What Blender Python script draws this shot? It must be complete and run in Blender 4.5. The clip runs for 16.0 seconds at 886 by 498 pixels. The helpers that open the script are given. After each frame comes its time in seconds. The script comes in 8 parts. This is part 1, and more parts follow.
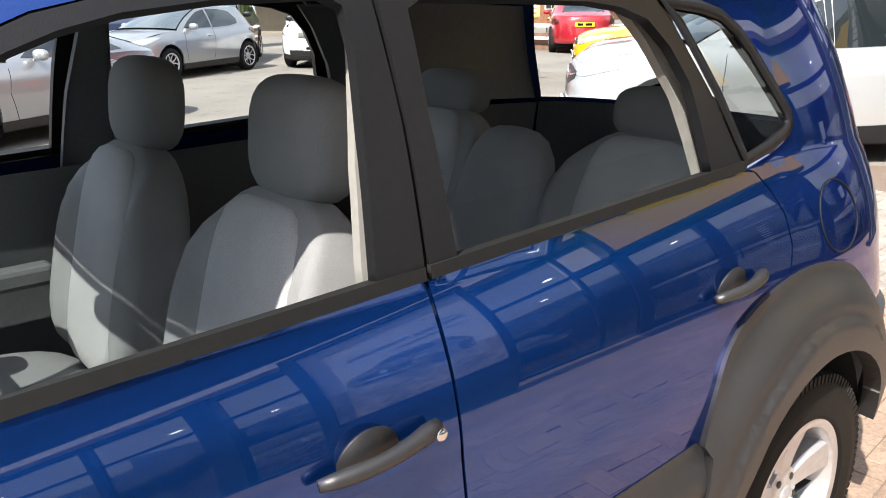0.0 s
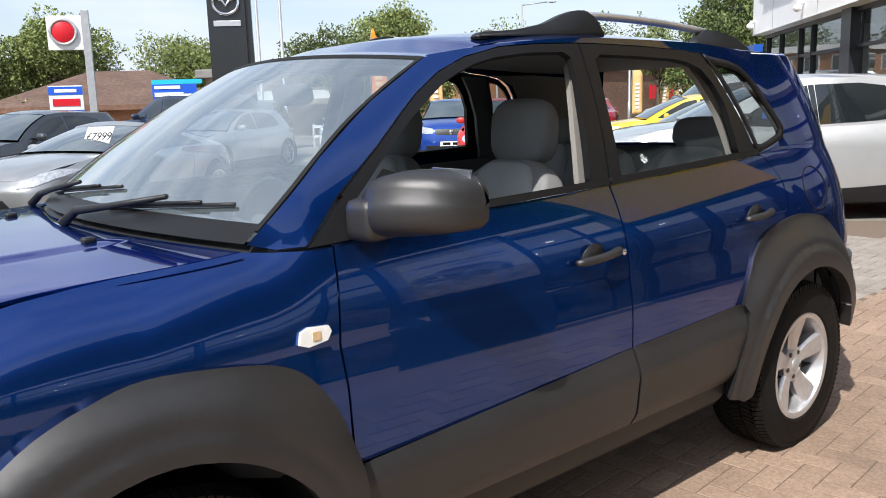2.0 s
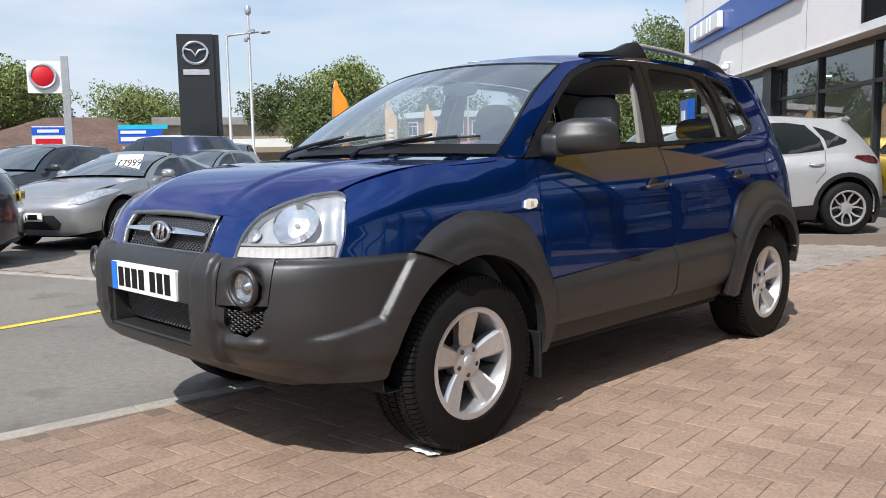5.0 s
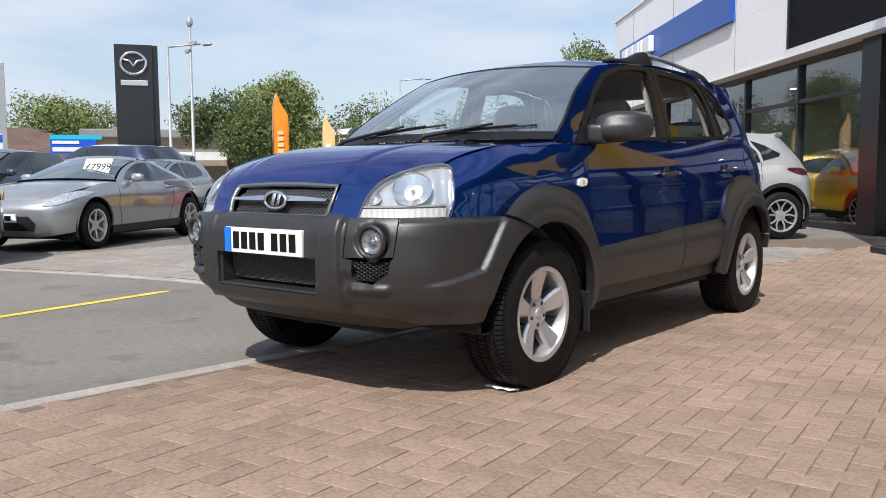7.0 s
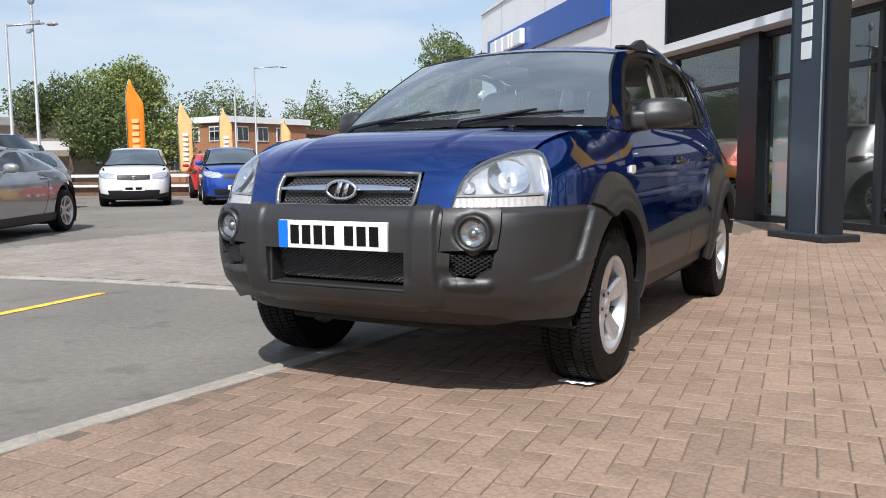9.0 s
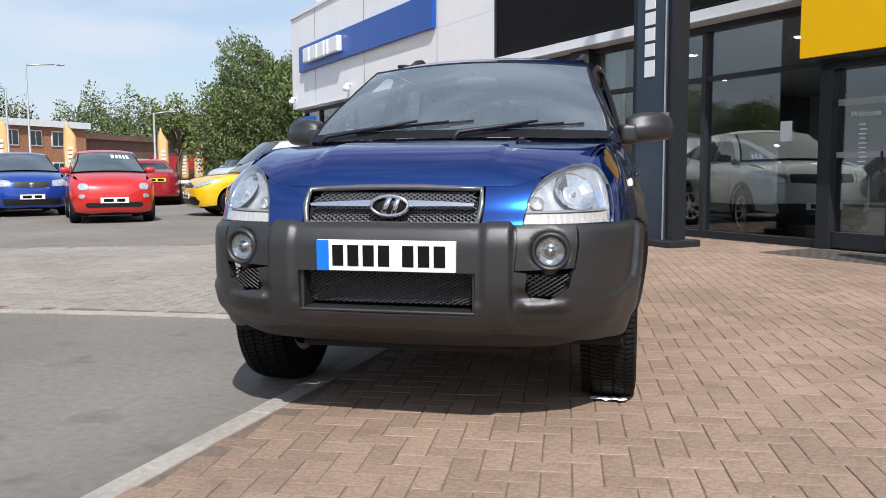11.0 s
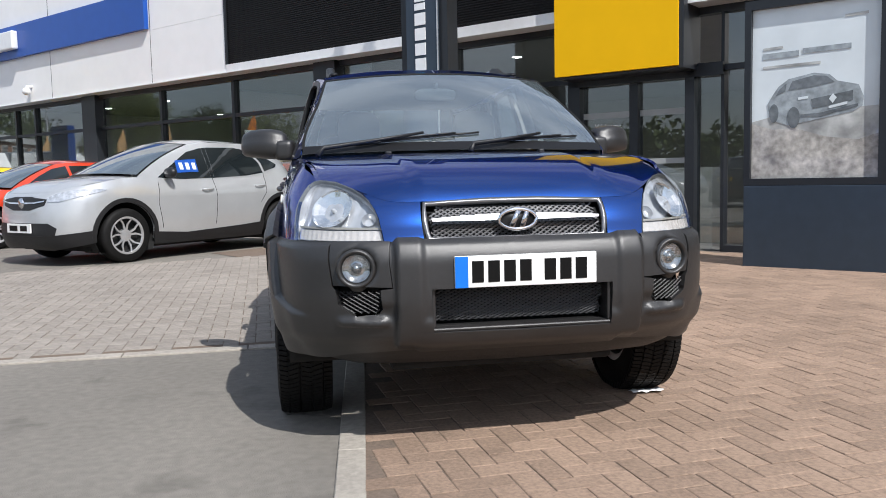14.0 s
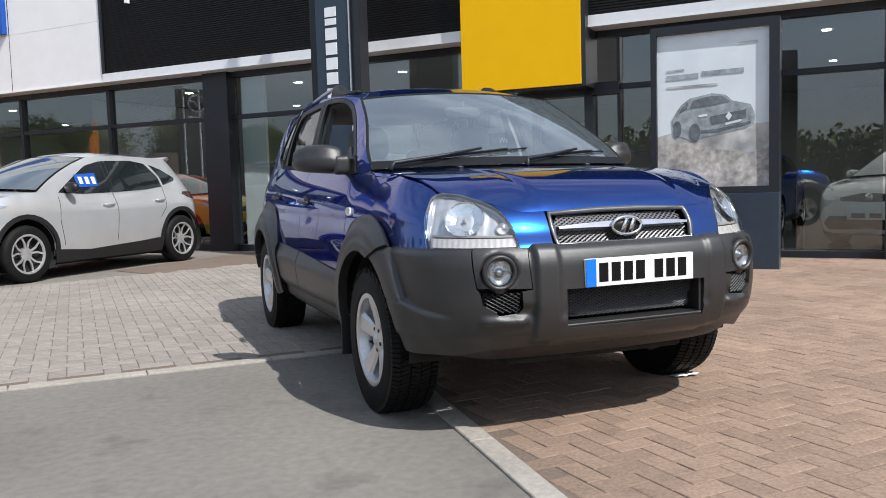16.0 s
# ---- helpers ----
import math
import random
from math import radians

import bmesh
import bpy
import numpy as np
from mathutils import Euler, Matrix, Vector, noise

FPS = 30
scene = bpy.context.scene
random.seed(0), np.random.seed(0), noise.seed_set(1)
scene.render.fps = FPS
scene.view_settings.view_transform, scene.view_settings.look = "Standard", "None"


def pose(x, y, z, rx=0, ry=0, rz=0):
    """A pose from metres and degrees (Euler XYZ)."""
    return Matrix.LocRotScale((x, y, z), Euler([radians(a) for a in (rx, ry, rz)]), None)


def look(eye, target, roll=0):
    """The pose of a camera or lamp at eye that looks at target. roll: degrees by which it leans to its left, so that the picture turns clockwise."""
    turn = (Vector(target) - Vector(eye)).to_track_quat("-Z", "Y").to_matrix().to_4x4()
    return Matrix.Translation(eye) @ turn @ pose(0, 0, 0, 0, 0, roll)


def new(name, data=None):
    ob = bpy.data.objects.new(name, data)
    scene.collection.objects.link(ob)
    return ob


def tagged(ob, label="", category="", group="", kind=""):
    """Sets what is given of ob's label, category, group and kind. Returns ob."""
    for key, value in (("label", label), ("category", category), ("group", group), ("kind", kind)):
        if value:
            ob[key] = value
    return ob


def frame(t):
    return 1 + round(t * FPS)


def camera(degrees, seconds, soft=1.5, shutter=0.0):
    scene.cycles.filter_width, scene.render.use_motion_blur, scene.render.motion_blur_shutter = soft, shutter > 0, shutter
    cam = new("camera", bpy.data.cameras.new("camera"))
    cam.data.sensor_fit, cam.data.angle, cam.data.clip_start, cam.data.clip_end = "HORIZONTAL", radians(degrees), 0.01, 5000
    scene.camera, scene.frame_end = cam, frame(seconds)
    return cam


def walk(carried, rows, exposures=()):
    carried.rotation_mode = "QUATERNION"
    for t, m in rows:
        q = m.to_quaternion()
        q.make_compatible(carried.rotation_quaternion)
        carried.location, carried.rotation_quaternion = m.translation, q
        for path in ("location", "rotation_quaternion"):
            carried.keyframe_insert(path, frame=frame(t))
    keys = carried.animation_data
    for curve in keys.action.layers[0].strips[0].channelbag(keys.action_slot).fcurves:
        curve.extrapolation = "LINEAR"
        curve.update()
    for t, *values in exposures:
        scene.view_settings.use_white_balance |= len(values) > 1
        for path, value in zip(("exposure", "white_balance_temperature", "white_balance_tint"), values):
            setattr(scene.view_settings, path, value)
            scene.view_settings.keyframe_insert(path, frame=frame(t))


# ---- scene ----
cam = camera(56.4, 16.0, soft=0.9)
PATH = [
    (0, (1.685, -0.536, 1.575), (0.228, 0.702, 0.987), -0.6),
    (0.5, (1.876, -0.869, 1.544), (0.398, 0.38, 1.036), -0.7),
    (1, (2.097, -1.172, 1.506), (0.606, 0.081, 1.05), -0.9),
    (1.5, (2.261, -1.482, 1.464), (0.736, -0.257, 1.05), -1.5),
    (2, (2.399, -1.856, 1.435), (0.895, -0.585, 1.086), -1.8),
    (2.5, (2.533, -2.184, 1.382), (1.055, -0.865, 1.105), -1.5),
    (3, (2.616, -2.469, 1.338), (1.164, -1.118, 1.08), -1.2),
    (3.5, (2.655, -2.789, 1.277), (1.229, -1.409, 1.034), -1.7),
    (4, (2.761, -3.062, 1.223), (1.346, -1.667, 0.998), -1.6),
    (4.2, (2.824, -3.18, 1.199), (1.393, -1.801, 0.977), -1.3),
    (6.3, (3.06, -4.185, 1.036), (1.752, -2.686, 0.834), 0.1),
    (6.5, (3.018, -4.28, 1.016), (1.721, -2.77, 0.82), 0.3),
    (7, (2.876, -4.476, 0.967), (1.614, -2.935, 0.791), -0.4),
    (7.5, (2.661, -4.578, 0.937), (1.464, -2.985, 0.765), -1.5),
    (8, (2.431, -4.661, 0.95), (1.292, -3.03, 0.749), -1.8),
    (8.2, (2.336, -4.699, 0.953), (1.246, -3.034, 0.75), -1.6),
    (10.3, (1.278, -5.051, 0.988), (0.589, -3.183, 0.789), 0.3),
    (10.5, (1.178, -5.063, 0.994), (0.567, -3.169, 0.799), 0.2),
    (11, (0.895, -5.028, 0.991), (0.432, -3.092, 0.804), -0.3),
    (11.5, (0.648, -5.012, 0.987), (0.247, -3.061, 0.804), -0.2),
    (12, (0.4, -5.038, 0.989), (0.228, -3.053, 0.814), -0.1),
    (12.5, (0.112, -5.02, 0.983), (0.065, -3.028, 0.815), -0.2),
    (13, (-0.18, -5.028, 1.002), (-0.116, -3.037, 0.828), -0.2),
    (13.5, (-0.48, -5.062, 1.022), (-0.256, -3.083, 0.847), -0.6),
    (14, (-0.803, -5.024, 1.027), (-0.448, -3.064, 0.851), -1.2),
    (14.5, (-1.127, -5.0, 1.05), (-0.679, -3.059, 0.878), -1.6),
    (15, (-1.449, -5.023, 1.059), (-0.917, -3.103, 0.889), -1.7),
    (15.5, (-1.737, -4.983, 1.034), (-1.137, -3.083, 0.867), -1.9),
    (16, (-1.983, -5.004, 1.062), (-1.237, -3.155, 0.903), -1.7),
]
walk(cam, [(t, look(eye, target, roll)) for t, eye, target, roll in PATH],
     [(0.0, 1.42, 6650, 10), (0.5, 1.06, 6600, 10), (1.0, 0.84, 6550, 10), (1.5, 0.66, 6500, 10), (2.0, 0.56, 6450, 10), (3.0, 0.48, 6400, 10), (4.0, 0.38, 6350, 10), (8.0, 0.28, 6300, 10), (12.0, 0.28, 6250, 10), (16.0, 0.31, 6250, 10)])

# ---- sky and sun ----
SUN = Vector((0.30, -0.80, 1.0)).normalized()
world = bpy.data.worlds.new("sky")
scene.world = world
world.use_nodes = True
wn, wl = world.node_tree.nodes, world.node_tree.links
wn.clear()
sky = wn.new("ShaderNodeTexSky")
sky.sky_type = "NISHITA"
sky.sun_disc = False
sky.sun_elevation = math.asin(SUN.z)
sky.sun_rotation = math.atan2(SUN.x, SUN.y)
sky.air_density, sky.dust_density, sky.ozone_density = 1.0, 1.6, 1.2
coord = wn.new("ShaderNodeTexCoord")
stretch = wn.new("ShaderNodeMapping")
stretch.inputs["Scale"].default_value = (1.6, 1.6, 7.0)
cloud = wn.new("ShaderNodeTexNoise")
cloud.inputs["Scale"].default_value, cloud.inputs["Detail"].default_value = 2.2, 7.0
ramp = wn.new("ShaderNodeValToRGB")
ramp.color_ramp.elements[0].position, ramp.color_ramp.elements[0].color = 0.40, (0.34, 0.34, 0.34, 1)
ramp.color_ramp.elements[1].position, ramp.color_ramp.elements[1].color = 0.66, (0.95, 0.95, 0.95, 1)
mix = wn.new("ShaderNodeMix")
mix.data_type = "RGBA"
mix.inputs[7].default_value = (5.0, 5.5, 6.2, 1)
back = wn.new("ShaderNodeBackground")
back.inputs["Strength"].default_value = 0.120
wout = wn.new("ShaderNodeOutputWorld")
wl.new(coord.outputs["Generated"], stretch.inputs["Vector"])
wl.new(stretch.outputs["Vector"], cloud.inputs["Vector"])
wl.new(cloud.outputs["Fac"], ramp.inputs["Fac"])
apart = wn.new("ShaderNodeSeparateXYZ")
haze = wn.new("ShaderNodeMapRange")
haze.inputs["From Min"].default_value, haze.inputs["From Max"].default_value = 0.05, 0.75
haze.inputs["To Min"].default_value, haze.inputs["To Max"].default_value = 1.15, 0.70
thin = wn.new("ShaderNodeMath")
thin.operation, thin.use_clamp = "MULTIPLY", True
wl.new(coord.outputs["Generated"], apart.inputs["Vector"])
wl.new(apart.outputs["Z"], haze.inputs["Value"])
wl.new(ramp.outputs["Color"], thin.inputs[0])
wl.new(haze.outputs["Result"], thin.inputs[1])
wl.new(thin.outputs["Value"], mix.inputs[0])
wl.new(sky.outputs["Color"], mix.inputs[6])
wl.new(mix.outputs[2], back.inputs["Color"])
wl.new(back.outputs["Background"], wout.inputs["Surface"])
sun_data = bpy.data.lights.new("sun", "SUN")
sun_data.energy, sun_data.angle, sun_data.color = 4.5, radians(0.55), (1.0, 0.965, 0.915)
sun = new("sun", sun_data)
sun.matrix_world = look(SUN * 60, (0, 0, 0))

# ---- materials ----
def mat(name, color, rough=0.6, metal=0.0, vary=0.12, size=30.0, bump=0.0, bump_size=120.0, coat=0.0, stain=0.0, stain_size=2.0,
        spec=0.5, clear=0.0, ior=1.45, emit=0.0, random_tint=0.0, alpha=1.0, spots=0.0, spot_size=2.0):
    """A Principled material with grain and stains at two scales, in metres."""
    m = bpy.data.materials.new(name)
    m.use_nodes = True
    nt = m.node_tree
    p = nt.nodes["Principled BSDF"]
    p.inputs["Base Color"].default_value = (*color, 1)
    p.inputs["Roughness"].default_value, p.inputs["Metallic"].default_value = rough, metal
    p.inputs["Specular IOR Level"].default_value, p.inputs["IOR"].default_value = spec, ior
    p.inputs["Coat Weight"].default_value, p.inputs["Coat Roughness"].default_value = coat, 0.03
    p.inputs["Transmission Weight"].default_value = clear
    p.inputs["Alpha"].default_value = alpha
    if emit:
        p.inputs["Emission Color"].default_value, p.inputs["Emission Strength"].default_value = (*color, 1), emit
    place = nt.nodes.new("ShaderNodeTexCoord")
    last = None
    for amount, scale, detail in ((vary, size, 6.0), (stain, stain_size, 8.0)):
        if not amount:
            continue
        tex = nt.nodes.new("ShaderNodeTexNoise")
        tex.inputs["Scale"].default_value, tex.inputs["Detail"].default_value = scale, detail
        nt.links.new(place.outputs["Object"], tex.inputs["Vector"])
        rng = nt.nodes.new("ShaderNodeMapRange")
        rng.inputs["From Min"].default_value, rng.inputs["From Max"].default_value = 0.3, 0.7
        rng.inputs["To Min"].default_value, rng.inputs["To Max"].default_value = 1 - amount, 1 + amount
        nt.links.new(tex.outputs["Fac"], rng.inputs["Value"])
        if last is None:
            last = rng.outputs["Result"]
        else:
            mul = nt.nodes.new("ShaderNodeMath")
            mul.operation = "MULTIPLY"
            nt.links.new(last, mul.inputs[0])
            nt.links.new(rng.outputs["Result"], mul.inputs[1])
            last = mul.outputs["Value"]
    if spots:
        tex = nt.nodes.new("ShaderNodeTexNoise")
        tex.inputs["Scale"].default_value, tex.inputs["Detail"].default_value = spot_size, 3.0
        nt.links.new(place.outputs["Object"], tex.inputs["Vector"])
        rng = nt.nodes.new("ShaderNodeMapRange")
        rng.inputs["From Min"].default_value, rng.inputs["From Max"].default_value = 0.60, 0.68
        rng.inputs["To Min"].default_value, rng.inputs["To Max"].default_value = 1, 1 - spots
        nt.links.new(tex.outputs["Fac"], rng.inputs["Value"])
        mul = nt.nodes.new("ShaderNodeMath")
        mul.operation = "MULTIPLY"
        nt.links.new(last, mul.inputs[0])
        nt.links.new(rng.outputs["Result"], mul.inputs[1])
        last = mul.outputs["Value"]
    if random_tint:
        info = nt.nodes.new("ShaderNodeObjectInfo")
        rng = nt.nodes.new("ShaderNodeMapRange")
        rng.inputs["To Min"].default_value, rng.inputs["To Max"].default_value = 1 - random_tint, 1 + random_tint
        isl = nt.nodes.new("ShaderNodeNewGeometry")
        add = nt.nodes.new("ShaderNodeMath")
        add.operation = "ADD"
        frac = nt.nodes.new("ShaderNodeMath")
        frac.operation = "FRACT"
        nt.links.new(info.outputs["Random"], add.inputs[0])
        nt.links.new(isl.outputs["Random Per Island"], add.inputs[1])
        nt.links.new(add.outputs["Value"], frac.inputs[0])
        nt.links.new(frac.outputs["Value"], rng.inputs["Value"])
        if last is None:
            last = rng.outputs["Result"]
        else:
            mul = nt.nodes.new("ShaderNodeMath")
            mul.operation = "MULTIPLY"
            nt.links.new(last, mul.inputs[0])
            nt.links.new(rng.outputs["Result"], mul.inputs[1])
            last = mul.outputs["Value"]
    if last is not None:
        tint = nt.nodes.new("ShaderNodeVectorMath")
        tint.operation = "SCALE"
        tint.inputs[0].default_value = color
        nt.links.new(last, tint.inputs["Scale"])
        nt.links.new(tint.outputs["Vector"], p.inputs["Base Color"])
    if bump:
        tex = nt.nodes.new("ShaderNodeTexNoise")
        tex.inputs["Scale"].default_value, tex.inputs["Detail"].default_value = bump_size, 4.0
        nt.links.new(place.outputs["Object"], tex.inputs["Vector"])
        bmp = nt.nodes.new("ShaderNodeBump")
        bmp.inputs["Strength"].default_value, bmp.inputs["Distance"].default_value = bump, 0.004
        nt.links.new(tex.outputs["Fac"], bmp.inputs["Height"])
        nt.links.new(bmp.outputs["Normal"], p.inputs["Normal"])
    return m


def paint(name, color, metal=0.0, rough=0.32):
    """Car lacquer: a fine flake under a clear coat, faintly dusty."""
    m = mat(name, color, rough, metal, 0.06, 420.0, coat=1.0, stain=0.05, stain_size=3.0)
    m.node_tree.nodes["Principled BSDF"].inputs["Coat IOR"].default_value = 1.60
    m.node_tree.nodes["Principled BSDF"].inputs["Coat Roughness"].default_value = 0.01
    return m


def window_glass(name, tint=(1, 1, 1), gloss=1.0, rough=0.0, base=0.0, dust_sheen=0.0):
    """Thin glass: clear straight through, mirroring by its Fresnel gloss."""
    m = bpy.data.materials.new(name)
    m.use_nodes = True
    nt = m.node_tree
    nt.nodes.clear()
    out = nt.nodes.new("ShaderNodeOutputMaterial")
    clear = nt.nodes.new("ShaderNodeBsdfTransparent")
    clear.inputs["Color"].default_value = (*tint, 1)
    shine = nt.nodes.new("ShaderNodeBsdfGlossy")
    shine.inputs["Roughness"].default_value = rough
    # Schlick's curve of the facing angle, alike from both sides of a thin pane
    facing = nt.nodes.new("ShaderNodeLayerWeight")
    facing.inputs["Blend"].default_value = 0.5
    fifth = nt.nodes.new("ShaderNodeMath")
    fifth.operation = "POWER"
    fifth.inputs[1].default_value = 5.0
    fres = nt.nodes.new("ShaderNodeMath")
    fres.operation = "MULTIPLY_ADD"
    fres.inputs[1].default_value, fres.inputs[2].default_value = 0.957, 0.043
    nt.links.new(facing.outputs["Facing"], fifth.inputs[0])
    nt.links.new(fifth.outputs["Value"], fres.inputs[0])
    gain = nt.nodes.new("ShaderNodeMath")
    gain.operation, gain.use_clamp = "MULTIPLY_ADD", True
    gain.inputs[1].default_value, gain.inputs[2].default_value = gloss, base
    both = nt.nodes.new("ShaderNodeMixShader")
    nt.links.new(fres.outputs["Value"], gain.inputs[0])
    nt.links.new(gain.outputs["Value"], both.inputs["Fac"])
    nt.links.new(clear.outputs["BSDF"], both.inputs[1])
    nt.links.new(shine.outputs["BSDF"], both.inputs[2])
    last = both
    if dust_sheen:
        # pale blue diffuse film: dusty haze plus sky sheen painted into the colour
        film = nt.nodes.new("ShaderNodeBsdfDiffuse")
        film.inputs["Color"].default_value = (0.66, 0.80, 0.86, 1)
        last = nt.nodes.new("ShaderNodeMixShader")
        last.inputs["Fac"].default_value = dust_sheen
        nt.links.new(both.outputs["Shader"], last.inputs[1])
        nt.links.new(film.outputs["BSDF"], last.inputs[2])
    nt.links.new(last.outputs["Shader"], out.inputs["Surface"])
    return m


BLUE = paint("blue_metallic_paint", (0.0038, 0.048, 0.240), 0.88, 0.24)
BLUE["polished"] = 1
BLUE.node_tree.nodes["Principled BSDF"].inputs["Specular Tint"].default_value = (0.12, 0.26, 0.72, 1)
CLAD = mat("dark_grey_plastic_cladding", (0.0195, 0.0187, 0.0190), 0.41, 0.0, 0.10, 60, 0.15, 900, stain=0.18, stain_size=5, spec=0.80)
BLACK = mat("black_plastic", (0.012, 0.012, 0.013), 0.45, 0.0, 0.1, 80, 0.2, 700, stain=0.1, stain_size=6)
MATTE_BLACK = mat("matte_black_frame", (0.011, 0.011, 0.012), 0.38, 0.0, 0.08, 60, 0.1, 600, spec=0.25)
RUBBER = mat("tyre_rubber", (0.0085, 0.0083, 0.0082), 0.60, 0.0, 0.15, 40, 0.3, 300, spec=0.18, stain=0.2, stain_size=7)
SEAL = mat("rubber_seal", (0.012, 0.012, 0.012), 0.6, 0, 0.08, 60, spec=0.2)
ALLOY = mat("silver_alloy", (0.62, 0.62, 0.63), 0.33, 0.75, 0.06, 50, stain=0.08, stain_size=9)
CHROME = mat("chrome", (0.78, 0.78, 0.80), 0.10, 1.0, 0.03, 40)
STEEL = mat("dark_steel", (0.075, 0.062, 0.055), 0.5, 0.7, 0.3, 40, 0.2, 200)
# near-black for underside parts, and for shade painted into openings and wheels
UNDER = mat("underbody_and_shade", (0.012, 0.012, 0.012), 0.9, 0, 0.3, 8)
GLASS = window_glass("car_glass", (0.93, 0.96, 0.95), 1.0)
SCREEN = window_glass("windscreen_glass", (0.84, 0.94, 0.95), 1.3, base=0.34, dust_sheen=0.06)
SCREEN["polished"] = 1
TINT = window_glass("dark_car_glass", (0.22, 0.24, 0.25), 1.2)
LENS = window_glass("lamp_lens", (0.93, 0.95, 0.96), 2.0)
REFLECTOR = mat("lamp_reflector", (0.54, 0.55, 0.57), 0.24, 0.55, 0.1, 30)
FACETS = mat("lamp_facets", (0.86, 0.87, 0.88), 0.10, 0.92, 0.05, 40)
SATIN = mat("satin_grey_trim", (0.20, 0.20, 0.205), 0.32, 0.7, 0.06, 40)
MESH_GREY = mat("satin_grey_mesh", (0.13, 0.13, 0.135), 0.34, 0.6, 0.1, 40)
FOG_BOWL = mat("fog_lamp_bowl", (0.46, 0.47, 0.48), 0.14, 0.85, 0.2, 60)
LAMP_STRIP = mat("ribbed_lamp_strip", (0.58, 0.54, 0.51), 0.25, 0.2, 0.1, 90, coat=0.6)
AMBER = mat("amber_lamp", (0.75, 0.20, 0.02), 0.2, 0, 0.05, 40, coat=0.5)
RED_LAMP = mat("red_lamp", (0.055, 0.004, 0.005), 0.2, 0, 0.05, 40, coat=0.8)
WHITE_LAMP = mat("clear_lamp", (0.80, 0.80, 0.76), 0.2, 0, 0.05, 40, coat=0.8)
PLATE_WHITE = mat("white_plate", (0.80, 0.80, 0.78), 0.35, 0, 0.03, 30)
PLATE_YELLOW = mat("yellow_plate", (0.80, 0.55, 0.03), 0.35, 0, 0.03, 30)
INK = mat("black_ink", (0.006, 0.006, 0.006), 0.4, 0, 0.04, 40, spec=0.2)
EUBLUE = mat("blue_band", (0.01, 0.16, 0.65), 0.35, 0, 0.03, 30)
CLOTH = mat("grey_seat_cloth", (0.205, 0.204, 0.203), 0.9, 0, 0.16, 500, 0.5, 800, stain=0.08, stain_size=6)
CLOTH_LIGHT = mat("ribbed_seat_cloth", (0.34, 0.335, 0.33), 0.9, 0, 0.2, 500, 0.6, 600, stain=0.08, stain_size=6)
TRIM = mat("grey_cabin_plastic_and_pillar_shade", (0.105, 0.109, 0.110), 0.6, 0, 0.08, 80, 0.25, 600)
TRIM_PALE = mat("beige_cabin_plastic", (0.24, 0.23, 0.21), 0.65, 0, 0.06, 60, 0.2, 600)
HEADLINER = mat("pale_headliner", (0.30, 0.295, 0.29), 0.9, 0, 0.06, 200)


# ---- mesh tools ----
def obj(name, bm, material, parent=None, label="", smooth=True):
    me = bpy.data.meshes.new(name)
    bm.to_mesh(me)
    bm.free()
    if smooth:
        me.polygons.foreach_set("use_smooth", [True] * len(me.polygons))
    me.materials.append(material)
    ob = new(name, me)
    if parent is not None:
        ob.parent = parent
    if label:
        tagged(ob, label)
    return ob


part = obj


def thing(name, label, category, group="", at=None, kind=""):
    ob = new(name)
    ob.empty_display_size = 0.2
    tagged(ob, label, category, group, kind)
    if at is not None:
        ob.matrix_world = at
    return ob


def box(bm, x0, x1, y0, y1, z0, z1, bevel=0.0, m=None):
    """A box with rounded edges, added to bm."""
    made = bmesh.ops.create_cube(bm, size=1.0)["verts"]
    for v in made:
        v.co = Vector(((x0 + x1) / 2 + v.co.x * (x1 - x0), (y0 + y1) / 2 + v.co.y * (y1 - y0), (z0 + z1) / 2 + v.co.z * (z1 - z0)))
    if bevel:
        edges = list({e for v in made for e in v.link_edges})
        got = bmesh.ops.bevel(bm, geom=edges, offset=bevel, segments=2, affect="EDGES", profile=0.5)
        made = list({v for f in got["faces"] for v in f.verts} | {v for v in made if v.is_valid})
    if m is not None:
        bmesh.ops.transform(bm, matrix=m, verts=[v for v in made if v.is_valid])
    return made


def boxes(name, sizes, material, parent=None, bevel=0.0, label="", m=None):
    bm = bmesh.new()
    for s in sizes:
        box(bm, *s, bevel=bevel, m=m)
    return obj(name, bm, material, parent, label, smooth=False)


def tube(bm, pts, radius, n=8, closed=False):
    """A round bar along points; radius may be a list."""
    pts = [Vector(p) for p in pts]
    rings = []
    for i, p in enumerate(pts):
        a = pts[i - 1] if (i > 0 or closed) else p
        b = pts[(i + 1) % len(pts)] if (i < len(pts) - 1 or closed) else p
        way = (b - a).normalized()
        q = way.to_track_quat("Z", "Y")
        r = radius[i] if isinstance(radius, (list, tuple)) else radius
        rings.append([bm.verts.new(p + q @ Vector((r * math.cos(2 * math.pi * k / n), r * math.sin(2 * math.pi * k / n), 0))) for k in range(n)])
    pairs = list(zip(rings, rings[1:])) + ([(rings[-1], rings[0])] if closed else [])
    for r0, r1 in pairs:
        for k in range(n):
            bm.faces.new((r0[k], r0[(k + 1) % n], r1[(k + 1) % n], r1[k]))
    if not closed:
        bm.faces.new(rings[0][::-1])
        bm.faces.new(rings[-1])


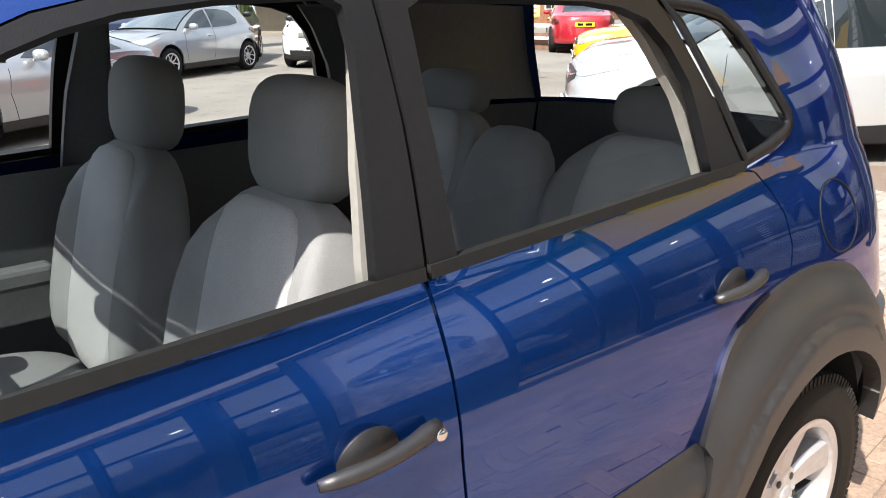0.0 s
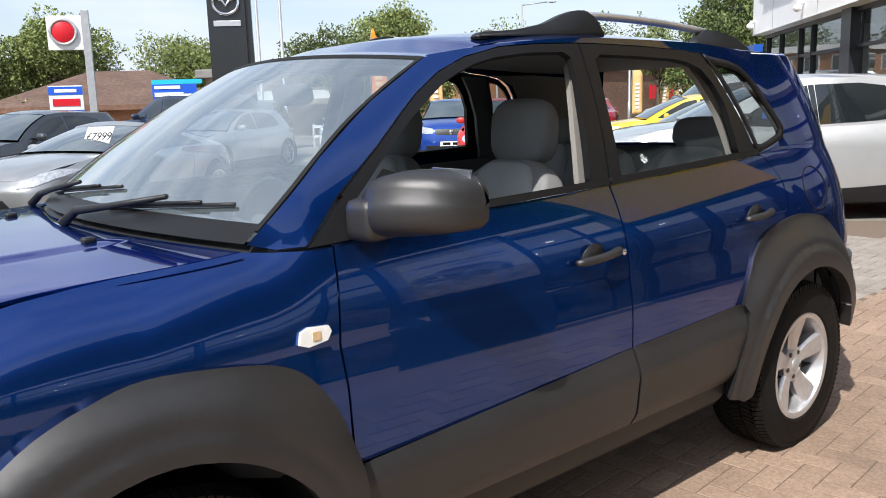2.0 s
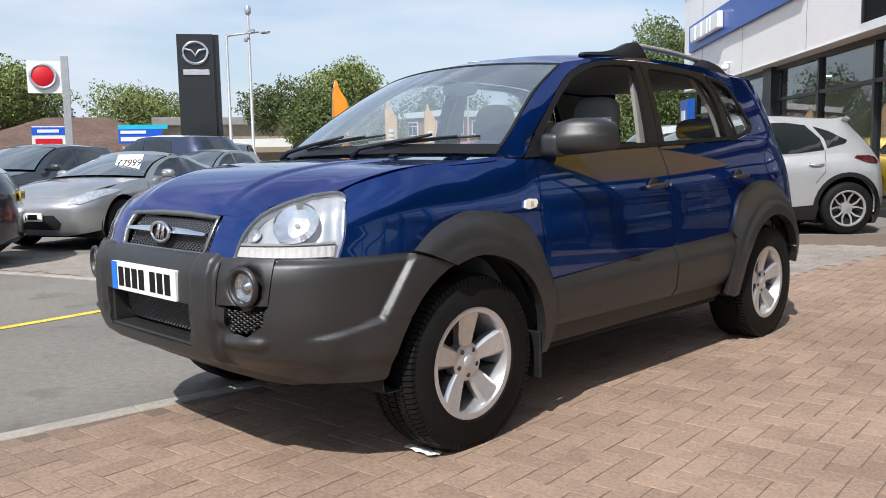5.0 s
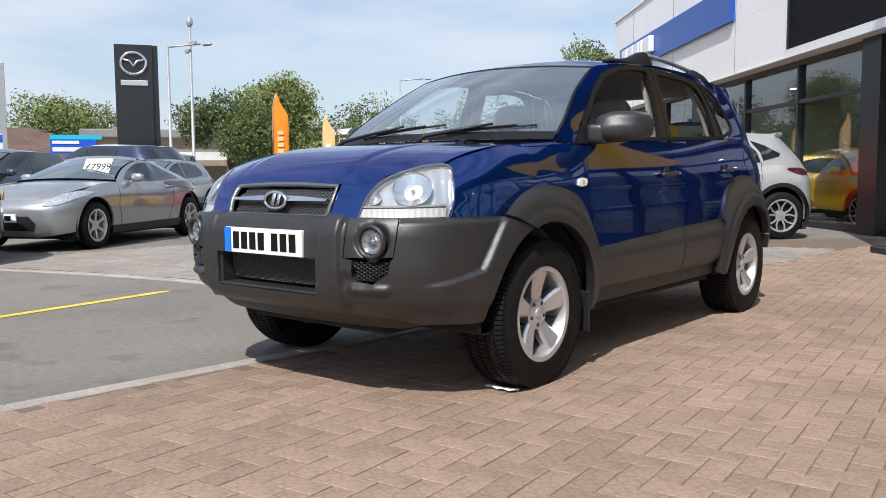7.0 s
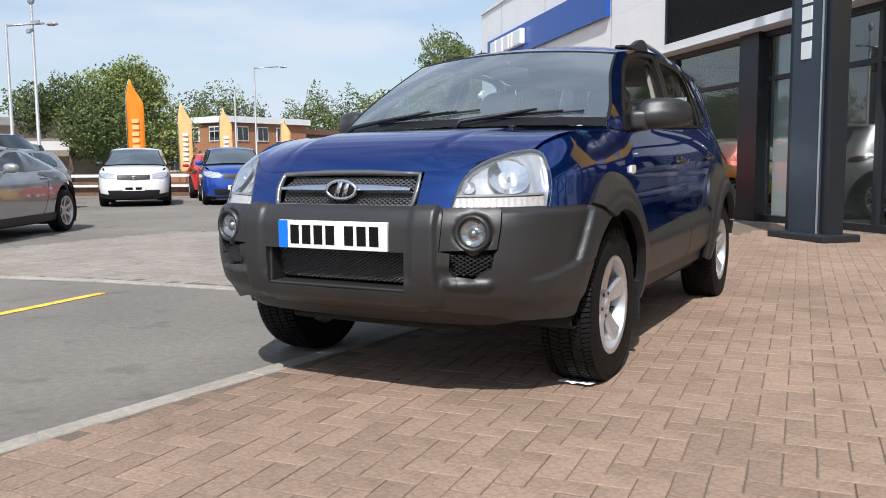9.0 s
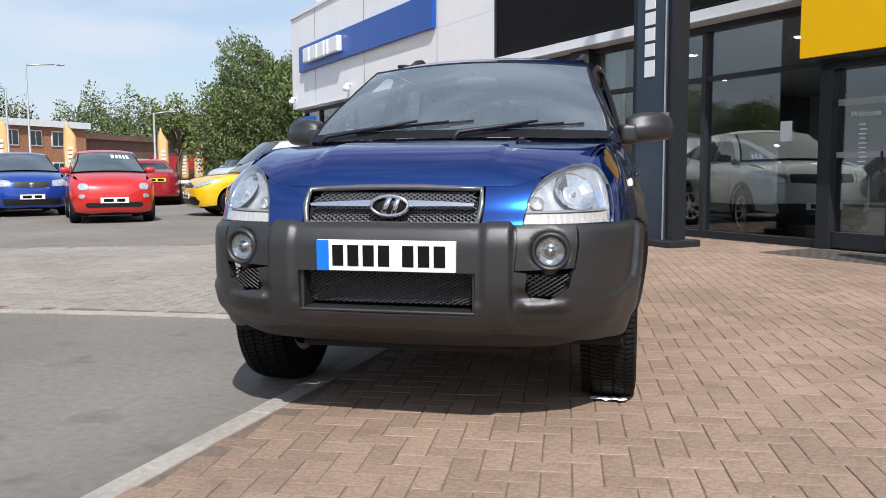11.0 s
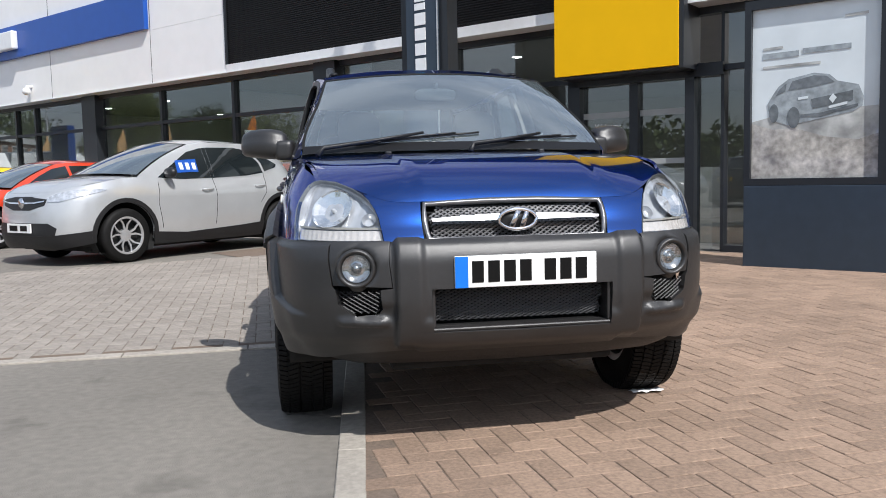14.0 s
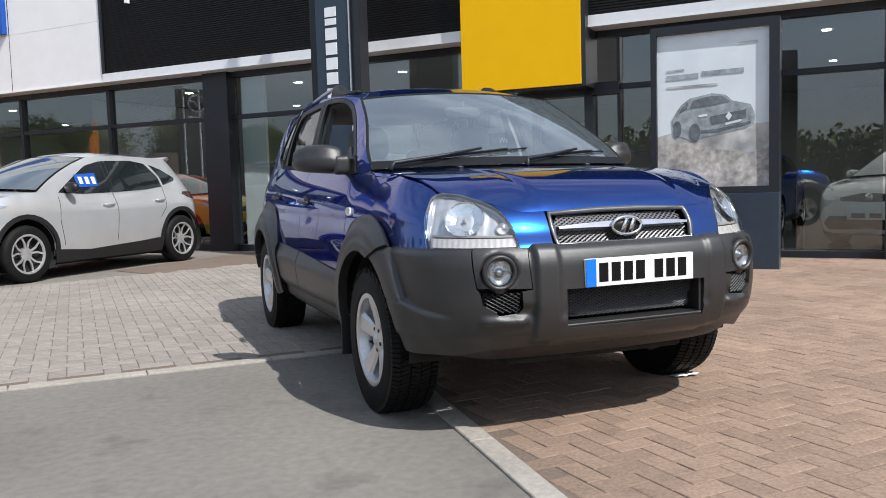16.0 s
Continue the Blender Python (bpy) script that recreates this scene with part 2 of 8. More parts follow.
def lathe(bm, profile, n=48, m=None, arc=1.0):
    """Turns (radius, along) pairs round the x axis."""
    rings = []
    for r, x in profile:
        ring = []
        for k in range(n if arc == 1.0 else n + 1):
            t = 2 * math.pi * arc * k / n
            v = Vector((x, r * math.cos(t), r * math.sin(t)))
            ring.append(bm.verts.new(m @ v if m is not None else v))
        rings.append(ring)
    size = len(rings[0])
    for r0, r1 in zip(rings, rings[1:]):
        for k in range(size if arc == 1.0 else size - 1):
            j = (k + 1) % size
            bm.faces.new((r0[k], r0[j], r1[j], r1[k]))
    return rings


def prism(bm, poly, y0, y1, m=None):
    """A flat outline of (x, z) pairs, given depth from y0 to y1."""
    a = [bm.verts.new((x, y0, z)) for x, z in poly]
    b = [bm.verts.new((x, y1, z)) for x, z in poly]
    bm.faces.new(a)
    bm.faces.new(b[::-1])
    for i in range(len(poly)):
        j = (i + 1) % len(poly)
        bm.faces.new((a[j], a[i], b[i], b[j]))
    if m is not None:
        bmesh.ops.transform(bm, matrix=m, verts=a + b)
    bmesh.ops.recalc_face_normals(bm, faces=bm.faces)


def soft(poly, times=2, keep=()):
    """Rounds an outline's corners; the corners numbered in keep stay sharp."""
    pts = [(Vector(p), i in keep) for i, p in enumerate(poly)]
    for _ in range(times):
        out = []
        for i, (p, hard) in enumerate(pts):
            a, b = pts[i - 1][0], pts[(i + 1) % len(pts)][0]
            if hard:
                out.append((p, True))
            else:
                out += [(p.lerp(a, 0.25), False), (p.lerp(b, 0.25), False)]
        pts = out
    return [tuple(p) for p, _ in pts]


def curve(*pairs):
    """A smooth function through (at, value) pairs, level past its ends."""
    xs, ys = [p[0] for p in pairs], [p[1] for p in pairs]
    n = len(xs)
    d = [(ys[i + 1] - ys[i]) / (xs[i + 1] - xs[i]) for i in range(n - 1)]
    m = [d[0]] + [0 if d[i - 1] * d[i] <= 0 else 2 * d[i - 1] * d[i] / (d[i - 1] + d[i]) for i in range(1, n - 1)] + [d[-1]]

    def at(x):
        if x <= xs[0]:
            return ys[0] + 0.0
        if x >= xs[-1]:
            return ys[-1] + 0.0
        i = max(k for k in range(n - 1) if xs[k] <= x)
        h = xs[i + 1] - xs[i]
        t = (x - xs[i]) / h
        return (ys[i] * (1 + 2 * t) * (1 - t) ** 2 + m[i] * h * t * (1 - t) ** 2 + ys[i + 1] * t * t * (3 - 2 * t) + m[i + 1] * h * t * t * (t - 1))
    return at


def lift(fn, d):
    """The surface fn raised along its normal by d, a length or a function of (u, v)."""
    def at(u, v):
        e = 0.004
        p = fn(u, v)
        n = (fn(u + e, v) - fn(u - e, v)).cross(fn(u, v + e) - fn(u, v - e))
        n.normalize()
        out = p - Vector((0, 0.1, 0.75))
        if n.dot(out) < 0:
            n = -n
        return p + n * (d(u, v) if callable(d) else d)
    return at


def patch(name, poly, fn, du, dv, material, parent=None, depth=0.012, side=1, label="", hollow=None):
    """A panel: an outline in (u, v), cut along a grid, laid on the surface fn, with edges turned in by depth. side -1 mirrors it."""
    bm = bmesh.new()
    face = bm.faces.new([bm.verts.new((p[0], p[1], 0)) for p in poly])
    face.normal_update()
    bmesh.ops.triangulate(bm, faces=[face], ngon_method="EAR_CLIP")
    for axis, step in ((0, du), (1, dv)):
        lo, hi = min(p[axis] for p in poly), max(p[axis] for p in poly)
        for k in range(math.floor(lo / step) + 1, math.ceil(hi / step)):
            co, no = [0, 0, 0], [0, 0, 0]
            co[axis], no[axis] = k * step, 1
            bmesh.ops.bisect_plane(bm, geom=bm.verts[:] + bm.edges[:] + bm.faces[:], dist=1e-6, plane_co=co, plane_no=no)
    bmesh.ops.remove_doubles(bm, verts=bm.verts[:], dist=1e-5)
    lu, lv = bm.verts.layers.float.new("u"), bm.verts.layers.float.new("v")
    for v in bm.verts:
        v[lu], v[lv] = v.co.x, v.co.y
        p = fn(v.co.x, v.co.y)
        v.co = (p.x * side, p.y, p.z)
    bmesh.ops.recalc_face_normals(bm, faces=bm.faces[:])
    bm.normal_update()
    mid = sum((f.calc_center_median() for f in bm.faces), Vector()) / len(bm.faces)
    want = sum((f.normal * f.calc_area() for f in bm.faces), Vector())
    if want.dot(mid - Vector((0, 0.1, 0.75))) < 0:
        bmesh.ops.reverse_faces(bm, faces=bm.faces[:])
        bm.normal_update()
    if depth:
        rim = [e for e in bm.edges if e.is_boundary]
        normal = {v: v.normal.copy() for e in rim for v in e.verts}
        for e in rim:
            e.smooth = False
        got = bmesh.ops.extrude_edge_only(bm, edges=rim)
        fresh = {v for v in got["geom"] if isinstance(v, bmesh.types.BMVert)}
        old = {}
        for v in fresh:
            for e in v.link_edges:
                o = e.other_vert(v)
                if o in normal:
                    old[v] = o
        for v, o in old.items():
            v.co = o.co - normal[o] * depth
    else:
        fresh = set()
    if not material.get("polished"):
        return obj(name, bm, material, parent, label)
    # true normals of the surface, so that reflections run clean
    bm.normal_update()
    hu, hv = max(1e-4, du * 0.02), max(1e-4, dv * 0.02)
    u0, u1, v0, v1 = min(p[0] for p in poly), max(p[0] for p in poly), min(p[1] for p in poly), max(p[1] for p in poly)
    true = {}
    loops = []
    for f in bm.faces:
        wall = any(v in fresh for v in f.verts)
        for v in f.verts:
            if wall:
                loops.append(f.normal.copy())
                continue
            if v not in true:
                u, w = v[lu], v[lv]
                u, w = min(max(u, u0 + hu), u1 - hu), min(max(w, v0 + hv), v1 - hv)
                a, b = fn(u + hu, w) - fn(u - hu, w), fn(u, w + hv) - fn(u, w - hv)
                n = a.cross(b)
                n = Vector((n.x * side, n.y, n.z))
                true[v] = n.normalized() if n.length > 1e-12 else v.normal.copy()
            n = true[v]
            loops.append(n if n.dot(f.normal) >= 0 else -n)
    ob = obj(name, bm, material, parent, label)
    ob.data.normals_split_custom_set(loops)
    return ob


def both(name, poly, fn, du, dv, material, parent=None, depth=0.012, label=""):
    return [patch(name, poly, fn, du, dv, material, parent, depth, s, label) for s in (1, -1)]

# ---- the surfaces of a car: front at -y, left at +x ----
def smooth01(t):
    t = min(1.0, max(0.0, t))
    return t * t * (3 - 2 * t)


class Shape:
    """Outer skin of a car as smooth functions. W(u, z) runs round the side: u is y along the doors, and goes on round both ends."""

    LF, LR = 1.5, 1.2

    def __init__(self, ya, yb, yf, yr, a, zt, xs, zr, xr, screen, bonnet, crown=0.045, p=4.0, pr=3.4, bow=(0.13, 0.10), roll=0.9):
        self.ya, self.yb, self.yf, self.yr, self.a = ya, yb, yf, yr, a
        self.zt, self.xs, self.zr, self.xr = zt, xs, zr, xr
        self.screen, self.nose, self.crown, self.p, self.pr, self.bow, self.roll = screen, bonnet, crown, p, pr, bow, roll

    def sx(self, y, z):
        zt, xs, low = self.zt(y), self.xs(y), self.roll
        if z <= low:
            return self.a(z) * (1 - 0.006 * y * y)
        if z <= zt:
            k = (z - low) / (zt - low)
            return xs + (self.a(low) * (1 - 0.006 * y * y) - xs) * (1 - k ** 1.8)
        k = (z - zt) / max(0.05, self.zr(y) - zt)
        return xs + (self.xr(y) - xs) * k + 0.014 * 4 * k * (1 - k)

    def ring(self, phi, z, front=True):
        y0 = self.ya if front else self.yb
        a, p = self.sx(y0, z), self.p if front else self.pr
        b = (self.ya - self.yf(z)) if front else (self.yr(z) - self.yb)
        c, s = abs(math.cos(phi)), abs(math.sin(phi))
        r = ((s / a) ** p + (c / b) ** p) ** (-1 / p)
        return Vector((r * math.sin(phi), y0 + (-1 if front else 1) * r * math.cos(phi), z))

    def W(self, u, z):
        if u < self.ya:
            return self.ring((1 - (self.ya - u) / self.LF) * math.pi / 2, z)
        if u > self.yb:
            return self.ring((1 - (u - self.yb) / self.LR) * math.pi / 2, z, False)
        return Vector((self.sx(u, z), u, z))

    def u_of_x(self, x, z, front=True):
        """Where the side's u meets the half width x, at one end."""
        lo, hi = 0.0, math.pi / 2
        for _ in range(40):
            mid = (lo + hi) / 2
            lo, hi = (mid, hi) if self.ring(mid, z, front).x < x else (lo, mid)
        k = 1 - lo / (math.pi / 2)
        return self.ya - k * self.LF if front else self.yb + k * self.LR

    def u_of_y(self, y, z):
        if self.ya <= y <= self.yb:
            return y
        front = y < self.ya
        lo, hi = 0.0, math.pi / 2
        for _ in range(40):
            mid = (lo + hi) / 2
            q = self.ring(mid, z, front).y
            outside = q < y if front else q > y
            lo, hi = (mid, hi) if outside else (lo, mid)
        k = 1 - lo / (math.pi / 2)
        return self.ya - k * self.LF if front else self.yb + k * self.LR

    def end_u(self, front=True):
        return self.ya - self.LF if front else self.yb + self.LR

    def edge(self, v):
        """The windscreen's side edge, from its foot to the roof."""
        (y0, z0), (y1, z1) = self.screen
        y, z = y0 + (y1 - y0) * v, z0 + (z1 - z0) * v + 0.03 * math.sin(math.pi * v)
        return Vector((self.sx(y, z), y, z))

    def glass(self, s, v):
        e = self.edge(v)
        k = 1 - s * s
        foot = self.nose.get("foot", 0.03)
        return Vector((e.x * s, e.y - (self.bow[0] + (self.bow[1] - self.bow[0]) * v) * k, e.z + (foot + (self.crown - 0.015 - foot) * v) * k))

    def roof(self, s, v):
        f = self.glass(s, 1.0)
        zb = self.zr(self.yb)
        x1 = abs(s) * self.sx(self.yb, zb)
        a, b = self.sx(self.yb, zb), self.yr(zb) - self.yb
        y1 = self.yb + b * max(0.0, 1 - (x1 / a) ** self.pr) ** (1 / self.pr)
        y = f.y + (y1 - f.y) * v
        yc = min(max(y, self.screen[1][0]), self.yb)
        x = s * self.sx(yc, self.zr(yc))
        grow = smooth01(v / 0.12)
        edge_z = f.z * (1 - grow) + (self.zr(yc) + (self.crown + 0.01) * (1 - abs(s) ** 2.6) * (1 - v ** 5)) * grow
        x = f.x * (1 - grow) + x * grow
        return Vector((x, y, edge_z))

    def hood_end(self, s):
        k = abs(s)
        x0, z0, z1, k0 = self.nose["x"], self.nose["z"], self.nose["z1"], self.nose["k"]
        z = z0 + (z1 - z0) * smooth01((k - k0) / (1 - k0))
        u = self.u_of_x(k * x0, z)
        p = self.W(u, z)
        return Vector((math.copysign(p.x, s) if k > 0 else 0.0, p.y, p.z))

    def hood(self, s, v):
        """The bonnet, from the windscreen's foot (v 0) to the nose (v 1)."""
        g = self.glass(s, 0.0)
        c = Vector((g.x, g.y - 0.015 + self.nose.get("back", 0.0), g.z - 0.012))
        e = self.hood_end(s)
        k = smooth01((abs(s) - 0.55) / 0.45)
        length = (c - e).length
        t0 = Vector((0, -1, -0.10)) * length
        down = Vector((0, -0.55, -0.85)) * self.nose.get("drop", 0.7)
        t1 = down.lerp(Vector((0, -1.0, -0.24)), k) * length
        p = (c * (1 + 2 * v) * (1 - v) ** 2 + t0 * v * (1 - v) ** 2 + e * v * v * (3 - 2 * v) + t1 * v * v * (v - 1))
        ridge = smooth01((self.nose.get("ridge", 0.64) - self.nose.get("draw", 0.10) * v - abs(s)) / 0.06) * math.sin(math.pi * min(1, v * 1.02)) ** 0.7
        mid = self.nose.get("mid", 0.35)
        rise = self.nose.get("rise", 0.0) * (mid + (1 - mid) * k) * math.sin(math.pi * min(1.0, max(0.0, v)) ** 1.6)
        return p + Vector((0, 0, self.nose.get("crease", 0.018) * ridge + rise))


def arc(cy, cz, r, a0, a1, n=14):
    """Points of a wheel arch in (y, z); degrees from the rear, over the top."""
    return [(cy + r * math.cos(radians(a0 + (a1 - a0) * k / n)), cz + r * math.sin(radians(a0 + (a1 - a0) * k / n))) for k in range(n + 1)]


TUCSON = Shape(
    -1.3, 1.3,
    curve((0.28, -1.94), (0.34, -2.025), (0.40, -2.085), (0.44, -2.125), (0.48, -2.152), (0.54, -2.170), (0.60, -2.175), (0.72, -2.172), (0.78, -2.15), (0.80, -2.13),
          (0.86, -2.108), (0.92, -2.07), (0.96, -2.03), (1.0, -1.96), (1.05, -1.87)),
    curve((0.30, 2.02), (0.42, 2.14), (0.6, 2.17), (0.8, 2.16), (1.0, 2.12), (1.2, 2.08), (1.4, 2.0), (1.6, 1.88), (1.65, 1.84)),
    curve((0.28, 0.80), (0.36, 0.835), (0.5, 0.858), (0.62, 0.868), (0.75, 0.868), (0.9, 0.853)),
    curve((-1.85, 1.01), (-1.6, 1.055), (-1.3, 1.095), (-1.03, 1.13), (-0.89, 1.134), (0.2, 1.165), (1.1, 1.20), (1.7, 1.22)),
    curve((-1.85, 0.70), (-1.3, 0.742), (-1.03, 0.768), (-0.85, 0.79), (0.0, 0.778), (1.0, 0.762), (1.6, 0.74)),
    curve((-0.7, 1.50), (-0.38, 1.565), (0.0, 1.61), (0.3, 1.625), (0.8, 1.622), (1.3, 1.595)),
    curve((-0.9, 0.575), (-0.7, 0.595), (-0.38, 0.602), (0.0, 0.637), (0.4, 0.648), (0.9, 0.64), (1.3, 0.615)),
    ((-1.03, 1.14), (-0.385, 1.56)),
    {"x": 0.70, "z": 0.935, "z1": 1.02, "k": 0.60, "rise": 0.018, "mid": 0.0, "foot": 0.010, "crease": 0.011, "ridge": 0.56, "draw": 0.04, "drop": 0.75},
)


def match_shoulder(sh, y0, y1, more_z, more_x):
    """Lets the wing's upper edge follow the bonnet's side."""
    for _ in range(3):
        run = sorted((q.y, q.z, q.x) for q in (sh.hood(1.0, k / 9) for k in range(10)))
        keep = [q for q in run if y0 <= q[0] <= y1]
        sh.zt = curve(*[(q[0], q[1]) for q in keep], *more_z)
        sh.xs = curve(*[(q[0], q[2]) for q in keep], *more_x)


match_shoulder(TUCSON, -1.86, -1.04, ((-0.89, 1.134), (0.2, 1.165), (1.1, 1.20), (1.7, 1.22)), ((-0.85, 0.79), (0.0, 0.778), (1.0, 0.762), (1.6, 0.74)))

# ---- wheels ----
def wheel(parent, at, r, width, rim, side, spokes=5, style="wide", tread=True, finish=None, turn=0.0):
    """A wheel at the hub's place: tyre with cut tread, rim, hub and nuts; the outer face looks along side * x."""
    m = Matrix.Translation(at) @ Matrix.Rotation(radians(turn), 4, "Z") @ Matrix.Scale(side, 4, (1, 0, 0))
    finish = finish or ALLOY
    bm = bmesh.new()
    w = width / 2
    low = 0.004 if tread else 0.0
    lathe(bm, [(rim, w - 0.012), (rim + 0.012, w - 0.002), (rim + 0.020, w + 0.003), (rim + 0.024, w + 0.001), ((rim + r) / 2, w + 0.006), ((rim + r) / 2 + 0.004, w + 0.004), (r - 0.035, w + 0.002), (r - 0.016 - low, w - 0.010), (r - 0.003 - low, w - 0.034),
               (r - low, w * 0.45), (r - low, 0), (r - low, -w * 0.45), (r - 0.003 - low, -w + 0.034), (r - 0.014 - low, -w + 0.012), (r - 0.05, -w), (rim, -w + 0.01)], 56, m)
    bmesh.ops.recalc_face_normals(bm, faces=bm.faces)
    tyre = obj("tyre", bm, RUBBER, parent, "black rubber tyre")
    if tread:
        bm = bmesh.new()
        n = 98
        rows = ((-0.98, -0.66, 0.12, 0.0175, 0.010), (-0.62, -0.24, -0.30, 0.0185, 0.0), (-0.19, 0.19, 0.26, 0.0185, 0.0), (0.24, 0.62, -0.30, 0.0185, 0.0), (0.66, 0.98, 0.12, 0.0175, 0.010))
        for k in range(n):
            for j, (x0, x1, lean, long, drop) in enumerate(rows):
                q = m @ Matrix.Rotation(2 * math.pi * (k + 0.31 * j) / n, 4, "X") @ Matrix.Translation(((x0 + x1) / 2 * w, 0, 0)) @ Matrix.Rotation(lean, 4, "Z")
                hx, hy = (x1 - x0) / 2 * w, long / 2
                lo = [bm.verts.new(q @ Vector((a * hx, b * hy, r - 0.030))) for a, b in ((-1, -1), (1, -1), (1, 1), (-1, 1))]
                outer = -1 if j == 0 else 1 if j == 4 else 0
                hi = [bm.verts.new(q @ Vector((a * hx * 0.97, b * hy * 0.94, r + 0.003 - (drop if a == outer else 0.0)))) for a, b in ((-1, -1), (1, -1), (1, 1), (-1, 1))]
                bm.faces.new(hi)
                for i in range(4):
                    bm.faces.new((lo[i], lo[(i + 1) % 4], hi[(i + 1) % 4], hi[i]))
        bmesh.ops.recalc_face_normals(bm, faces=bm.faces)
        tagged(obj("tread", bm, RUBBER, tyre, smooth=False), kind="stuff")
    bm = bmesh.new()
    if style == "split":
        # black barrel: the crossover's own finish, on other cars painted shade between spokes
        lathe(bm, [(rim - 0.016, w - 0.022), (rim - 0.03, w - 0.08), (rim - 0.03, -w + 0.03), (rim, -w + 0.02)], 40, m)
        lathe(bm, [(rim - 0.03, w - 0.09), (0.0, w - 0.09)], 24, m)
        obj("barrel", bm, UNDER, parent, "black inner rim, also painting shade in the spoke gaps")
        bm = bmesh.new()
    lathe(bm, [(rim + 0.012, w - 0.004), (rim + 0.004, w - 0.001), (rim - 0.012, w - 0.006), (rim - 0.018, w - 0.02)] + ([] if style == "split" else [(rim - 0.03, w - 0.08), (rim - 0.03, -w + 0.03), (rim, -w + 0.02)]), 56, m)
    hub = 0.075 if r > 0.3 else 0.06
    lathe(bm, [(0.0, w - 0.032), (0.032, w - 0.034), (hub, w - 0.044), (hub, w - 0.09)], 24, m)
    for k in range(spokes):
        q = m @ Matrix.Rotation(2 * math.pi * k / spokes, 4, "X")
        if style == "wide":
            for f0, f1 in ((-1, 1),):
                a0, a1 = 0.030, 0.056
                pts = [(hub * 0.8, w - 0.042), (rim * 0.55, w - 0.034), (rim - 0.012, w - 0.014)]
                rows = []
                for i, (rr, xx) in enumerate(pts):
                    half = a0 + (a1 - a0) * i / 2
                    rows.append([bm.verts.new(q @ Vector(c)) for c in ((xx - 0.012, -half, rr), (xx, -half * 0.72, rr), (xx, half * 0.72, rr), (xx - 0.012, half, rr), (xx - 0.05, half * 0.8, rr), (xx - 0.05, -half * 0.8, rr))])
                for r0, r1 in zip(rows, rows[1:]):
                    for i in range(6):
                        bm.faces.new((r0[i], r0[(i + 1) % 6], r1[(i + 1) % 6], r1[i]))
        elif style == "split":
            for lean in (-1, 1):
                rows = []
                for i, (rr, xx, off) in enumerate(((hub * 0.7, w - 0.04, 0.010), (rim * 0.62, w - 0.03, 0.030), (rim - 0.012, w - 0.012, 0.085))):
                    half = 0.012
                    rows.append([bm.verts.new(q @ Vector((xx - dx, lean * off + dy, rr))) for dx, dy in ((0, -half), (0, half), (0.014, half), (0.014, -half))])
                for r0, r1 in zip(rows, rows[1:]):
                    for i in range(4):
                        bm.faces.new((r0[i], r0[(i + 1) % 4], r1[(i + 1) % 4], r1[i]))
        else:
            rows = []
            for rr, xx in ((hub * 0.7, w - 0.04), (rim - 0.012, w - 0.016)):
                half = 0.020
                rows.append([bm.verts.new(q @ Vector((xx - dx, dy, rr))) for dx, dy in ((0, -half), (0, half), (0.04, half), (0.04, -half))])
            for i in range(4):
                bm.faces.new((rows[0][i], rows[0][(i + 1) % 4], rows[1][(i + 1) % 4], rows[1][i]))
    bmesh.ops.recalc_face_normals(bm, faces=bm.faces)
    rim_ob = obj("rim", bm, finish, parent, "silver alloy rim")
    rim_ob.data.set_sharp_from_angle(angle=radians(38))
    bm = bmesh.new()
    lathe(bm, [(0.02, w - 0.115), (rim * 0.66, w - 0.115), (rim * 0.68, w - 0.12), (rim * 0.68, w - 0.13)], 32, m)
    obj("brake_disc", bm, STEEL, parent, "dark steel brake disc behind the spokes")
    # near-black disc puts the shade between the spokes into colour
    bm = bmesh.new()
    lathe(bm, [(rim - 0.028, w - 0.15), (0.0, w - 0.15)], 24, m)
    obj("spoke_gap_shade", bm, UNDER, parent)
    if tread:
        for k in range(5):
            bm = bmesh.new()
            t = 2 * math.pi * (k + 0.5) / 5
            lathe(bm, [(0.0, w - 0.036), (0.010, w - 0.036), (0.011, w - 0.05)], 6, m @ Matrix.Translation((0, 0.052 * math.sin(t), 0.052 * math.cos(t))))
            obj("wheel_nut", bm, STEEL, rim_ob, "steel wheel nut")
        bm = bmesh.new()
        lathe(bm, [(0.0, w - 0.026), (0.024, w - 0.027), (0.028, w - 0.034)], 20, m)
        obj("centre_cap", bm, ALLOY, rim_ob, "silver centre cap")
    return tyre

# ---- the blue car ----
PALE_AMBER = mat("pale_amber_bulb", (0.62, 0.42, 0.22), 0.3, 0, 0.1, 60)
DARK_PANE = window_glass("dark_tinted_pane", (0.42, 0.45, 0.45), 1.6)
S = TUCSON
W = S.W
HUB_Z, RAD = 0.338, 0.343
AXLES = (-1.315, 1.315)


def U(y, z):
    return S.u_of_y(y, z)


def UX(x, z):
    return S.u_of_x(x, z)


def belt(y0, y1, n=8, drop=0.0):
    return [(y0 + (y1 - y0) * k / n, S.zt(y0 + (y1 - y0) * k / n) - drop) for k in range(n + 1)]


def F(phi, z):
    """The front skin by the angle from the middle, in degrees."""
    return S.ring(radians(phi), z)


def phi_of(x, z):
    k = (S.ya - S.u_of_x(abs(x), z)) / S.LF
    return math.copysign((1 - k) * 90, x)


def PX(x, z):
    return (phi_of(x, z), z)


def PY(y, z):
    k = (S.ya - S.u_of_y(y, z)) / S.LF
    return ((1 - k) * 90, z)


def mirrored(pts):
    return pts + [(-a, b) for a, b in pts[::-1]]


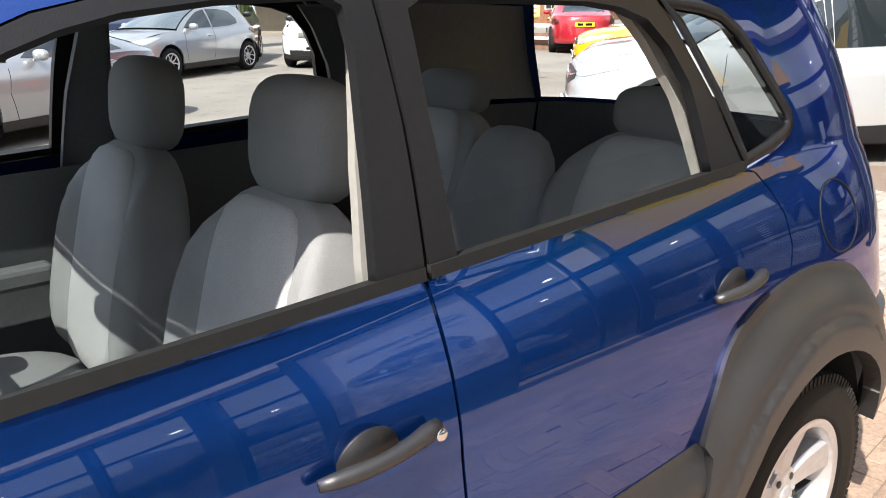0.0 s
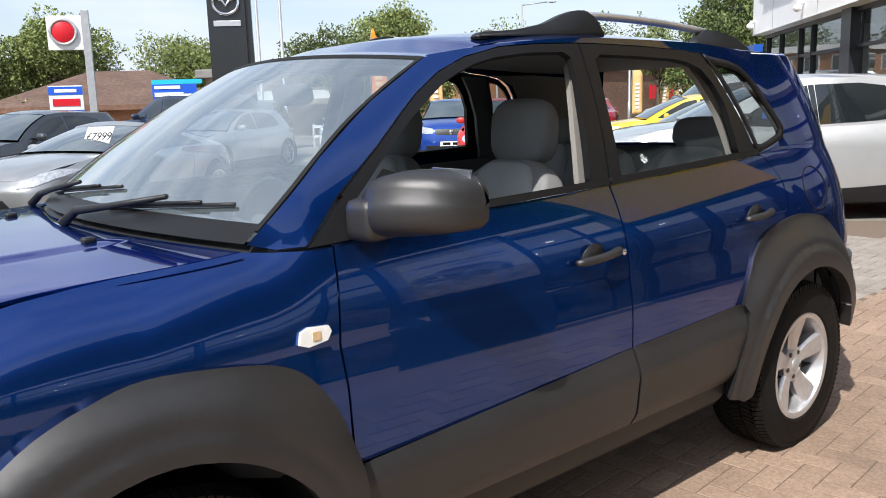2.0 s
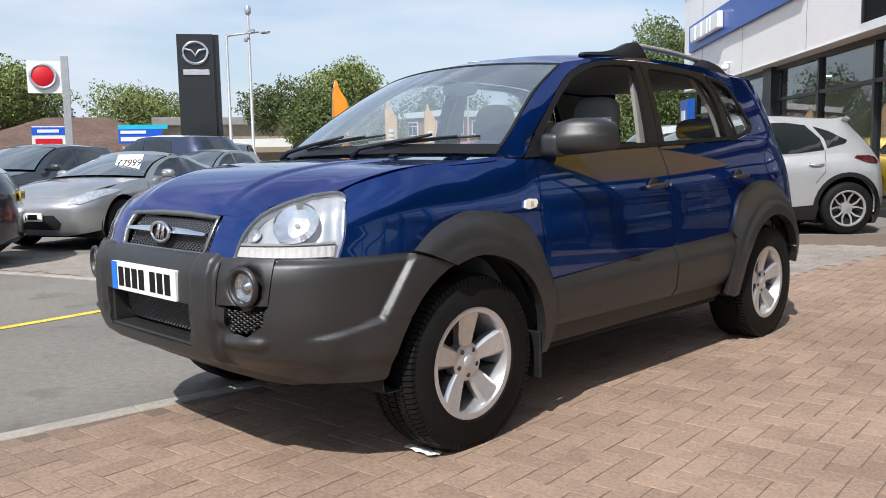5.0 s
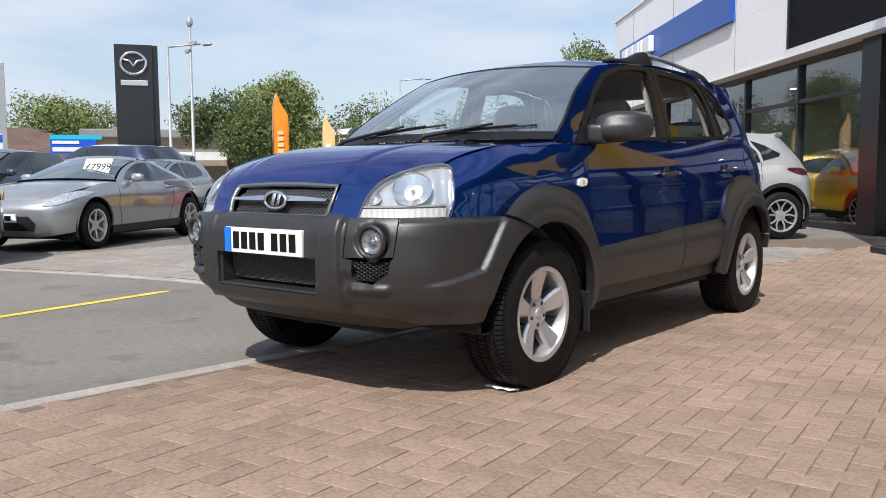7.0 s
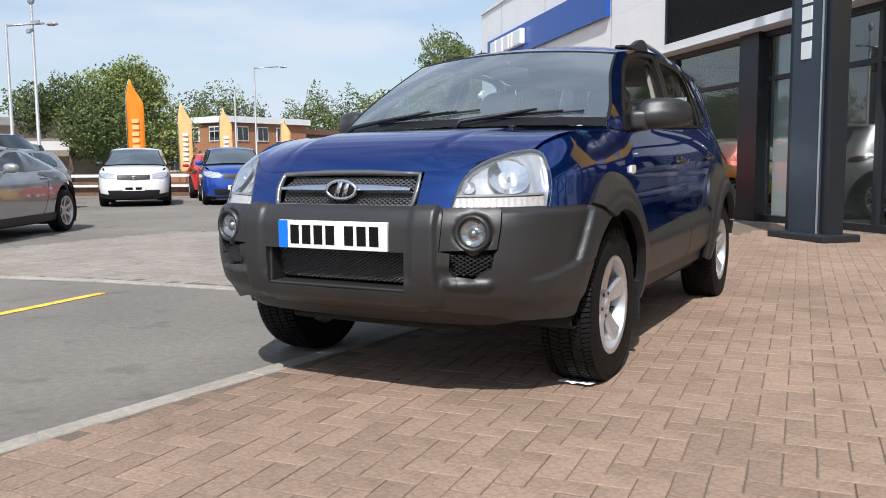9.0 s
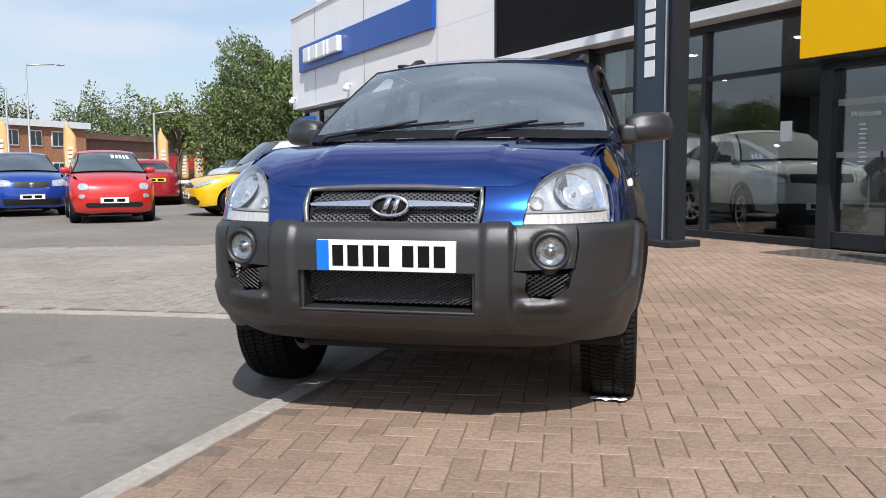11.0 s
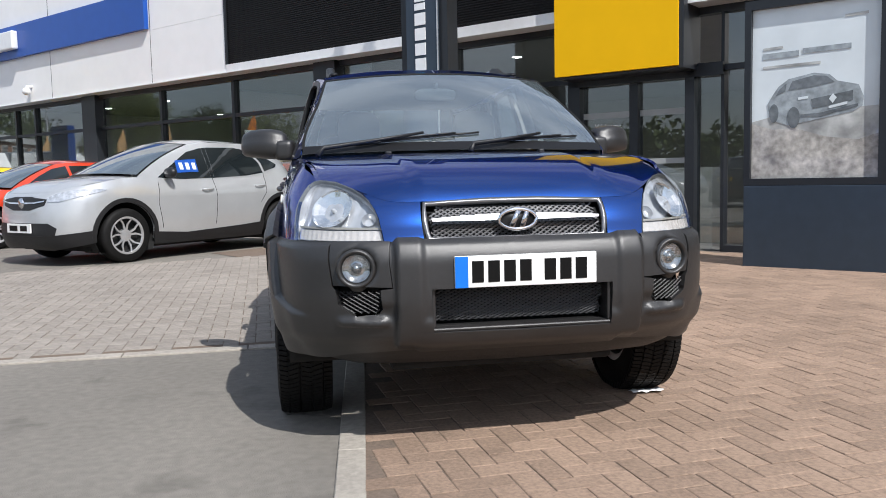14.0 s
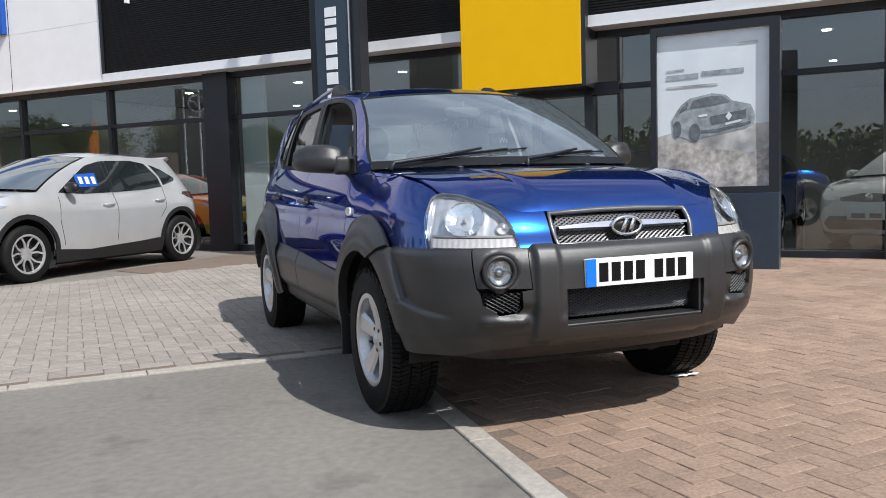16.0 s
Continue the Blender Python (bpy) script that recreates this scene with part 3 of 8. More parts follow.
ARCH_F = [(-1.622, 0.803), (-1.526, 0.866), (-1.40, 0.912), (-1.28, 0.924), (-1.087, 0.901), (-0.976, 0.860), (-0.905, 0.776), (-0.875, 0.70), (-0.849, 0.604)]
ARCH_R = [(0.849, 0.677), (0.895, 0.775), (0.952, 0.86), (1.065, 0.925), (1.259, 0.958), (1.43, 0.945), (1.55, 0.90), (1.65, 0.80), (1.71, 0.72)]


def dense(pts, n=4):
    """A smooth run through points (Catmull-Rom)."""
    out = []
    for i in range(len(pts) - 1):
        p0, p1, p2, p3 = (Vector(pts[max(0, i - 1)]), Vector(pts[i]), Vector(pts[i + 1]), Vector(pts[min(len(pts) - 1, i + 2)]))
        for k in range(n):
            t = k / n
            out.append(tuple(0.5 * (2 * p1 + (p2 - p0) * t + (2 * p0 - 5 * p1 + 4 * p2 - p3) * t * t + (3 * p1 - p0 - 3 * p2 + p3) * t ** 3)))
    return out + [tuple(pts[-1])]


ARCH_F, ARCH_R = dense(ARCH_F), dense(ARCH_R)


def under(pts, cy, k=0.035):
    """The same arch drawn in, for the panel that runs beneath the flare."""
    return [(y + (cy - y) * k * 1.6, z - (z - 0.338) * k) for y, z in pts]


def blue_car():
    car = thing("suv", "dark metallic blue family SUV with grey plastic cladding", "car")
    glass_line = [(-1.03, 1.14), (-0.80, 1.315), (-0.60, 1.445), (-0.385, 1.56)]
    # bonnet, roof, windscreen
    hood = patch("bonnet", [(-0.997, 0.0), (0.997, 0.0), (0.997, 0.998), (-0.997, 0.998)], S.hood, 0.03, 0.04, BLUE, car, 0.008)
    both("bonnet_channel", [(0.90, 0.01), (1.025, 0.01), (1.025, 0.97), (0.90, 0.97)], lift(S.hood, -0.012), 0.05, 0.05, BLUE, car, 0.0)
    patch("roof", [(-1, 0.0), (1, 0.0), (1, 1), (-1, 1)], S.roof, 0.08, 0.05, BLUE, car, 0.0)
    patch("windscreen", [(-0.99, 0.03), (0.99, 0.03), (0.99, 0.985), (-0.99, 0.985)], S.glass, 0.05, 0.05, SCREEN, car, 0.0, label="slightly reflective clear windscreen")
    for ob in car.children:
        if ob.name.startswith("windscreen"):
            ob.visible_shadow = True
    ws = lift(S.glass, 0.002)
    patch("screen_border", [(-0.99, 0.0), (0.99, 0.0), (0.99, 0.075), (-0.99, 0.075)], ws, 0.1, 0.04, MATTE_BLACK, car, 0.0)
    patch("screen_seal", [(-1.0, 0.972), (1.0, 0.972), (1.0, 0.998), (-1.0, 0.998)], ws, 0.1, 0.04, SEAL, car, 0.006)
    both("screen_seal", [(0.982, 0.05), (1.0, 0.05), (1.0, 0.985), (0.982, 0.985)], ws, 0.1, 0.05, SEAL, car, 0.006)
    # the scuttle under the wipers
    patch("scuttle", [(-1.0, -0.12), (1.0, -0.12), (1.0, 0.03), (-1.0, 0.03)], lift(S.glass, -0.02), 0.1, 0.05, BLACK, car, 0.0)
    # nose between the lamps, painted, on either side of the grille
    for s in (1, -1):
        poly = [PX(s * x, z) for x, z in ((0.345, 0.797), (0.487, 0.797), (0.493, 0.84), (0.500, 0.882), (0.512, 0.914), (0.527, 0.942), (0.545, 0.966))]
        poly += [PX(s * x, S.hood_end(x / 0.70).z) for x in (0.53, 0.51, 0.49, 0.46, 0.42, 0.38, 0.345)]
        patch("nose_panel", poly, F, 1.0, 0.02, BLUE, car, 0.004)
    # grille
    gp = mirrored([PX(0.335, 0.80), PX(0.345, 0.87), PX(0.338, 0.932), PX(0.17, 0.937), PX(0.05, 0.938)])
    # near-black sheet: the shade behind the mesh is put into its colour
    patch("grille_shade_sheet", gp, lift(F, -0.05), 4, 0.03, UNDER, car, 0.0)
    frame_out = mirrored([PX(0.335, 0.797), PX(0.347, 0.87), PX(0.338, 0.930), PX(0.10, 0.940)])
    ring_strip("grille_surround", frame_out, 0.955, 0.83, lift(F, 0.004), SATIN, car)
    lattice("grille_mesh", lift(F, -0.022), (phi_of(-0.325, 0.86), phi_of(0.325, 0.86)), (0.805, 0.928), 0.025, 0.0040, MESH_GREY, car, hull=gp)
    bar = [PX(x, z) for x, z in ((-0.315, 0.869), (-0.2, 0.876), (-0.08, 0.880), (0.08, 0.880), (0.2, 0.876), (0.315, 0.869), (0.312, 0.860), (0.2, 0.860), (0.08, 0.859), (-0.08, 0.859), (-0.2, 0.860), (-0.312, 0.860))]
    patch("grille_bar", bar, lift(F, 0.014), 1.5, 0.02, CHROME, car, 0.03, label="chrome grille bar")
    bm = bmesh.new()
    cy = S.ring(0, 0.868).y - 0.022
    pts = [(0.070 * math.cos(t), cy, 0.866 + 0.036 * math.sin(t)) for t in [2 * math.pi * k / 28 for k in range(28)]]
    tube(bm, pts, 0.0075, 8, True)
    prism(bm, [(-0.035, 0.838), (-0.014, 0.838), (0.012, 0.895), (-0.008, 0.897)], cy - 0.006, cy + 0.004)
    prism(bm, [(0.004, 0.836), (0.024, 0.838), (0.044, 0.892), (0.026, 0.895)], cy - 0.006, cy + 0.004)
    obj("badge", bm, CHROME, car, "oval chrome badge")
    bm = bmesh.new()
    prism(bm, [(0.066 * math.cos(t), 0.866 + 0.033 * math.sin(t)) for t in [2 * math.pi * k / 24 for k in range(24)]], cy + 0.004, cy + 0.02)
    obj("badge_back", bm, BLACK, car)
    # headlamps
    for s in (1, -1):
        lens = [PX(0.490, 0.798), PX(0.496, 0.84), PX(0.503, 0.882), PX(0.515, 0.914), PX(0.530, 0.942), PX(0.553, 0.966), PX(0.580, 0.985), PX(0.635, 1.010), PX(0.690, 1.019), PX(0.716, 1.014), PX(0.738, 1.000), PX(0.766, 0.962), PX(0.786, 0.915), PX(0.794, 0.87), PX(0.797, 0.800)]
        f = F
        lamp = patch("headlamp", lens, lift(f, 0.004), 2.0, 0.02, LENS, car, 0.02, s, "clear plastic headlamp with chrome reflector")
        lamp.visible_shadow = False
        wall_ring("housing", lens, lift(f, 0.001), lift(f, -0.040), REFLECTOR, lamp, s)
        patch("reflector", lens, lift(f, lambda a, b: -0.026 - 0.016 * math.sin(max(0.0, min(1.0, (b - 0.84) / 0.17)) * math.pi) + 0.004 * abs(math.sin(a * 0.9))), 0.7, 0.014, REFLECTOR, lamp, 0.0, s, "bright ribbed reflector")
        edge = [(a, b) for a, b in lens]
        ring_strip("bezel", edge, 0.992, 0.992, lift(f, -0.002), TRIM, lamp, s)
        for (x, z, r, m_) in ((0.668, 0.925, 0.082, FACETS), (0.537, 0.882, 0.026, REFLECTOR)):
            c = lift(F, -0.018)(phi_of(x, z), z)
            way = (lift(F, 0.05)(phi_of(x, z), z) - c).normalized()
            mm = Matrix.Translation((c.x * s, c.y, c.z)) @ Vector((way.x * s, way.y, way.z)).to_track_quat("X", "Z").to_matrix().to_4x4()
            bm = bmesh.new()
            main = m_ is FACETS
            lathe(bm, [(r, 0.002), (r * 0.94, -0.003), (r * 0.75, -0.012), (r * 0.50, -0.022), (r * 0.26, -0.030), (0.0, -0.034)], 18 if main else 28, mm)
            bowl = obj("bulb_bowl", bm, m_, lamp, "round chrome lamp bowl", not main)
            if main:
                bm = bmesh.new()
                lathe(bm, [(0.009, -0.032), (0.009, -0.008), (0.0, -0.003)], 16, mm)
                obj("bulb_cap", bm, REFLECTOR, bowl)
        low = [PX(0.49, 0.806), PX(0.50, 0.838), PX(0.785, 0.842), PX(0.789, 0.806)]
        patch("indicator_strip", low, lift(f, lambda a, b: -0.012 + 0.003 * abs(math.sin(a * 2.2))), 0.36, 0.012, LAMP_STRIP, lamp, 0.01, s, "clear ribbed lower lamp strip")
        patch("divider", [PX(0.488, 0.842), PX(0.488, 0.850), PX(0.783, 0.856), PX(0.784, 0.848)], lift(f, -0.008), 2, 0.02, TRIM_PALE, lamp, 0.02, s)
    # front bumper
    cut_y = curve((0.592, -1.771), (0.747, -1.666), (0.797, -1.622))
    cut_z = curve((-2.02, 0.540), (-1.90, 0.558), (-1.771, 0.592))

    def bump(phi, z):
        """Ribs, lamp panels, vents, the flare that runs on from the arch and the chin of the bumper."""
        q = S.ring(radians(phi), z)
        x, y = abs(q.x), q.y
        d = 0.018
        d += 0.024 * smooth01((0.462 - x) / 0.020) * smooth01((z - 0.40) / 0.06)
        d -= 0.011 * smooth01((0.372 - x) / 0.030) * smooth01((z - 0.515) / 0.03)
        d -= 0.012 * smooth01((z - 0.772) / 0.020)
        d += 0.016 * smooth01((0.100 - abs(x - 0.565)) / 0.04) * smooth01((0.020 - abs(z - 0.522)) / 0.014)
        d -= 0.014 * smooth01((0.085 - abs(x - 0.515)) / 0.05) * smooth01((0.045 - abs(z - 0.548)) / 0.04)
        d -= 0.012 * smooth01((0.47 - z) / 0.05) * smooth01((x - 0.36) / 0.03)
        beside = smooth01((y - cut_y(z)) / 0.020) if z > 0.585 else 1.0
        below = smooth01((cut_z(y) - z) / 0.018) if z < 0.60 else 0.0
        raised = (max(below, beside if z > 0.585 else 0.0)) * smooth01((y + 2.03) / 0.12)
        r = math.hypot(y + 1.315, z - HUB_Z - 0.015)
        return d + raised * (0.017 + 0.018 * smooth01((0.58 - r) / 0.14))
    skin = lift(F, bump)

    def panel_skin(phi, z):
        x = abs(S.ring(radians(phi), z).x)
        return 0.015 - 0.030 * smooth01((0.064 - math.hypot(x - 0.585, z - 0.708)) / 0.008)

    side_edge = [PY(-1.64, 0.798), PY(-1.60, 0.787), PY(-1.50, 0.756)] + [PY(y, z) for y, z in arc(-1.315, HUB_Z + 0.015, 0.408, 109, 176, 10)] + [PY(-1.73, 0.372)]
    # upper beam, lower beam and the pieces beside the lower opening
    hole = (0.325, 0.492, 0.632)
    upper = [PX(x, z) for x, z in ((-0.385, 0.792), (-0.2, 0.793), (0.0, 0.793), (0.2, 0.793), (0.385, 0.792), (0.385, hole[2]), (-0.385, hole[2]))]
    bumper = thing_part("front_bumper", car)
    patch("bumper_beam", upper, skin, 0.4, 0.01, CLAD, bumper, 0.03)
    lower = [PX(x, z) for x, z in ((-0.385, hole[1]), (0.0, hole[1] - 0.004), (0.385, hole[1]), (0.385, 0.405), (0.0, 0.405), (-0.385, 0.405))]
    patch("bumper_lip", lower, skin, 0.4, 0.01, CLAD, bumper, 0.05)
    for s in (1, -1):
        notch = [PX(0.463, 0.793), PX(0.463, 0.638), PX(0.506, 0.632), PX(0.500, 0.565), PX(0.515, 0.545), PX(0.585, 0.540), PX(0.645, 0.578), PX(0.656, 0.632), PX(0.666, 0.645), PX(0.666, 0.796)]
        poly = [PX(0.385, 0.792)] + notch + [PX(0.74, 0.797), PY(-1.85, 0.799)] + side_edge + [PY(-1.80, 0.372), PY(-1.95, 0.375), PX(0.6, 0.388), PX(0.385, 0.405)]
        poly += [PX(0.385, hole[1]), PX(hole[0], hole[1]), PX(hole[0] + 0.006, hole[2]), PX(0.385, hole[2])]
        patch("bumper_corner", poly, skin, 0.4, 0.0085, CLAD, bumper, 0.03, s)
        patch("lamp_panel", [PX(0.466, 0.641), PX(0.466, 0.790), PX(0.663, 0.793), PX(0.663, 0.648)], lift(F, panel_skin), 0.7, 0.012, CLAD, bumper, 0.02, s)
        c = lift(F, 0.018)(phi_of(0.585, 0.708), 0.708)
        way = Vector((0.16 * s, -1, 0)).normalized()
        mm = Matrix.Translation((c.x * s, c.y, c.z)) @ way.to_track_quat("X", "Z").to_matrix().to_4x4()
        fog = bmesh.new()
        lathe(fog, [(0.070, -0.006), (0.067, 0.008), (0.060, 0.010), (0.053, 0.004), (0.050, -0.026)], 36, mm)
        fog_ob = obj("fog_lamp", fog, CLAD, car, "round fog lamp in a grey ring")
        fog = bmesh.new()
        lathe(fog, [(0.050, -0.006), (0.042, 0.003), (0.0, 0.010)], 28, mm)
        obj("lens", fog, LENS, fog_ob, "clear round lens")
        fog = bmesh.new()
        lathe(fog, [(0.050, -0.008), (0.036, -0.020), (0.016, -0.024), (0.015, -0.010), (0.0, -0.006)], 28, mm)
        obj("bowl", fog, FOG_BOWL, fog_ob, "chrome bowl")
        vent = [PX(0.498, 0.542), PX(0.500, 0.638), PX(0.660, 0.638), PX(0.650, 0.580), PX(0.585, 0.538)]
        hidden = lift(F, 0.002)
        lattice("vent_mesh", hidden, (vent[0][0], vent[2][0]), (0.536, 0.638), 0.026, 0.0030, BLACK, bumper, hull=vent, side=s)
        # this sheet too is coloured as the shade inside the vent
        patch("vent_shade_sheet", [PX(0.49, 0.53), PX(0.49, 0.645), PX(0.67, 0.645), PX(0.67, 0.53)], lift(F, -0.05), 3, 0.03, UNDER, bumper, 0.0, s)
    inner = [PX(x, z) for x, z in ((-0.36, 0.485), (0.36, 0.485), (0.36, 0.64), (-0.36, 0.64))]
    # added near-black sheet painting the shade deep in the opening
    patch("opening_shade_sheet", inner, lift(F, -0.09), 3, 0.05, UNDER, bumper, 0.0)
    lattice("lower_mesh", lift(F, -0.045), (phi_of(-0.33, 0.56), phi_of(0.33, 0.56)), (0.49, 0.64), 0.024, 0.0036, MESH_GREY, bumper, hull=inner)
    boxes("opening_sill", [(-0.335, 0.335, -2.19, -2.08, 0.478, 0.492), (-0.335, -0.318, -2.185, -2.08, 0.49, 0.634), (0.318, 0.335, -2.185, -2.08, 0.49, 0.634)], CLAD, bumper, 0.006)
    skid = [PX(-0.72, 0.41), PX(0.0, 0.41), PX(0.72, 0.41), PX(0.70, 0.345), PX(0.58, 0.318), PX(0.0, 0.308), PX(-0.58, 0.318), PX(-0.70, 0.345)]
    patch("skid_plate", skid, lift(F, -0.015), 3, 0.02, BLACK, bumper, 0.10)
    # number plate with plain bars
    bm = bmesh.new()
    py = S.ring(0, 0.69).y - 0.036
    box(bm, -0.253, 0.267, py - 0.004, py + 0.03, 0.634, 0.746, 0.003)
    plate = obj("number_plate", bm, PLATE_WHITE, car, "white front number plate with dark bars", False)
    boxes("plate_band", [(-0.2525, -0.206, py - 0.006, py - 0.003, 0.635, 0.745)], EUBLUE, plate)
    for x in [-0.192 + 0.058 * k for k in range(4)] + [0.072 + 0.058 * k for k in range(3)]:
        boxes("plate_bar", [(x, x + 0.042, py - 0.006, py - 0.003, 0.652, 0.728)], INK, plate)
    # side panels
    wing = [(UX(0.797, 0.790), 0.790), (UX(0.792, 0.87), 0.87), (UX(0.778, 0.935), 0.935), (UX(0.748, 0.99), 0.99), (UX(0.712, 1.020), 1.020)]
    wing += [(U(y, S.zt(y) - 0.001), S.zt(y) - 0.001) for y in (-1.75, -1.68, -1.6, -1.5, -1.4)] + belt(-1.3, -1.05, 5, 0.001) + [(-0.985, 1.119), (-0.906, 1.114), (-0.838, 1.116), (-0.846, 1.06), (-0.857, 0.98), (-0.866, 0.90), (-0.858, 0.80), (-0.850, 0.58)]
    wing += [(U(y, z), z) for y, z in under(ARCH_F[2:], -1.315)[::-1]] + [(U(-1.63, 0.790), 0.790), (U(-1.75, 0.790), 0.790), (U(-1.85, 0.790), 0.790)]
    both("front_wing", wing, W, 0.06, 0.025, BLUE, car)
    door = [(-0.844, 0.604), (-0.852, 0.80), (-0.860, 0.90), (-0.851, 0.98), (-0.840, 1.06), (-0.832, 1.118)] + belt(-0.80, 0.198, 8) + [(0.202, 1.03), (0.203, 0.9), (0.203, 0.652)]
    rear = [(0.209, 0.652), (0.209, 0.9), (0.208, 1.03), (0.206, 1.164)] + belt(0.25, 1.10, 6) + [(1.155, 1.192), (1.192, 1.15), (1.228, 1.09), (1.235, 1.02), (1.215, 0.957)] + [(y, z) for y, z in under([p for p in ARCH_R if p[0] < 1.2], 1.315)[::-1]]
    low_f = [(-0.840, 0.405), (-0.842, 0.560), (-0.832, 0.606), (0.2, 0.658), (0.2, 0.403)]
    low_r = [(0.212, 0.403), (0.212, 0.658), (0.845, 0.680), (0.865, 0.66), (0.838, 0.56), (0.80, 0.45), (0.785, 0.40)]
    def boss(u, z):
        return 0.003 + 0.032 * smooth01((z - 0.36) / 0.10) * smooth01((0.662 + 0.022 * u - z) / 0.10)
    for s in (1, -1):
        fd = thing_part("front_door", car)
        rd = thing_part("rear_door", car)
        patch("door_skin", door, W, 0.06, 0.025, BLUE, fd, 0.014, s)
        patch("door_skin", rear, W, 0.06, 0.025, BLUE, rd, 0.014, s)
        patch("door_cladding", low_f, lift(W, boss), 0.06, 0.012, CLAD, fd, 0.02, s, "dark grey plastic lower cladding")
        patch("door_cladding", low_r, lift(W, boss), 0.06, 0.012, CLAD, rd, 0.02, s, "dark grey plastic lower cladding")
        # window frames
        ff = [(-0.778, 1.224), (-0.625, 1.332), (-0.522, 1.410), (-0.455, 1.460), (-0.362, 1.515), (-0.256, 1.558), (-0.125, 1.588), (0.03, 1.599), (0.196, 1.603), (0.203, 1.40), (0.202, 1.172)]
        ff += [(0.112, 1.170), (0.120, 1.26), (0.134, 1.40), (0.148, 1.50), (0.146, 1.562), (0.120, 1.576), (-0.033, 1.572), (-0.156, 1.558), (-0.23, 1.540), (-0.29, 1.518), (-0.355, 1.488), (-0.425, 1.444), (-0.507, 1.391), (-0.62, 1.305), (-0.735, 1.215)]
        patch("window_frame", ff, lift(W, 0.002), 0.05, 0.05, MATTE_BLACK, fd, 0.022, s, "matte black window frame")
        rf = [(0.212, 1.172), (0.212, 1.40), (0.206, 1.603), (0.35, 1.602), (0.508, 1.599), (0.70, 1.592), (0.873, 1.580), (0.930, 1.51), (1.02, 1.37), (1.112, 1.212)]
        rf += [(0.988, 1.202), (0.972, 1.28), (0.945, 1.40), (0.900, 1.472), (0.845, 1.525), (0.77, 1.549), (0.684, 1.560), (0.492, 1.566), (0.29, 1.570), (0.258, 1.555), (0.256, 1.40), (0.268, 1.176)]
        patch("window_frame", rf, lift(W, 0.002), 0.05, 0.05, MATTE_BLACK, rd, 0.022, s, "matte black window frame")
        bl = [(y, S.zt(y)) for y in (-0.80, -0.6, -0.3, 0.0, 0.2)]
        patch("belt_seal", bl + [(y, z + 0.022) for y, z in bl[::-1]], lift(W, 0.007), 0.1, 0.05, SEAL, fd, 0.03, s)
        bl = [(y, S.zt(y)) for y in (0.21, 0.5, 0.8, 1.12)]
        patch("belt_seal", bl + [(y, z + 0.022) for y, z in bl[::-1]], lift(W, 0.007), 0.1, 0.05, SEAL, rd, 0.03, s)
        # glazing: both front panes are wound down, the left rear pane is half open
        if s == -1:
            pane = [(0.265, 1.175), (0.252, 1.565), (0.5, 1.564), (0.70, 1.556), (0.80, 1.538), (0.90, 1.465), (0.945, 1.40), (0.99, 1.20)]
            patch("pane", pane, lift(W, -0.012), 0.2, 0.2, GLASS, rd, 0.0, s, "clear side window").visible_shadow = False
        else:
            pane = [(0.266, 1.16), (0.262, 1.262), (0.60, 1.277), (0.955, 1.288), (0.99, 1.19)]
            patch("pane", pane, lift(W, -0.014), 0.2, 0.2, GLASS, rd, 0.0, s, "side window wound half down").visible_shadow = False
        # inner face of the far doors, seen through the open windows
        inner_f = [(-0.86, 0.45), (-0.86, 1.13), (-0.6, 1.145), (0.2, 1.165), (0.2, 0.45)]
        patch("door_card", inner_f, lift(W, -0.09), 0.2, 0.1, TRIM, fd, 0.0, s, "grey plastic inner door panel")
        inner_r = [(0.22, 0.45), (0.22, 1.165), (1.06, 1.195), (1.06, 0.95), (0.85, 0.6), (0.8, 0.45)]
        patch("door_card", inner_r, lift(W, -0.09), 0.2, 0.1, TRIM, rd, 0.0, s, "grey plastic inner door panel")
        boxes("arm_rest", [(s * 0.69 - 0.035, s * 0.69 + 0.035, -0.55, 0.05, 0.82, 0.88)], TRIM, fd, 0.015)
        # handles
        for owner, y0, y1, lock in ((fd, -0.055, 0.150, True), (rd, 0.885, 1.075, False)):
            zc = 0.965 if lock else 0.985
            # no hollow is cut: a flat black disc paints the cup's shade
            cup = bmesh.new()
            c = W((y0 + y1) / 2, zc)
            m = Matrix.Translation((c.x * s, c.y - 0.012, c.z)) @ Matrix.Scale(s, 4, (1, 0, 0)) @ Matrix.Rotation(radians(9), 4, "Y")
            prism(cup, [(0.052 * math.cos(t), 0.047 * math.sin(t)) for t in [2 * math.pi * k / 28 for k in range(28)]], -0.002, 0.0025, m @ Matrix.Rotation(radians(-90), 4, "Z"))
            obj("handle_cup_shade", cup, BLACK, owner, "flat black disc painting the shade of the handle's body-coloured cup")
            grip = bmesh.new()
            n = 9
            pts = [W(y0 + (y1 - y0) * k / n, zc + 0.012 * k / n) + Vector((0.010 + 0.024 * math.sin(math.pi * (0.10 + 0.82 * k / n)), 0, 0.0)) for k in range(n + 1)]
            tube(grip, [(p.x * s, p.y, p.z) for p in pts], [0.009, 0.0120, 0.0130, 0.0130, 0.0128, 0.0128, 0.0130, 0.0140, 0.0150, 0.012], 10)
            h = obj("door_handle", grip, CLAD, owner, "dark grey pull door handle")
            if lock:
                c = pts[-2]
                k = bmesh.new()
                lathe(k, [(0.0, 0.021), (0.007, 0.021), (0.010, 0.018)], 14, Matrix.Translation((c.x * s, c.y + 0.012, c.z)) @ Matrix.Scale(s, 4, (1, 0, 0)))
                obj("lock", k, CHROME, h, "bright key lock")
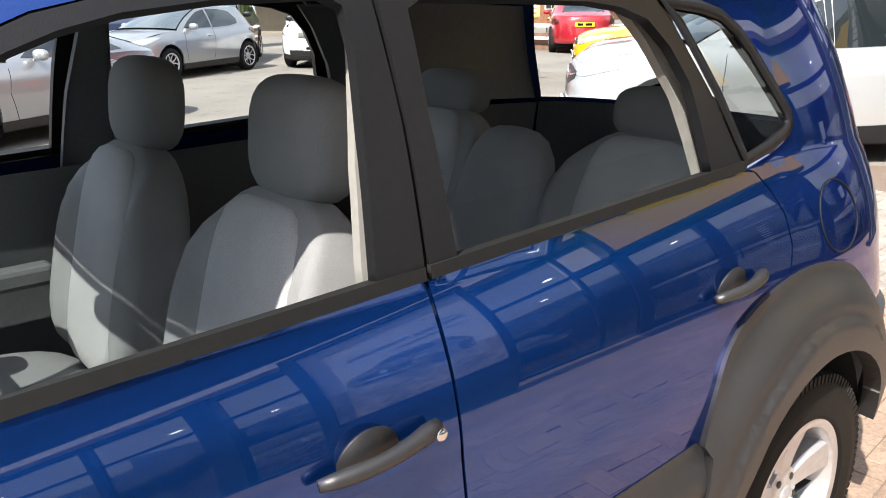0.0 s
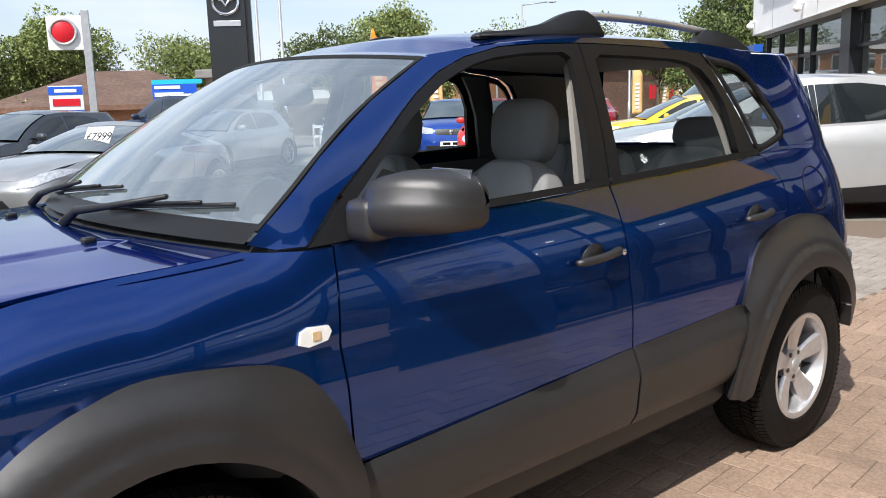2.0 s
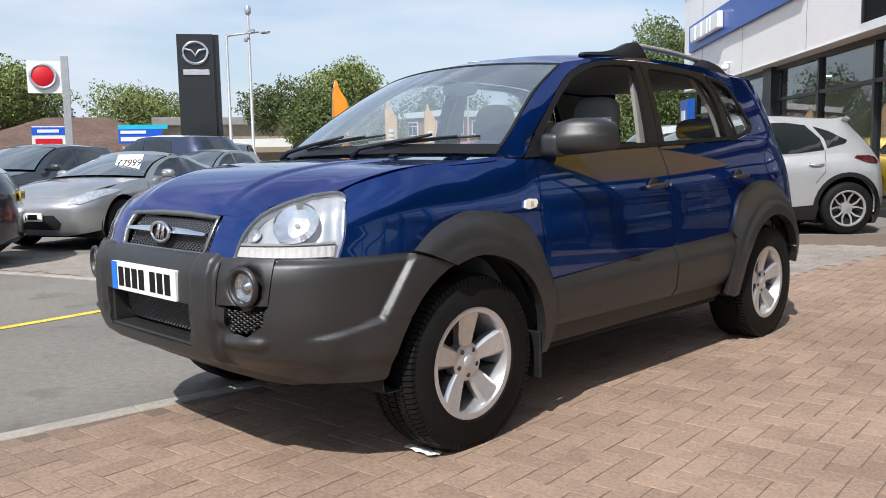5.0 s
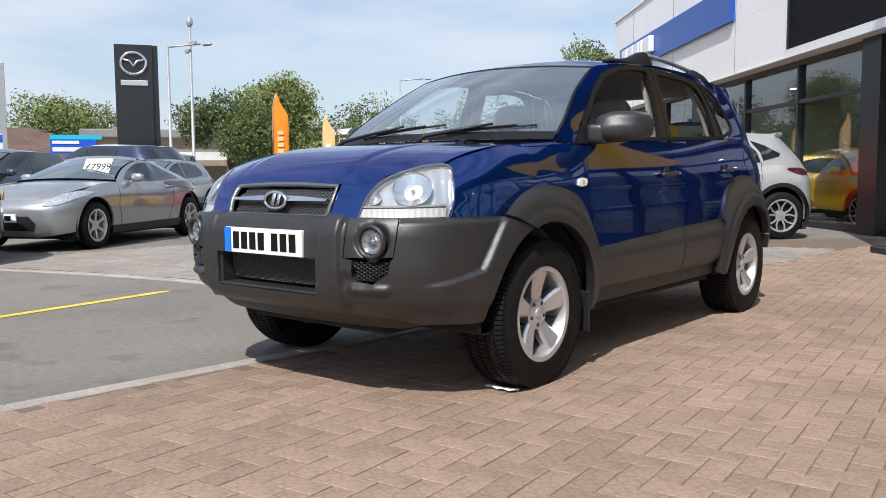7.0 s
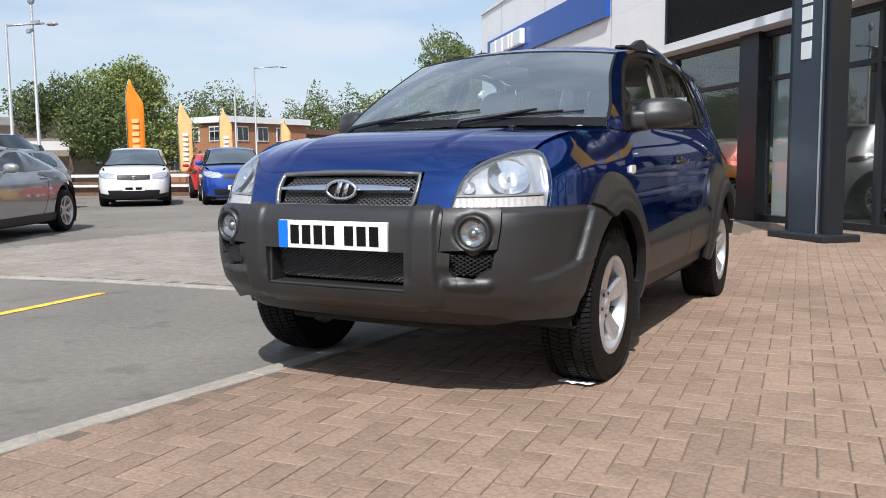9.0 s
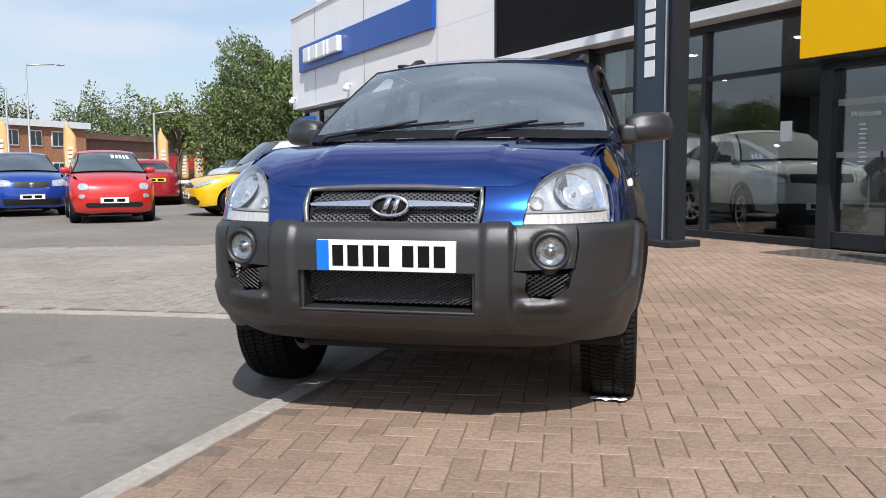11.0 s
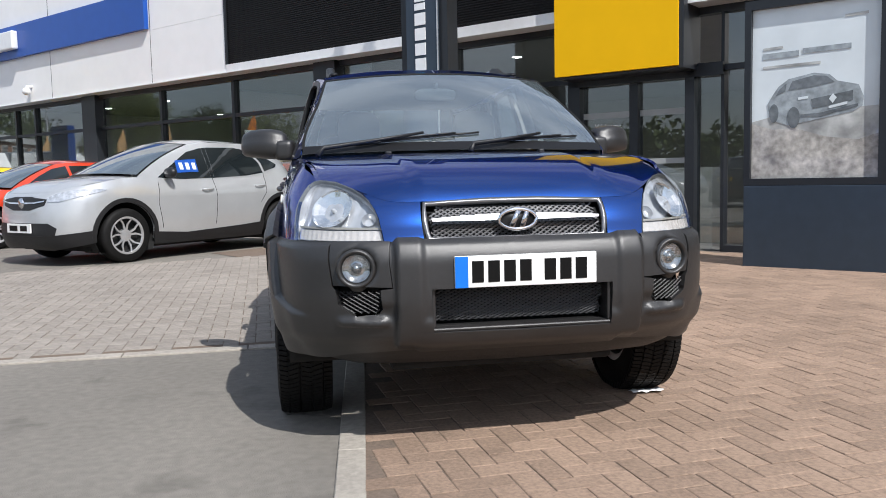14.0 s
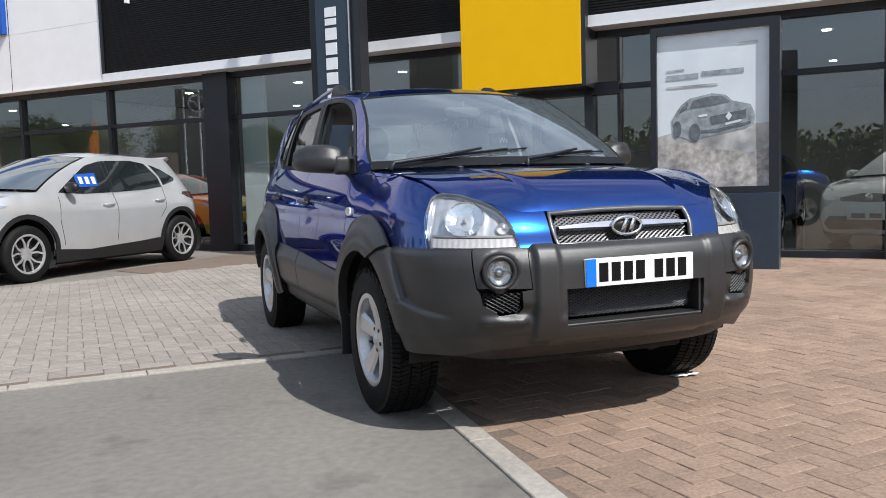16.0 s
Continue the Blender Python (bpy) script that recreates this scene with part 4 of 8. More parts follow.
    rail_low = [(-0.365, 1.553), (-0.20, 1.570), (-0.04, 1.598), (0.12, 1.609), (0.226, 1.612), (0.45, 1.618), (0.70, 1.612), (0.86, 1.595), (0.92, 1.548), (1.0, 1.385), (1.085, 1.212)]
    both("a_pillar", glass_line + [(-0.20, 1.574), (-0.256, 1.562), (-0.362, 1.519), (-0.455, 1.464), (-0.525, 1.414), (-0.628, 1.336), (-0.784, 1.228), (-0.902, 1.124), (-0.97, 1.124)], W, 0.05, 0.04, BLUE, car, 0.004)
    top_line = [(y, S.zr(y)) for y in (1.3, 1.1, 0.9, 0.7, 0.5, 0.3, 0.1, -0.1, -0.25, -0.38)]
    both("roof_rail_panel", [(-0.365, 1.555)] + [(-0.20, 1.574), (-0.125, 1.592), (0.03, 1.603), (0.20, 1.607), (0.35, 1.606), (0.508, 1.603), (0.70, 1.596), (0.878, 1.584), (0.93, 1.60), (1.3, 1.575)] + top_line, W, 0.08, 0.05, BLUE, car, 0.0)
    # quarter panel and rear pillar
    QY = S.u_of_y
    qtr = [(QY(y, z), z) for y, z in under(ARCH_R[8:], 1.315)]
    qtr = [(1.222, 0.957)] + [p for p in qtr if p[0] > 1.24] + [(S.u_of_y(1.78, 0.72), 0.72), (S.u_of_y(2.0, 0.72), 0.72), (S.u_of_y(2.0, 0.95), 0.95), (S.u_of_y(1.94, 1.2), 1.2), (S.u_of_y(1.86, 1.4), 1.4), (S.u_of_y(1.78, 1.58), 1.585)]
    qtr += [(1.3, 1.588), (1.10, 1.596), (0.93, 1.600), (0.884, 1.586), (0.93, 1.575), (1.05, 1.562), (1.134, 1.545), (1.20, 1.505), (1.245, 1.458), (1.30, 1.385), (QY(1.356, 1.31), 1.31), (QY(1.362, 1.275), 1.275), (QY(1.33, 1.246), 1.246), (1.24, 1.221), (1.13, 1.203), (1.162, 1.192), (1.198, 1.15), (1.235, 1.09), (1.242, 1.02), (1.222, 0.958)]
    both("quarter_panel", qtr, W, 0.06, 0.03, BLUE, car)
    qg = [(1.118, 1.210), (1.24, 1.227), (QY(1.325, 1.252), 1.252), (QY(1.354, 1.278), 1.278), (QY(1.349, 1.31), 1.31), (1.295, 1.382), (1.240, 1.453), (1.195, 1.499), (1.13, 1.538), (1.05, 1.556), (0.93, 1.569), (0.885, 1.578), (0.937, 1.51), (1.027, 1.37)]
    ring_strip_both("quarter_frame", qg, 0.90, 0.87, lift(W, 0.003), MATTE_BLACK, car)
    for ob in both("quarter_window", qg, lift(W, 0.001), 0.06, 0.06, DARK_PANE, car, 0.0, "dark tinted rear quarter window"):
        ob.visible_shadow = False
    tail = [(S.u_of_y(1.99, 0.82), 0.82), (S.u_of_x(0.58, 0.82, False), 0.82), (S.u_of_x(0.60, 1.16, False), 1.16), (S.u_of_y(1.98, 1.16), 1.16)]
    both("tail_lamp", tail, lift(W, 0.006), 0.05, 0.05, RED_LAMP, car, 0.02, "red tail lamp")
    end = S.end_u(False)
    gate = [(S.u_of_y(2.0, 0.72), 0.72), (end, 0.72), (end, 1.18), (S.u_of_y(1.945, 1.18), 1.18)]
    both("tailgate", gate, W, 0.08, 0.05, BLUE, car, 0.0)
    rear_glass = [(S.u_of_y(1.935, 1.19), 1.19), (end, 1.19), (end, 1.56), (S.u_of_y(1.79, 1.55), 1.55), (S.u_of_y(1.86, 1.4), 1.4)]
    for ob in both("rear_window", rear_glass, W, 0.08, 0.05, GLASS, car, 0.0, "clear tailgate window"):
        ob.visible_shadow = False
    rb = [(S.u_of_y(1.738, 0.42), 0.42), (S.u_of_y(1.738, 0.55), 0.55), (S.u_of_y(1.722, 0.70), 0.70), (S.u_of_y(1.76, 0.716), 0.716), (S.u_of_y(1.85, 0.718), 0.718), (end, 0.718), (end, 0.42), (S.u_of_y(1.9, 0.40), 0.40)]
    both("rear_bumper", rb, lift(W, 0.02), 0.05, 0.03, CLAD, car, 0.02, "dark grey plastic rear bumper")
    # arches with a turned-in lip
    inner_f = arc(-1.315, HUB_Z + 0.015, 0.408, -2, 109, 16)
    fl = [(U(y, z), z) for y, z in ARCH_F] + [(-0.842, 0.55), (-0.838, 0.405), (-0.86, 0.335), (-0.91, 0.335)] + [(U(y, z), z) for y, z in inner_f]
    def flare(u, z):
        y = W(u, z).y
        r = math.hypot(y + 1.315, z - HUB_Z - 0.015)
        return 0.010 + 0.052 * smooth01((0.600 - r) / 0.115) + 0.008 * smooth01((0.462 - r) / 0.022)
    both("front_arch", fl, lift(W, flare), 0.02, 0.0125, CLAD, car, 0.045, "dark grey plastic wheel arch flare")
    inner_r = arc(1.315, HUB_Z + 0.015, 0.400, 12, 182, 22)[::-1]
    fr = [(S.u_of_y(y, z), z) for y, z in ARCH_R[:-1]] + [(S.u_of_y(1.715, 0.70), 0.70), (S.u_of_y(1.730, 0.58), 0.58), (S.u_of_y(1.732, 0.44), 0.44)]
    fr += [(S.u_of_y(y, z), z) for y, z in inner_r[::-1]] + [(0.86, 0.335), (0.79, 0.345), (0.80, 0.44), (0.835, 0.55), (0.862, 0.65)]
    def flare_r(u, z):
        y = W(u, z).y
        r = math.hypot(y - 1.315, z - HUB_Z - 0.015)
        return 0.010 + 0.040 * smooth01((0.600 - r) / 0.105) + 0.018 * smooth01((0.478 - r) / 0.020)
    both("rear_arch", fr, lift(W, flare_r), 0.02, 0.0125, CLAD, car, 0.045, "dark grey plastic wheel arch flare")
    both("sill", [(-0.90, 0.328), (-0.85, 0.399), (0.79, 0.399), (0.80, 0.335), (0.78, 0.322), (-0.86, 0.318)], lift(W, 0.006), 0.2, 0.02, BLACK, car, 0.05)
    # wheel wells, floor and running gear
    for s in (1, -1):
        for y in AXLES:
            bm = bmesh.new()
            lathe(bm, [(0.425, 0.0), (0.425, 0.36), (0.0, 0.36)], 40, Matrix.Translation((s * 0.835, y, HUB_Z + 0.015)) @ Matrix.Scale(-s, 4, (1, 0, 0)) @ Matrix.Rotation(radians(4), 4, "X"), 1.0)
            for v in [v for v in bm.verts if v.co.z < 0.30]:
                v.co.z = 0.30
            obj("wheel_well", bm, UNDER, car)
    boxes("floor_pan", [(-0.78, 0.78, -0.86, 0.86, 0.27, 0.34), (-0.45, 0.45, -1.9, 2.0, 0.28, 0.36)], UNDER, car, 0.02)
    for y in AXLES:
        boxes("axle", [(-0.7, 0.7, y - 0.04, y + 0.04, 0.24, 0.30)], STEEL, car, 0.015)
    for y in AXLES:
        for s in (1, -1):
            w_ob = thing_part("wheel", car)
            wheel(w_ob, (s * 0.772, y, RAD - 0.003), RAD, 0.222, 0.208, s)
    # mud flaps
    for s in (1, -1):
        boxes("mud_flap", [(s * 0.84 - 0.07, s * 0.84 + 0.05, -0.925, -0.912, 0.20, 0.40)], BLACK, car, 0.004)
    # side indicators, fuel flap
    for s in (1, -1):
        ind = [(-0.972, 0.918), (-0.965, 0.945), (-0.945, 0.953), (-0.895, 0.950), (-0.888, 0.936), (-0.900, 0.917), (-0.95, 0.910)]
        rep = patch("side_repeater", ind, lift(W, 0.010), 0.03, 0.02, WHITE_LAMP, car, 0.012, s, "small clear side indicator")
        patch("bulb", [(-0.938, 0.922), (-0.938, 0.941), (-0.918, 0.941), (-0.918, 0.922)], lift(W, 0.012), 0.05, 0.05, PALE_AMBER, rep, 0.002, s)
    c = W(1.47, 1.045)
    pts = [W(1.47 + 0.088 * math.cos(t), 1.045 + 0.088 * math.sin(t)) + Vector((0.0005, 0, 0)) for t in [2 * math.pi * k / 40 for k in range(40)]]
    bm = bmesh.new()
    tube(bm, pts, 0.0025, 5, True)
    obj("fuel_flap", bm, SEAL, car, "round fuel flap joint")
    mirrors(car)
    rails(car)
    wipers(car)
    cabin(car)
    return car


def thing_part(name, parent):
    ob = new(name)
    ob.parent = parent
    ob.empty_display_size = 0.1
    return ob


def ring_strip(name, poly, kx, kz, fn, material, parent, side=1):
    """A band along an outline: between it and the same outline drawn in towards its middle."""
    cx, cz = sum(p[0] for p in poly) / len(poly), sum(p[1] for p in poly) / len(poly)
    wide, high = max(p[0] for p in poly) - min(p[0] for p in poly), max(p[1] for p in poly) - min(p[1] for p in poly)
    dx, dz = wide * (1 - kx) / 2, high * (1 - kz) / 2
    area = sum(poly[i - 1][0] * poly[i][1] - poly[i][0] * poly[i - 1][1] for i in range(len(poly)))
    inner = []
    for i, (x, z) in enumerate(poly):
        (xa, za), (xb, zb) = poly[i - 1], poly[(i + 1) % len(poly)]
        t1 = Vector(((x - xa) / wide, (z - za) / high)).normalized()
        t2 = Vector(((xb - x) / wide, (zb - z) / high)).normalized()
        n = Vector((-t1.y - t2.y, t1.x + t2.x)).normalized() * (1 if area > 0 else -1)
        inner.append((x + n.x * dx, z + n.y * dz))
    bm = bmesh.new()
    rows = []
    for layer, d in ((poly, 0.0), (poly, 0.004), (inner, 0.004), (inner, -0.012)):
        fn2 = lift(fn, d) if d else fn
        ring = []
        for i in range(len(layer)):
            a, b = layer[i], layer[(i + 1) % len(layer)]
            for k in range(3):
                q = fn2(a[0] + (b[0] - a[0]) * k / 3, a[1] + (b[1] - a[1]) * k / 3)
                ring.append(bm.verts.new((q.x * side, q.y, q.z)))
        rows.append(ring)
    for r0, r1 in zip(rows, rows[1:]):
        for i in range(len(r0)):
            j = (i + 1) % len(r0)
            bm.faces.new((r0[i], r0[j], r1[j], r1[i]))
    bmesh.ops.recalc_face_normals(bm, faces=bm.faces)
    return obj(name, bm, material, parent)


def wall_ring(name, poly, fn, deep, material, parent, side=1):
    """A wall running inwards from an outline."""
    bm = bmesh.new()
    rows = []
    for g in (fn, deep):
        rows.append([bm.verts.new((q.x * side, q.y, q.z)) for q in (g(u, v) for u, v in poly)])
    for i in range(len(poly)):
        j = (i + 1) % len(poly)
        bm.faces.new((rows[0][i], rows[0][j], rows[1][j], rows[1][i]))
    return obj(name, bm, material, parent)


def ring_strip_both(name, poly, kx, kz, fn, material, parent):
    for s in (1, -1):
        ring_strip(name, poly, kx, kz, fn, material, parent, s)


def inside(p, poly):
    x, z = p
    hit = False
    for i in range(len(poly)):
        (x0, z0), (x1, z1) = poly[i - 1], poly[i]
        if (z0 > z) != (z1 > z) and x < (x1 - x0) * (z - z0) / (z1 - z0) + x0:
            hit = not hit
    return hit


def lattice(name, fn, us, vs, pitch, radius, material, parent, hull=None, side=1):
    """A diamond mesh of thin bars over a stretch of the surface fn, kept inside an outline."""
    bm = bmesh.new()
    wide = (fn(us[1], vs[0]) - fn(us[0], vs[0])).length
    per = (us[1] - us[0]) / wide
    high = vs[1] - vs[0]
    for lean in (1, -1):
        k = -high * 2
        while k < wide + high * 2:
            run = []
            n = max(6, int(high / 0.012))
            for i in range(n + 1):
                v = vs[0] + high * i / n
                u = us[0] + per * (k + lean * 1.7 * (v - vs[0]))
                good = us[0] <= u <= us[1] and (hull is None or inside((u, v), hull))
                if good:
                    p = fn(u, v)
                    run.append(Vector((p.x * side, p.y + (0.002 if lean < 0 else 0), p.z)))
                if (not good or i == n) and len(run) > 1:
                    tube(bm, run, radius, 4)
                if not good:
                    run = []
            k += pitch
    return obj(name, bm, material, parent, smooth=False)


def mirrors(car):
    for s in (1, -1):
        bm = bmesh.new()
        # the shell: rounded sections from the arm outwards, creased along the front
        rows = []
        spec = [(0.868, 1.196, 0.062, 0.050, -0.700), (0.870, 1.198, 0.072, 0.060, -0.70), (0.89, 1.206, 0.083, 0.070, -0.69),
                (0.93, 1.213, 0.088, 0.078, -0.675), (0.97, 1.216, 0.086, 0.075, -0.655), (1.01, 1.216, 0.079, 0.066, -0.635), (1.037, 1.213, 0.066, 0.050, -0.62), (1.048, 1.210, 0.046, 0.030, -0.61), (1.052, 1.208, 0.014, 0.012, -0.605)]
        n = 36
        for x, z, hz, hy, y in spec:
            x, z, hz = 1.052 - (1.052 - x) * 1.28, z - 0.010, hz * 0.92
            row = []
            for k in range(n):
                t = 2 * math.pi * k / n
                c, d = math.cos(t), math.sin(t)
                r = (abs(c) ** 4.0 + abs(d) ** 4.0) ** (-1 / 4.0)
                back = 0.014 * smooth01((d * r - 0.10) / 0.22) if c < 0 else 0.0
                yy = y + 0.02 + back + hy * r * c * (1.65 if c < 0 else 0.6)
                row.append(bm.verts.new((x * s, yy, z + hz * r * d * (1.0 if d > 0 else 0.88))))
            rows.append(row)
        for r0, r1 in zip(rows, rows[1:]):
            for k in range(n):
                bm.faces.new((r0[k], r0[(k + 1) % n], r1[(k + 1) % n], r1[k]))
        bm.faces.new(rows[0])
        bm.faces.new(rows[-1])
        bmesh.ops.recalc_face_normals(bm, faces=bm.faces)
        mirror = obj("wing_mirror", bm, CLAD, car, "dark grey plastic door mirror")
        bm = bmesh.new()
        cushion(bm, Matrix.Translation((0.825 * s, -0.735, 1.172)) @ Matrix.Rotation(radians(12 * s), 4, "Z"), (0.045, 0.060, 0.050), 6.0, 14)
        obj("arm", bm, CLAD, mirror, "dark grey mirror arm")
        bm = bmesh.new()
        cushion(bm, Matrix.Translation((0.862 * s, -0.715, 1.178)), (0.012, 0.062, 0.046), 6.0, 10)
        obj("joint", bm, INK, mirror)
        sail = [(-0.900, 1.118), (-0.772, 1.222), (-0.730, 1.212), (-0.64, 1.275), (-0.60, 1.262), (-0.66, 1.19), (-0.68, 1.145), (-0.70, 1.128)]
        patch("sail", sail, lift(S.W, 0.008), 0.05, 0.05, MATTE_BLACK, mirror, 0.02, s)
        bm = bmesh.new()
        box(bm, 0.895 * s, 1.030 * s, -0.612, -0.606, 1.150, 1.285)
        obj("mirror_glass", bm, CHROME, mirror, "mirror glass", False)


def rails(car):
    for s in (1, -1):
        bar = bmesh.new()
        ys = [0.36 + (1.12 - 0.36) * k / 10 for k in range(11)]
        tube(bar, [(s * (0.535 - 0.02 * (y - 0.3)), y, 1.708 - 0.045 * ((y - 0.45) / 0.8) ** 2) for y in ys], 0.014, 10)
        rail = obj("roof_rail", bar, ALLOY, car, "silver roof rail with black feet")
        for pts in ([(-0.12, 0.000), (0.05, 0.014), (0.17, 0.036), (0.25, 0.066), (0.31, 0.082), (0.36, 0.084), (0.41, 0.062), (0.45, 0.020), (0.46, -0.002), (-0.14, -0.02)],
                    [(0.98, 0.0), (1.03, 0.030), (1.08, 0.066), (1.16, 0.068), (1.30, 0.046), (1.40, 0.004), (1.40, -0.03), (0.98, -0.02)]):
            bm = bmesh.new()
            poly = [(y, 1.638 - (0.02 if y > 0.8 else 0) * smooth01((y - 0.8) / 0.4) * 1.4 + h) for y, h in pts]
            prism(bm, poly, -0.024, 0.024, Matrix.Translation((s * 0.535, 0, 0)) @ Matrix.Rotation(radians(90), 4, "Z"))
            bmesh.ops.bevel(bm, geom=bm.edges[:], offset=0.007, segments=2, affect="EDGES")
            obj("rail_foot", bm, BLACK, rail, "black plastic rail foot")


def wipers(car):
    for pivot, tip_a, tip_b in (((-0.88, -0.05), (-0.66, 0.060), (0.14, 0.150)), ((0.04, -0.05), (0.20, 0.060), (0.84, 0.130))):
        g = lift(S.glass, 0.022)
        arm = bmesh.new()
        mid = ((tip_a[0] + tip_b[0]) / 2 + 0.03, (tip_a[1] + tip_b[1]) / 2 + 0.015)
        knee = (pivot[0] * 0.5 + mid[0] * 0.5, pivot[1] * 0.45 + mid[1] * 0.55)
        tube(arm, [g(*pivot), g(pivot[0] + 0.03, pivot[1] + 0.05) + Vector((0, 0, 0.010)), g(*knee) + Vector((0, -0.004, 0.012)), g(*mid) + Vector((0, -0.002, 0.006))], [0.014, 0.012, 0.009, 0.0065], 8)
        w_ob = obj("wiper", arm, BLACK, car, "black windscreen wiper")
        blade = bmesh.new()
        low = lift(S.glass, 0.008)
        n = 10
        tube(blade, [low(tip_a[0] + (tip_b[0] - tip_a[0]) * k / n, tip_a[1] + (tip_b[1] - tip_a[1]) * k / n) for k in range(n + 1)], 0.0055, 6)
        hi = lift(S.glass, 0.018)
        tube(blade, [hi(tip_a[0] + (tip_b[0] - tip_a[0]) * k / n, tip_a[1] + (tip_b[1] - tip_a[1]) * k / n) for k in range(2, n - 1)], 0.0046, 6)
        obj("blade", blade, BLACK, w_ob)
    for x in (-0.36, 0.36):
        bm = bmesh.new()
        p = S.hood(x / 0.75, 0.10)
        box(bm, p.x - 0.014, p.x + 0.014, p.y - 0.016, p.y + 0.016, p.z - 0.004, p.z + 0.012, 0.005)
        obj("washer_jet", bm, BLACK, car)


def cushion(bm, m, half, power=3.0, n=14, puff=0.0):
    """A padded block: a rounded superellipsoid of half sizes."""
    rows = []
    for i in range(n + 1):
        a = -math.pi / 2 + math.pi * i / n
        row = []
        for k in range(2 * n):
            b = math.pi * k / n
            d = Vector((math.cos(a) * math.cos(b), math.cos(a) * math.sin(b), math.sin(a)))
            r = (abs(d.x) ** power + abs(d.y) ** power + abs(d.z) ** power) ** (-1 / power)
            v = Vector((d.x * r * half[0], d.y * r * half[1], d.z * r * half[2]))
            row.append(bm.verts.new(m @ v))
        rows.append(row)
    for r0, r1 in zip(rows, rows[1:]):
        for k in range(2 * n):
            j = (k + 1) % (2 * n)
            bm.faces.new((r0[k], r0[j], r1[j], r1[k]))
    bmesh.ops.remove_doubles(bm, verts=bm.verts[:], dist=1e-5)
    bmesh.ops.recalc_face_normals(bm, faces=bm.faces)


def seat(car, x, y, wide=0.25, front=True):
    s_ob = thing_part("front_seat" if front else "rear_seat", car)
    lean = radians(-14 if front else -18)
    base = Matrix.Translation((x, y, 0.60))
    bm = bmesh.new()
    cushion(bm, base @ Matrix.Translation((0, -0.20, 0.02)) @ Matrix.Rotation(radians(-5), 4, "X"), (wide, 0.27, 0.09), 3.2)
    obj("seat_cushion", bm, CLOTH, s_ob, "grey cloth seat cushion")
    back = base @ Matrix.Translation((0, 0.09, 0.06)) @ Matrix.Rotation(lean, 4, "X")

    def pad(half, at, power, narrow, bolster):
        bm = bmesh.new()
        cushion(bm, back @ Matrix.Translation(at), half, power, 22)
        for v in bm.verts:
            q = back.inverted() @ v.co
            q.x *= 1 - narrow * smooth01((q.z - 0.28) / 0.36)
            q.y -= bolster * smooth01((abs(q.x) / wide - 0.55) / 0.3) * (1 if q.y < 0 else 0)
            v.co = back @ q
        return bm

    obj("backrest", pad((wide, 0.080, 0.31), (0, 0.0, 0.28), 3.4, 0.26, 0.045), CLOTH, s_ob, "dark grey cloth backrest")
    obj("backrest_panel", pad((wide * 0.60, 0.060, 0.285), (0, -0.034, 0.285), 4.5, 0.10, 0.0), CLOTH_LIGHT, s_ob, "paler ribbed cloth middle of the backrest")
    top = back @ Matrix.Translation((0, 0.0, 0.685 if front else 0.64))
    bm = bmesh.new()
    cushion(bm, top @ Matrix.Rotation(radians(8), 4, "X"), (0.132 if front else 0.15, 0.068, 0.116 if front else 0.072), 3.2, 18)
    obj("headrest", bm, CLOTH, s_ob, "padded cloth headrest")
    for dx in (-0.05, 0.05):
        bm = bmesh.new()
        tube(bm, [back @ Vector((dx, 0, 0.50)), back @ Vector((dx, 0, 0.66))], 0.006, 8)
        obj("headrest_post", bm, CHROME, s_ob, "chrome headrest post")
    if front:
        boxes("seat_base", [(x - wide * 0.9, x + wide * 0.9, y - 0.42, y + 0.08, 0.34, 0.56)], TRIM, s_ob, 0.02)
    return s_ob


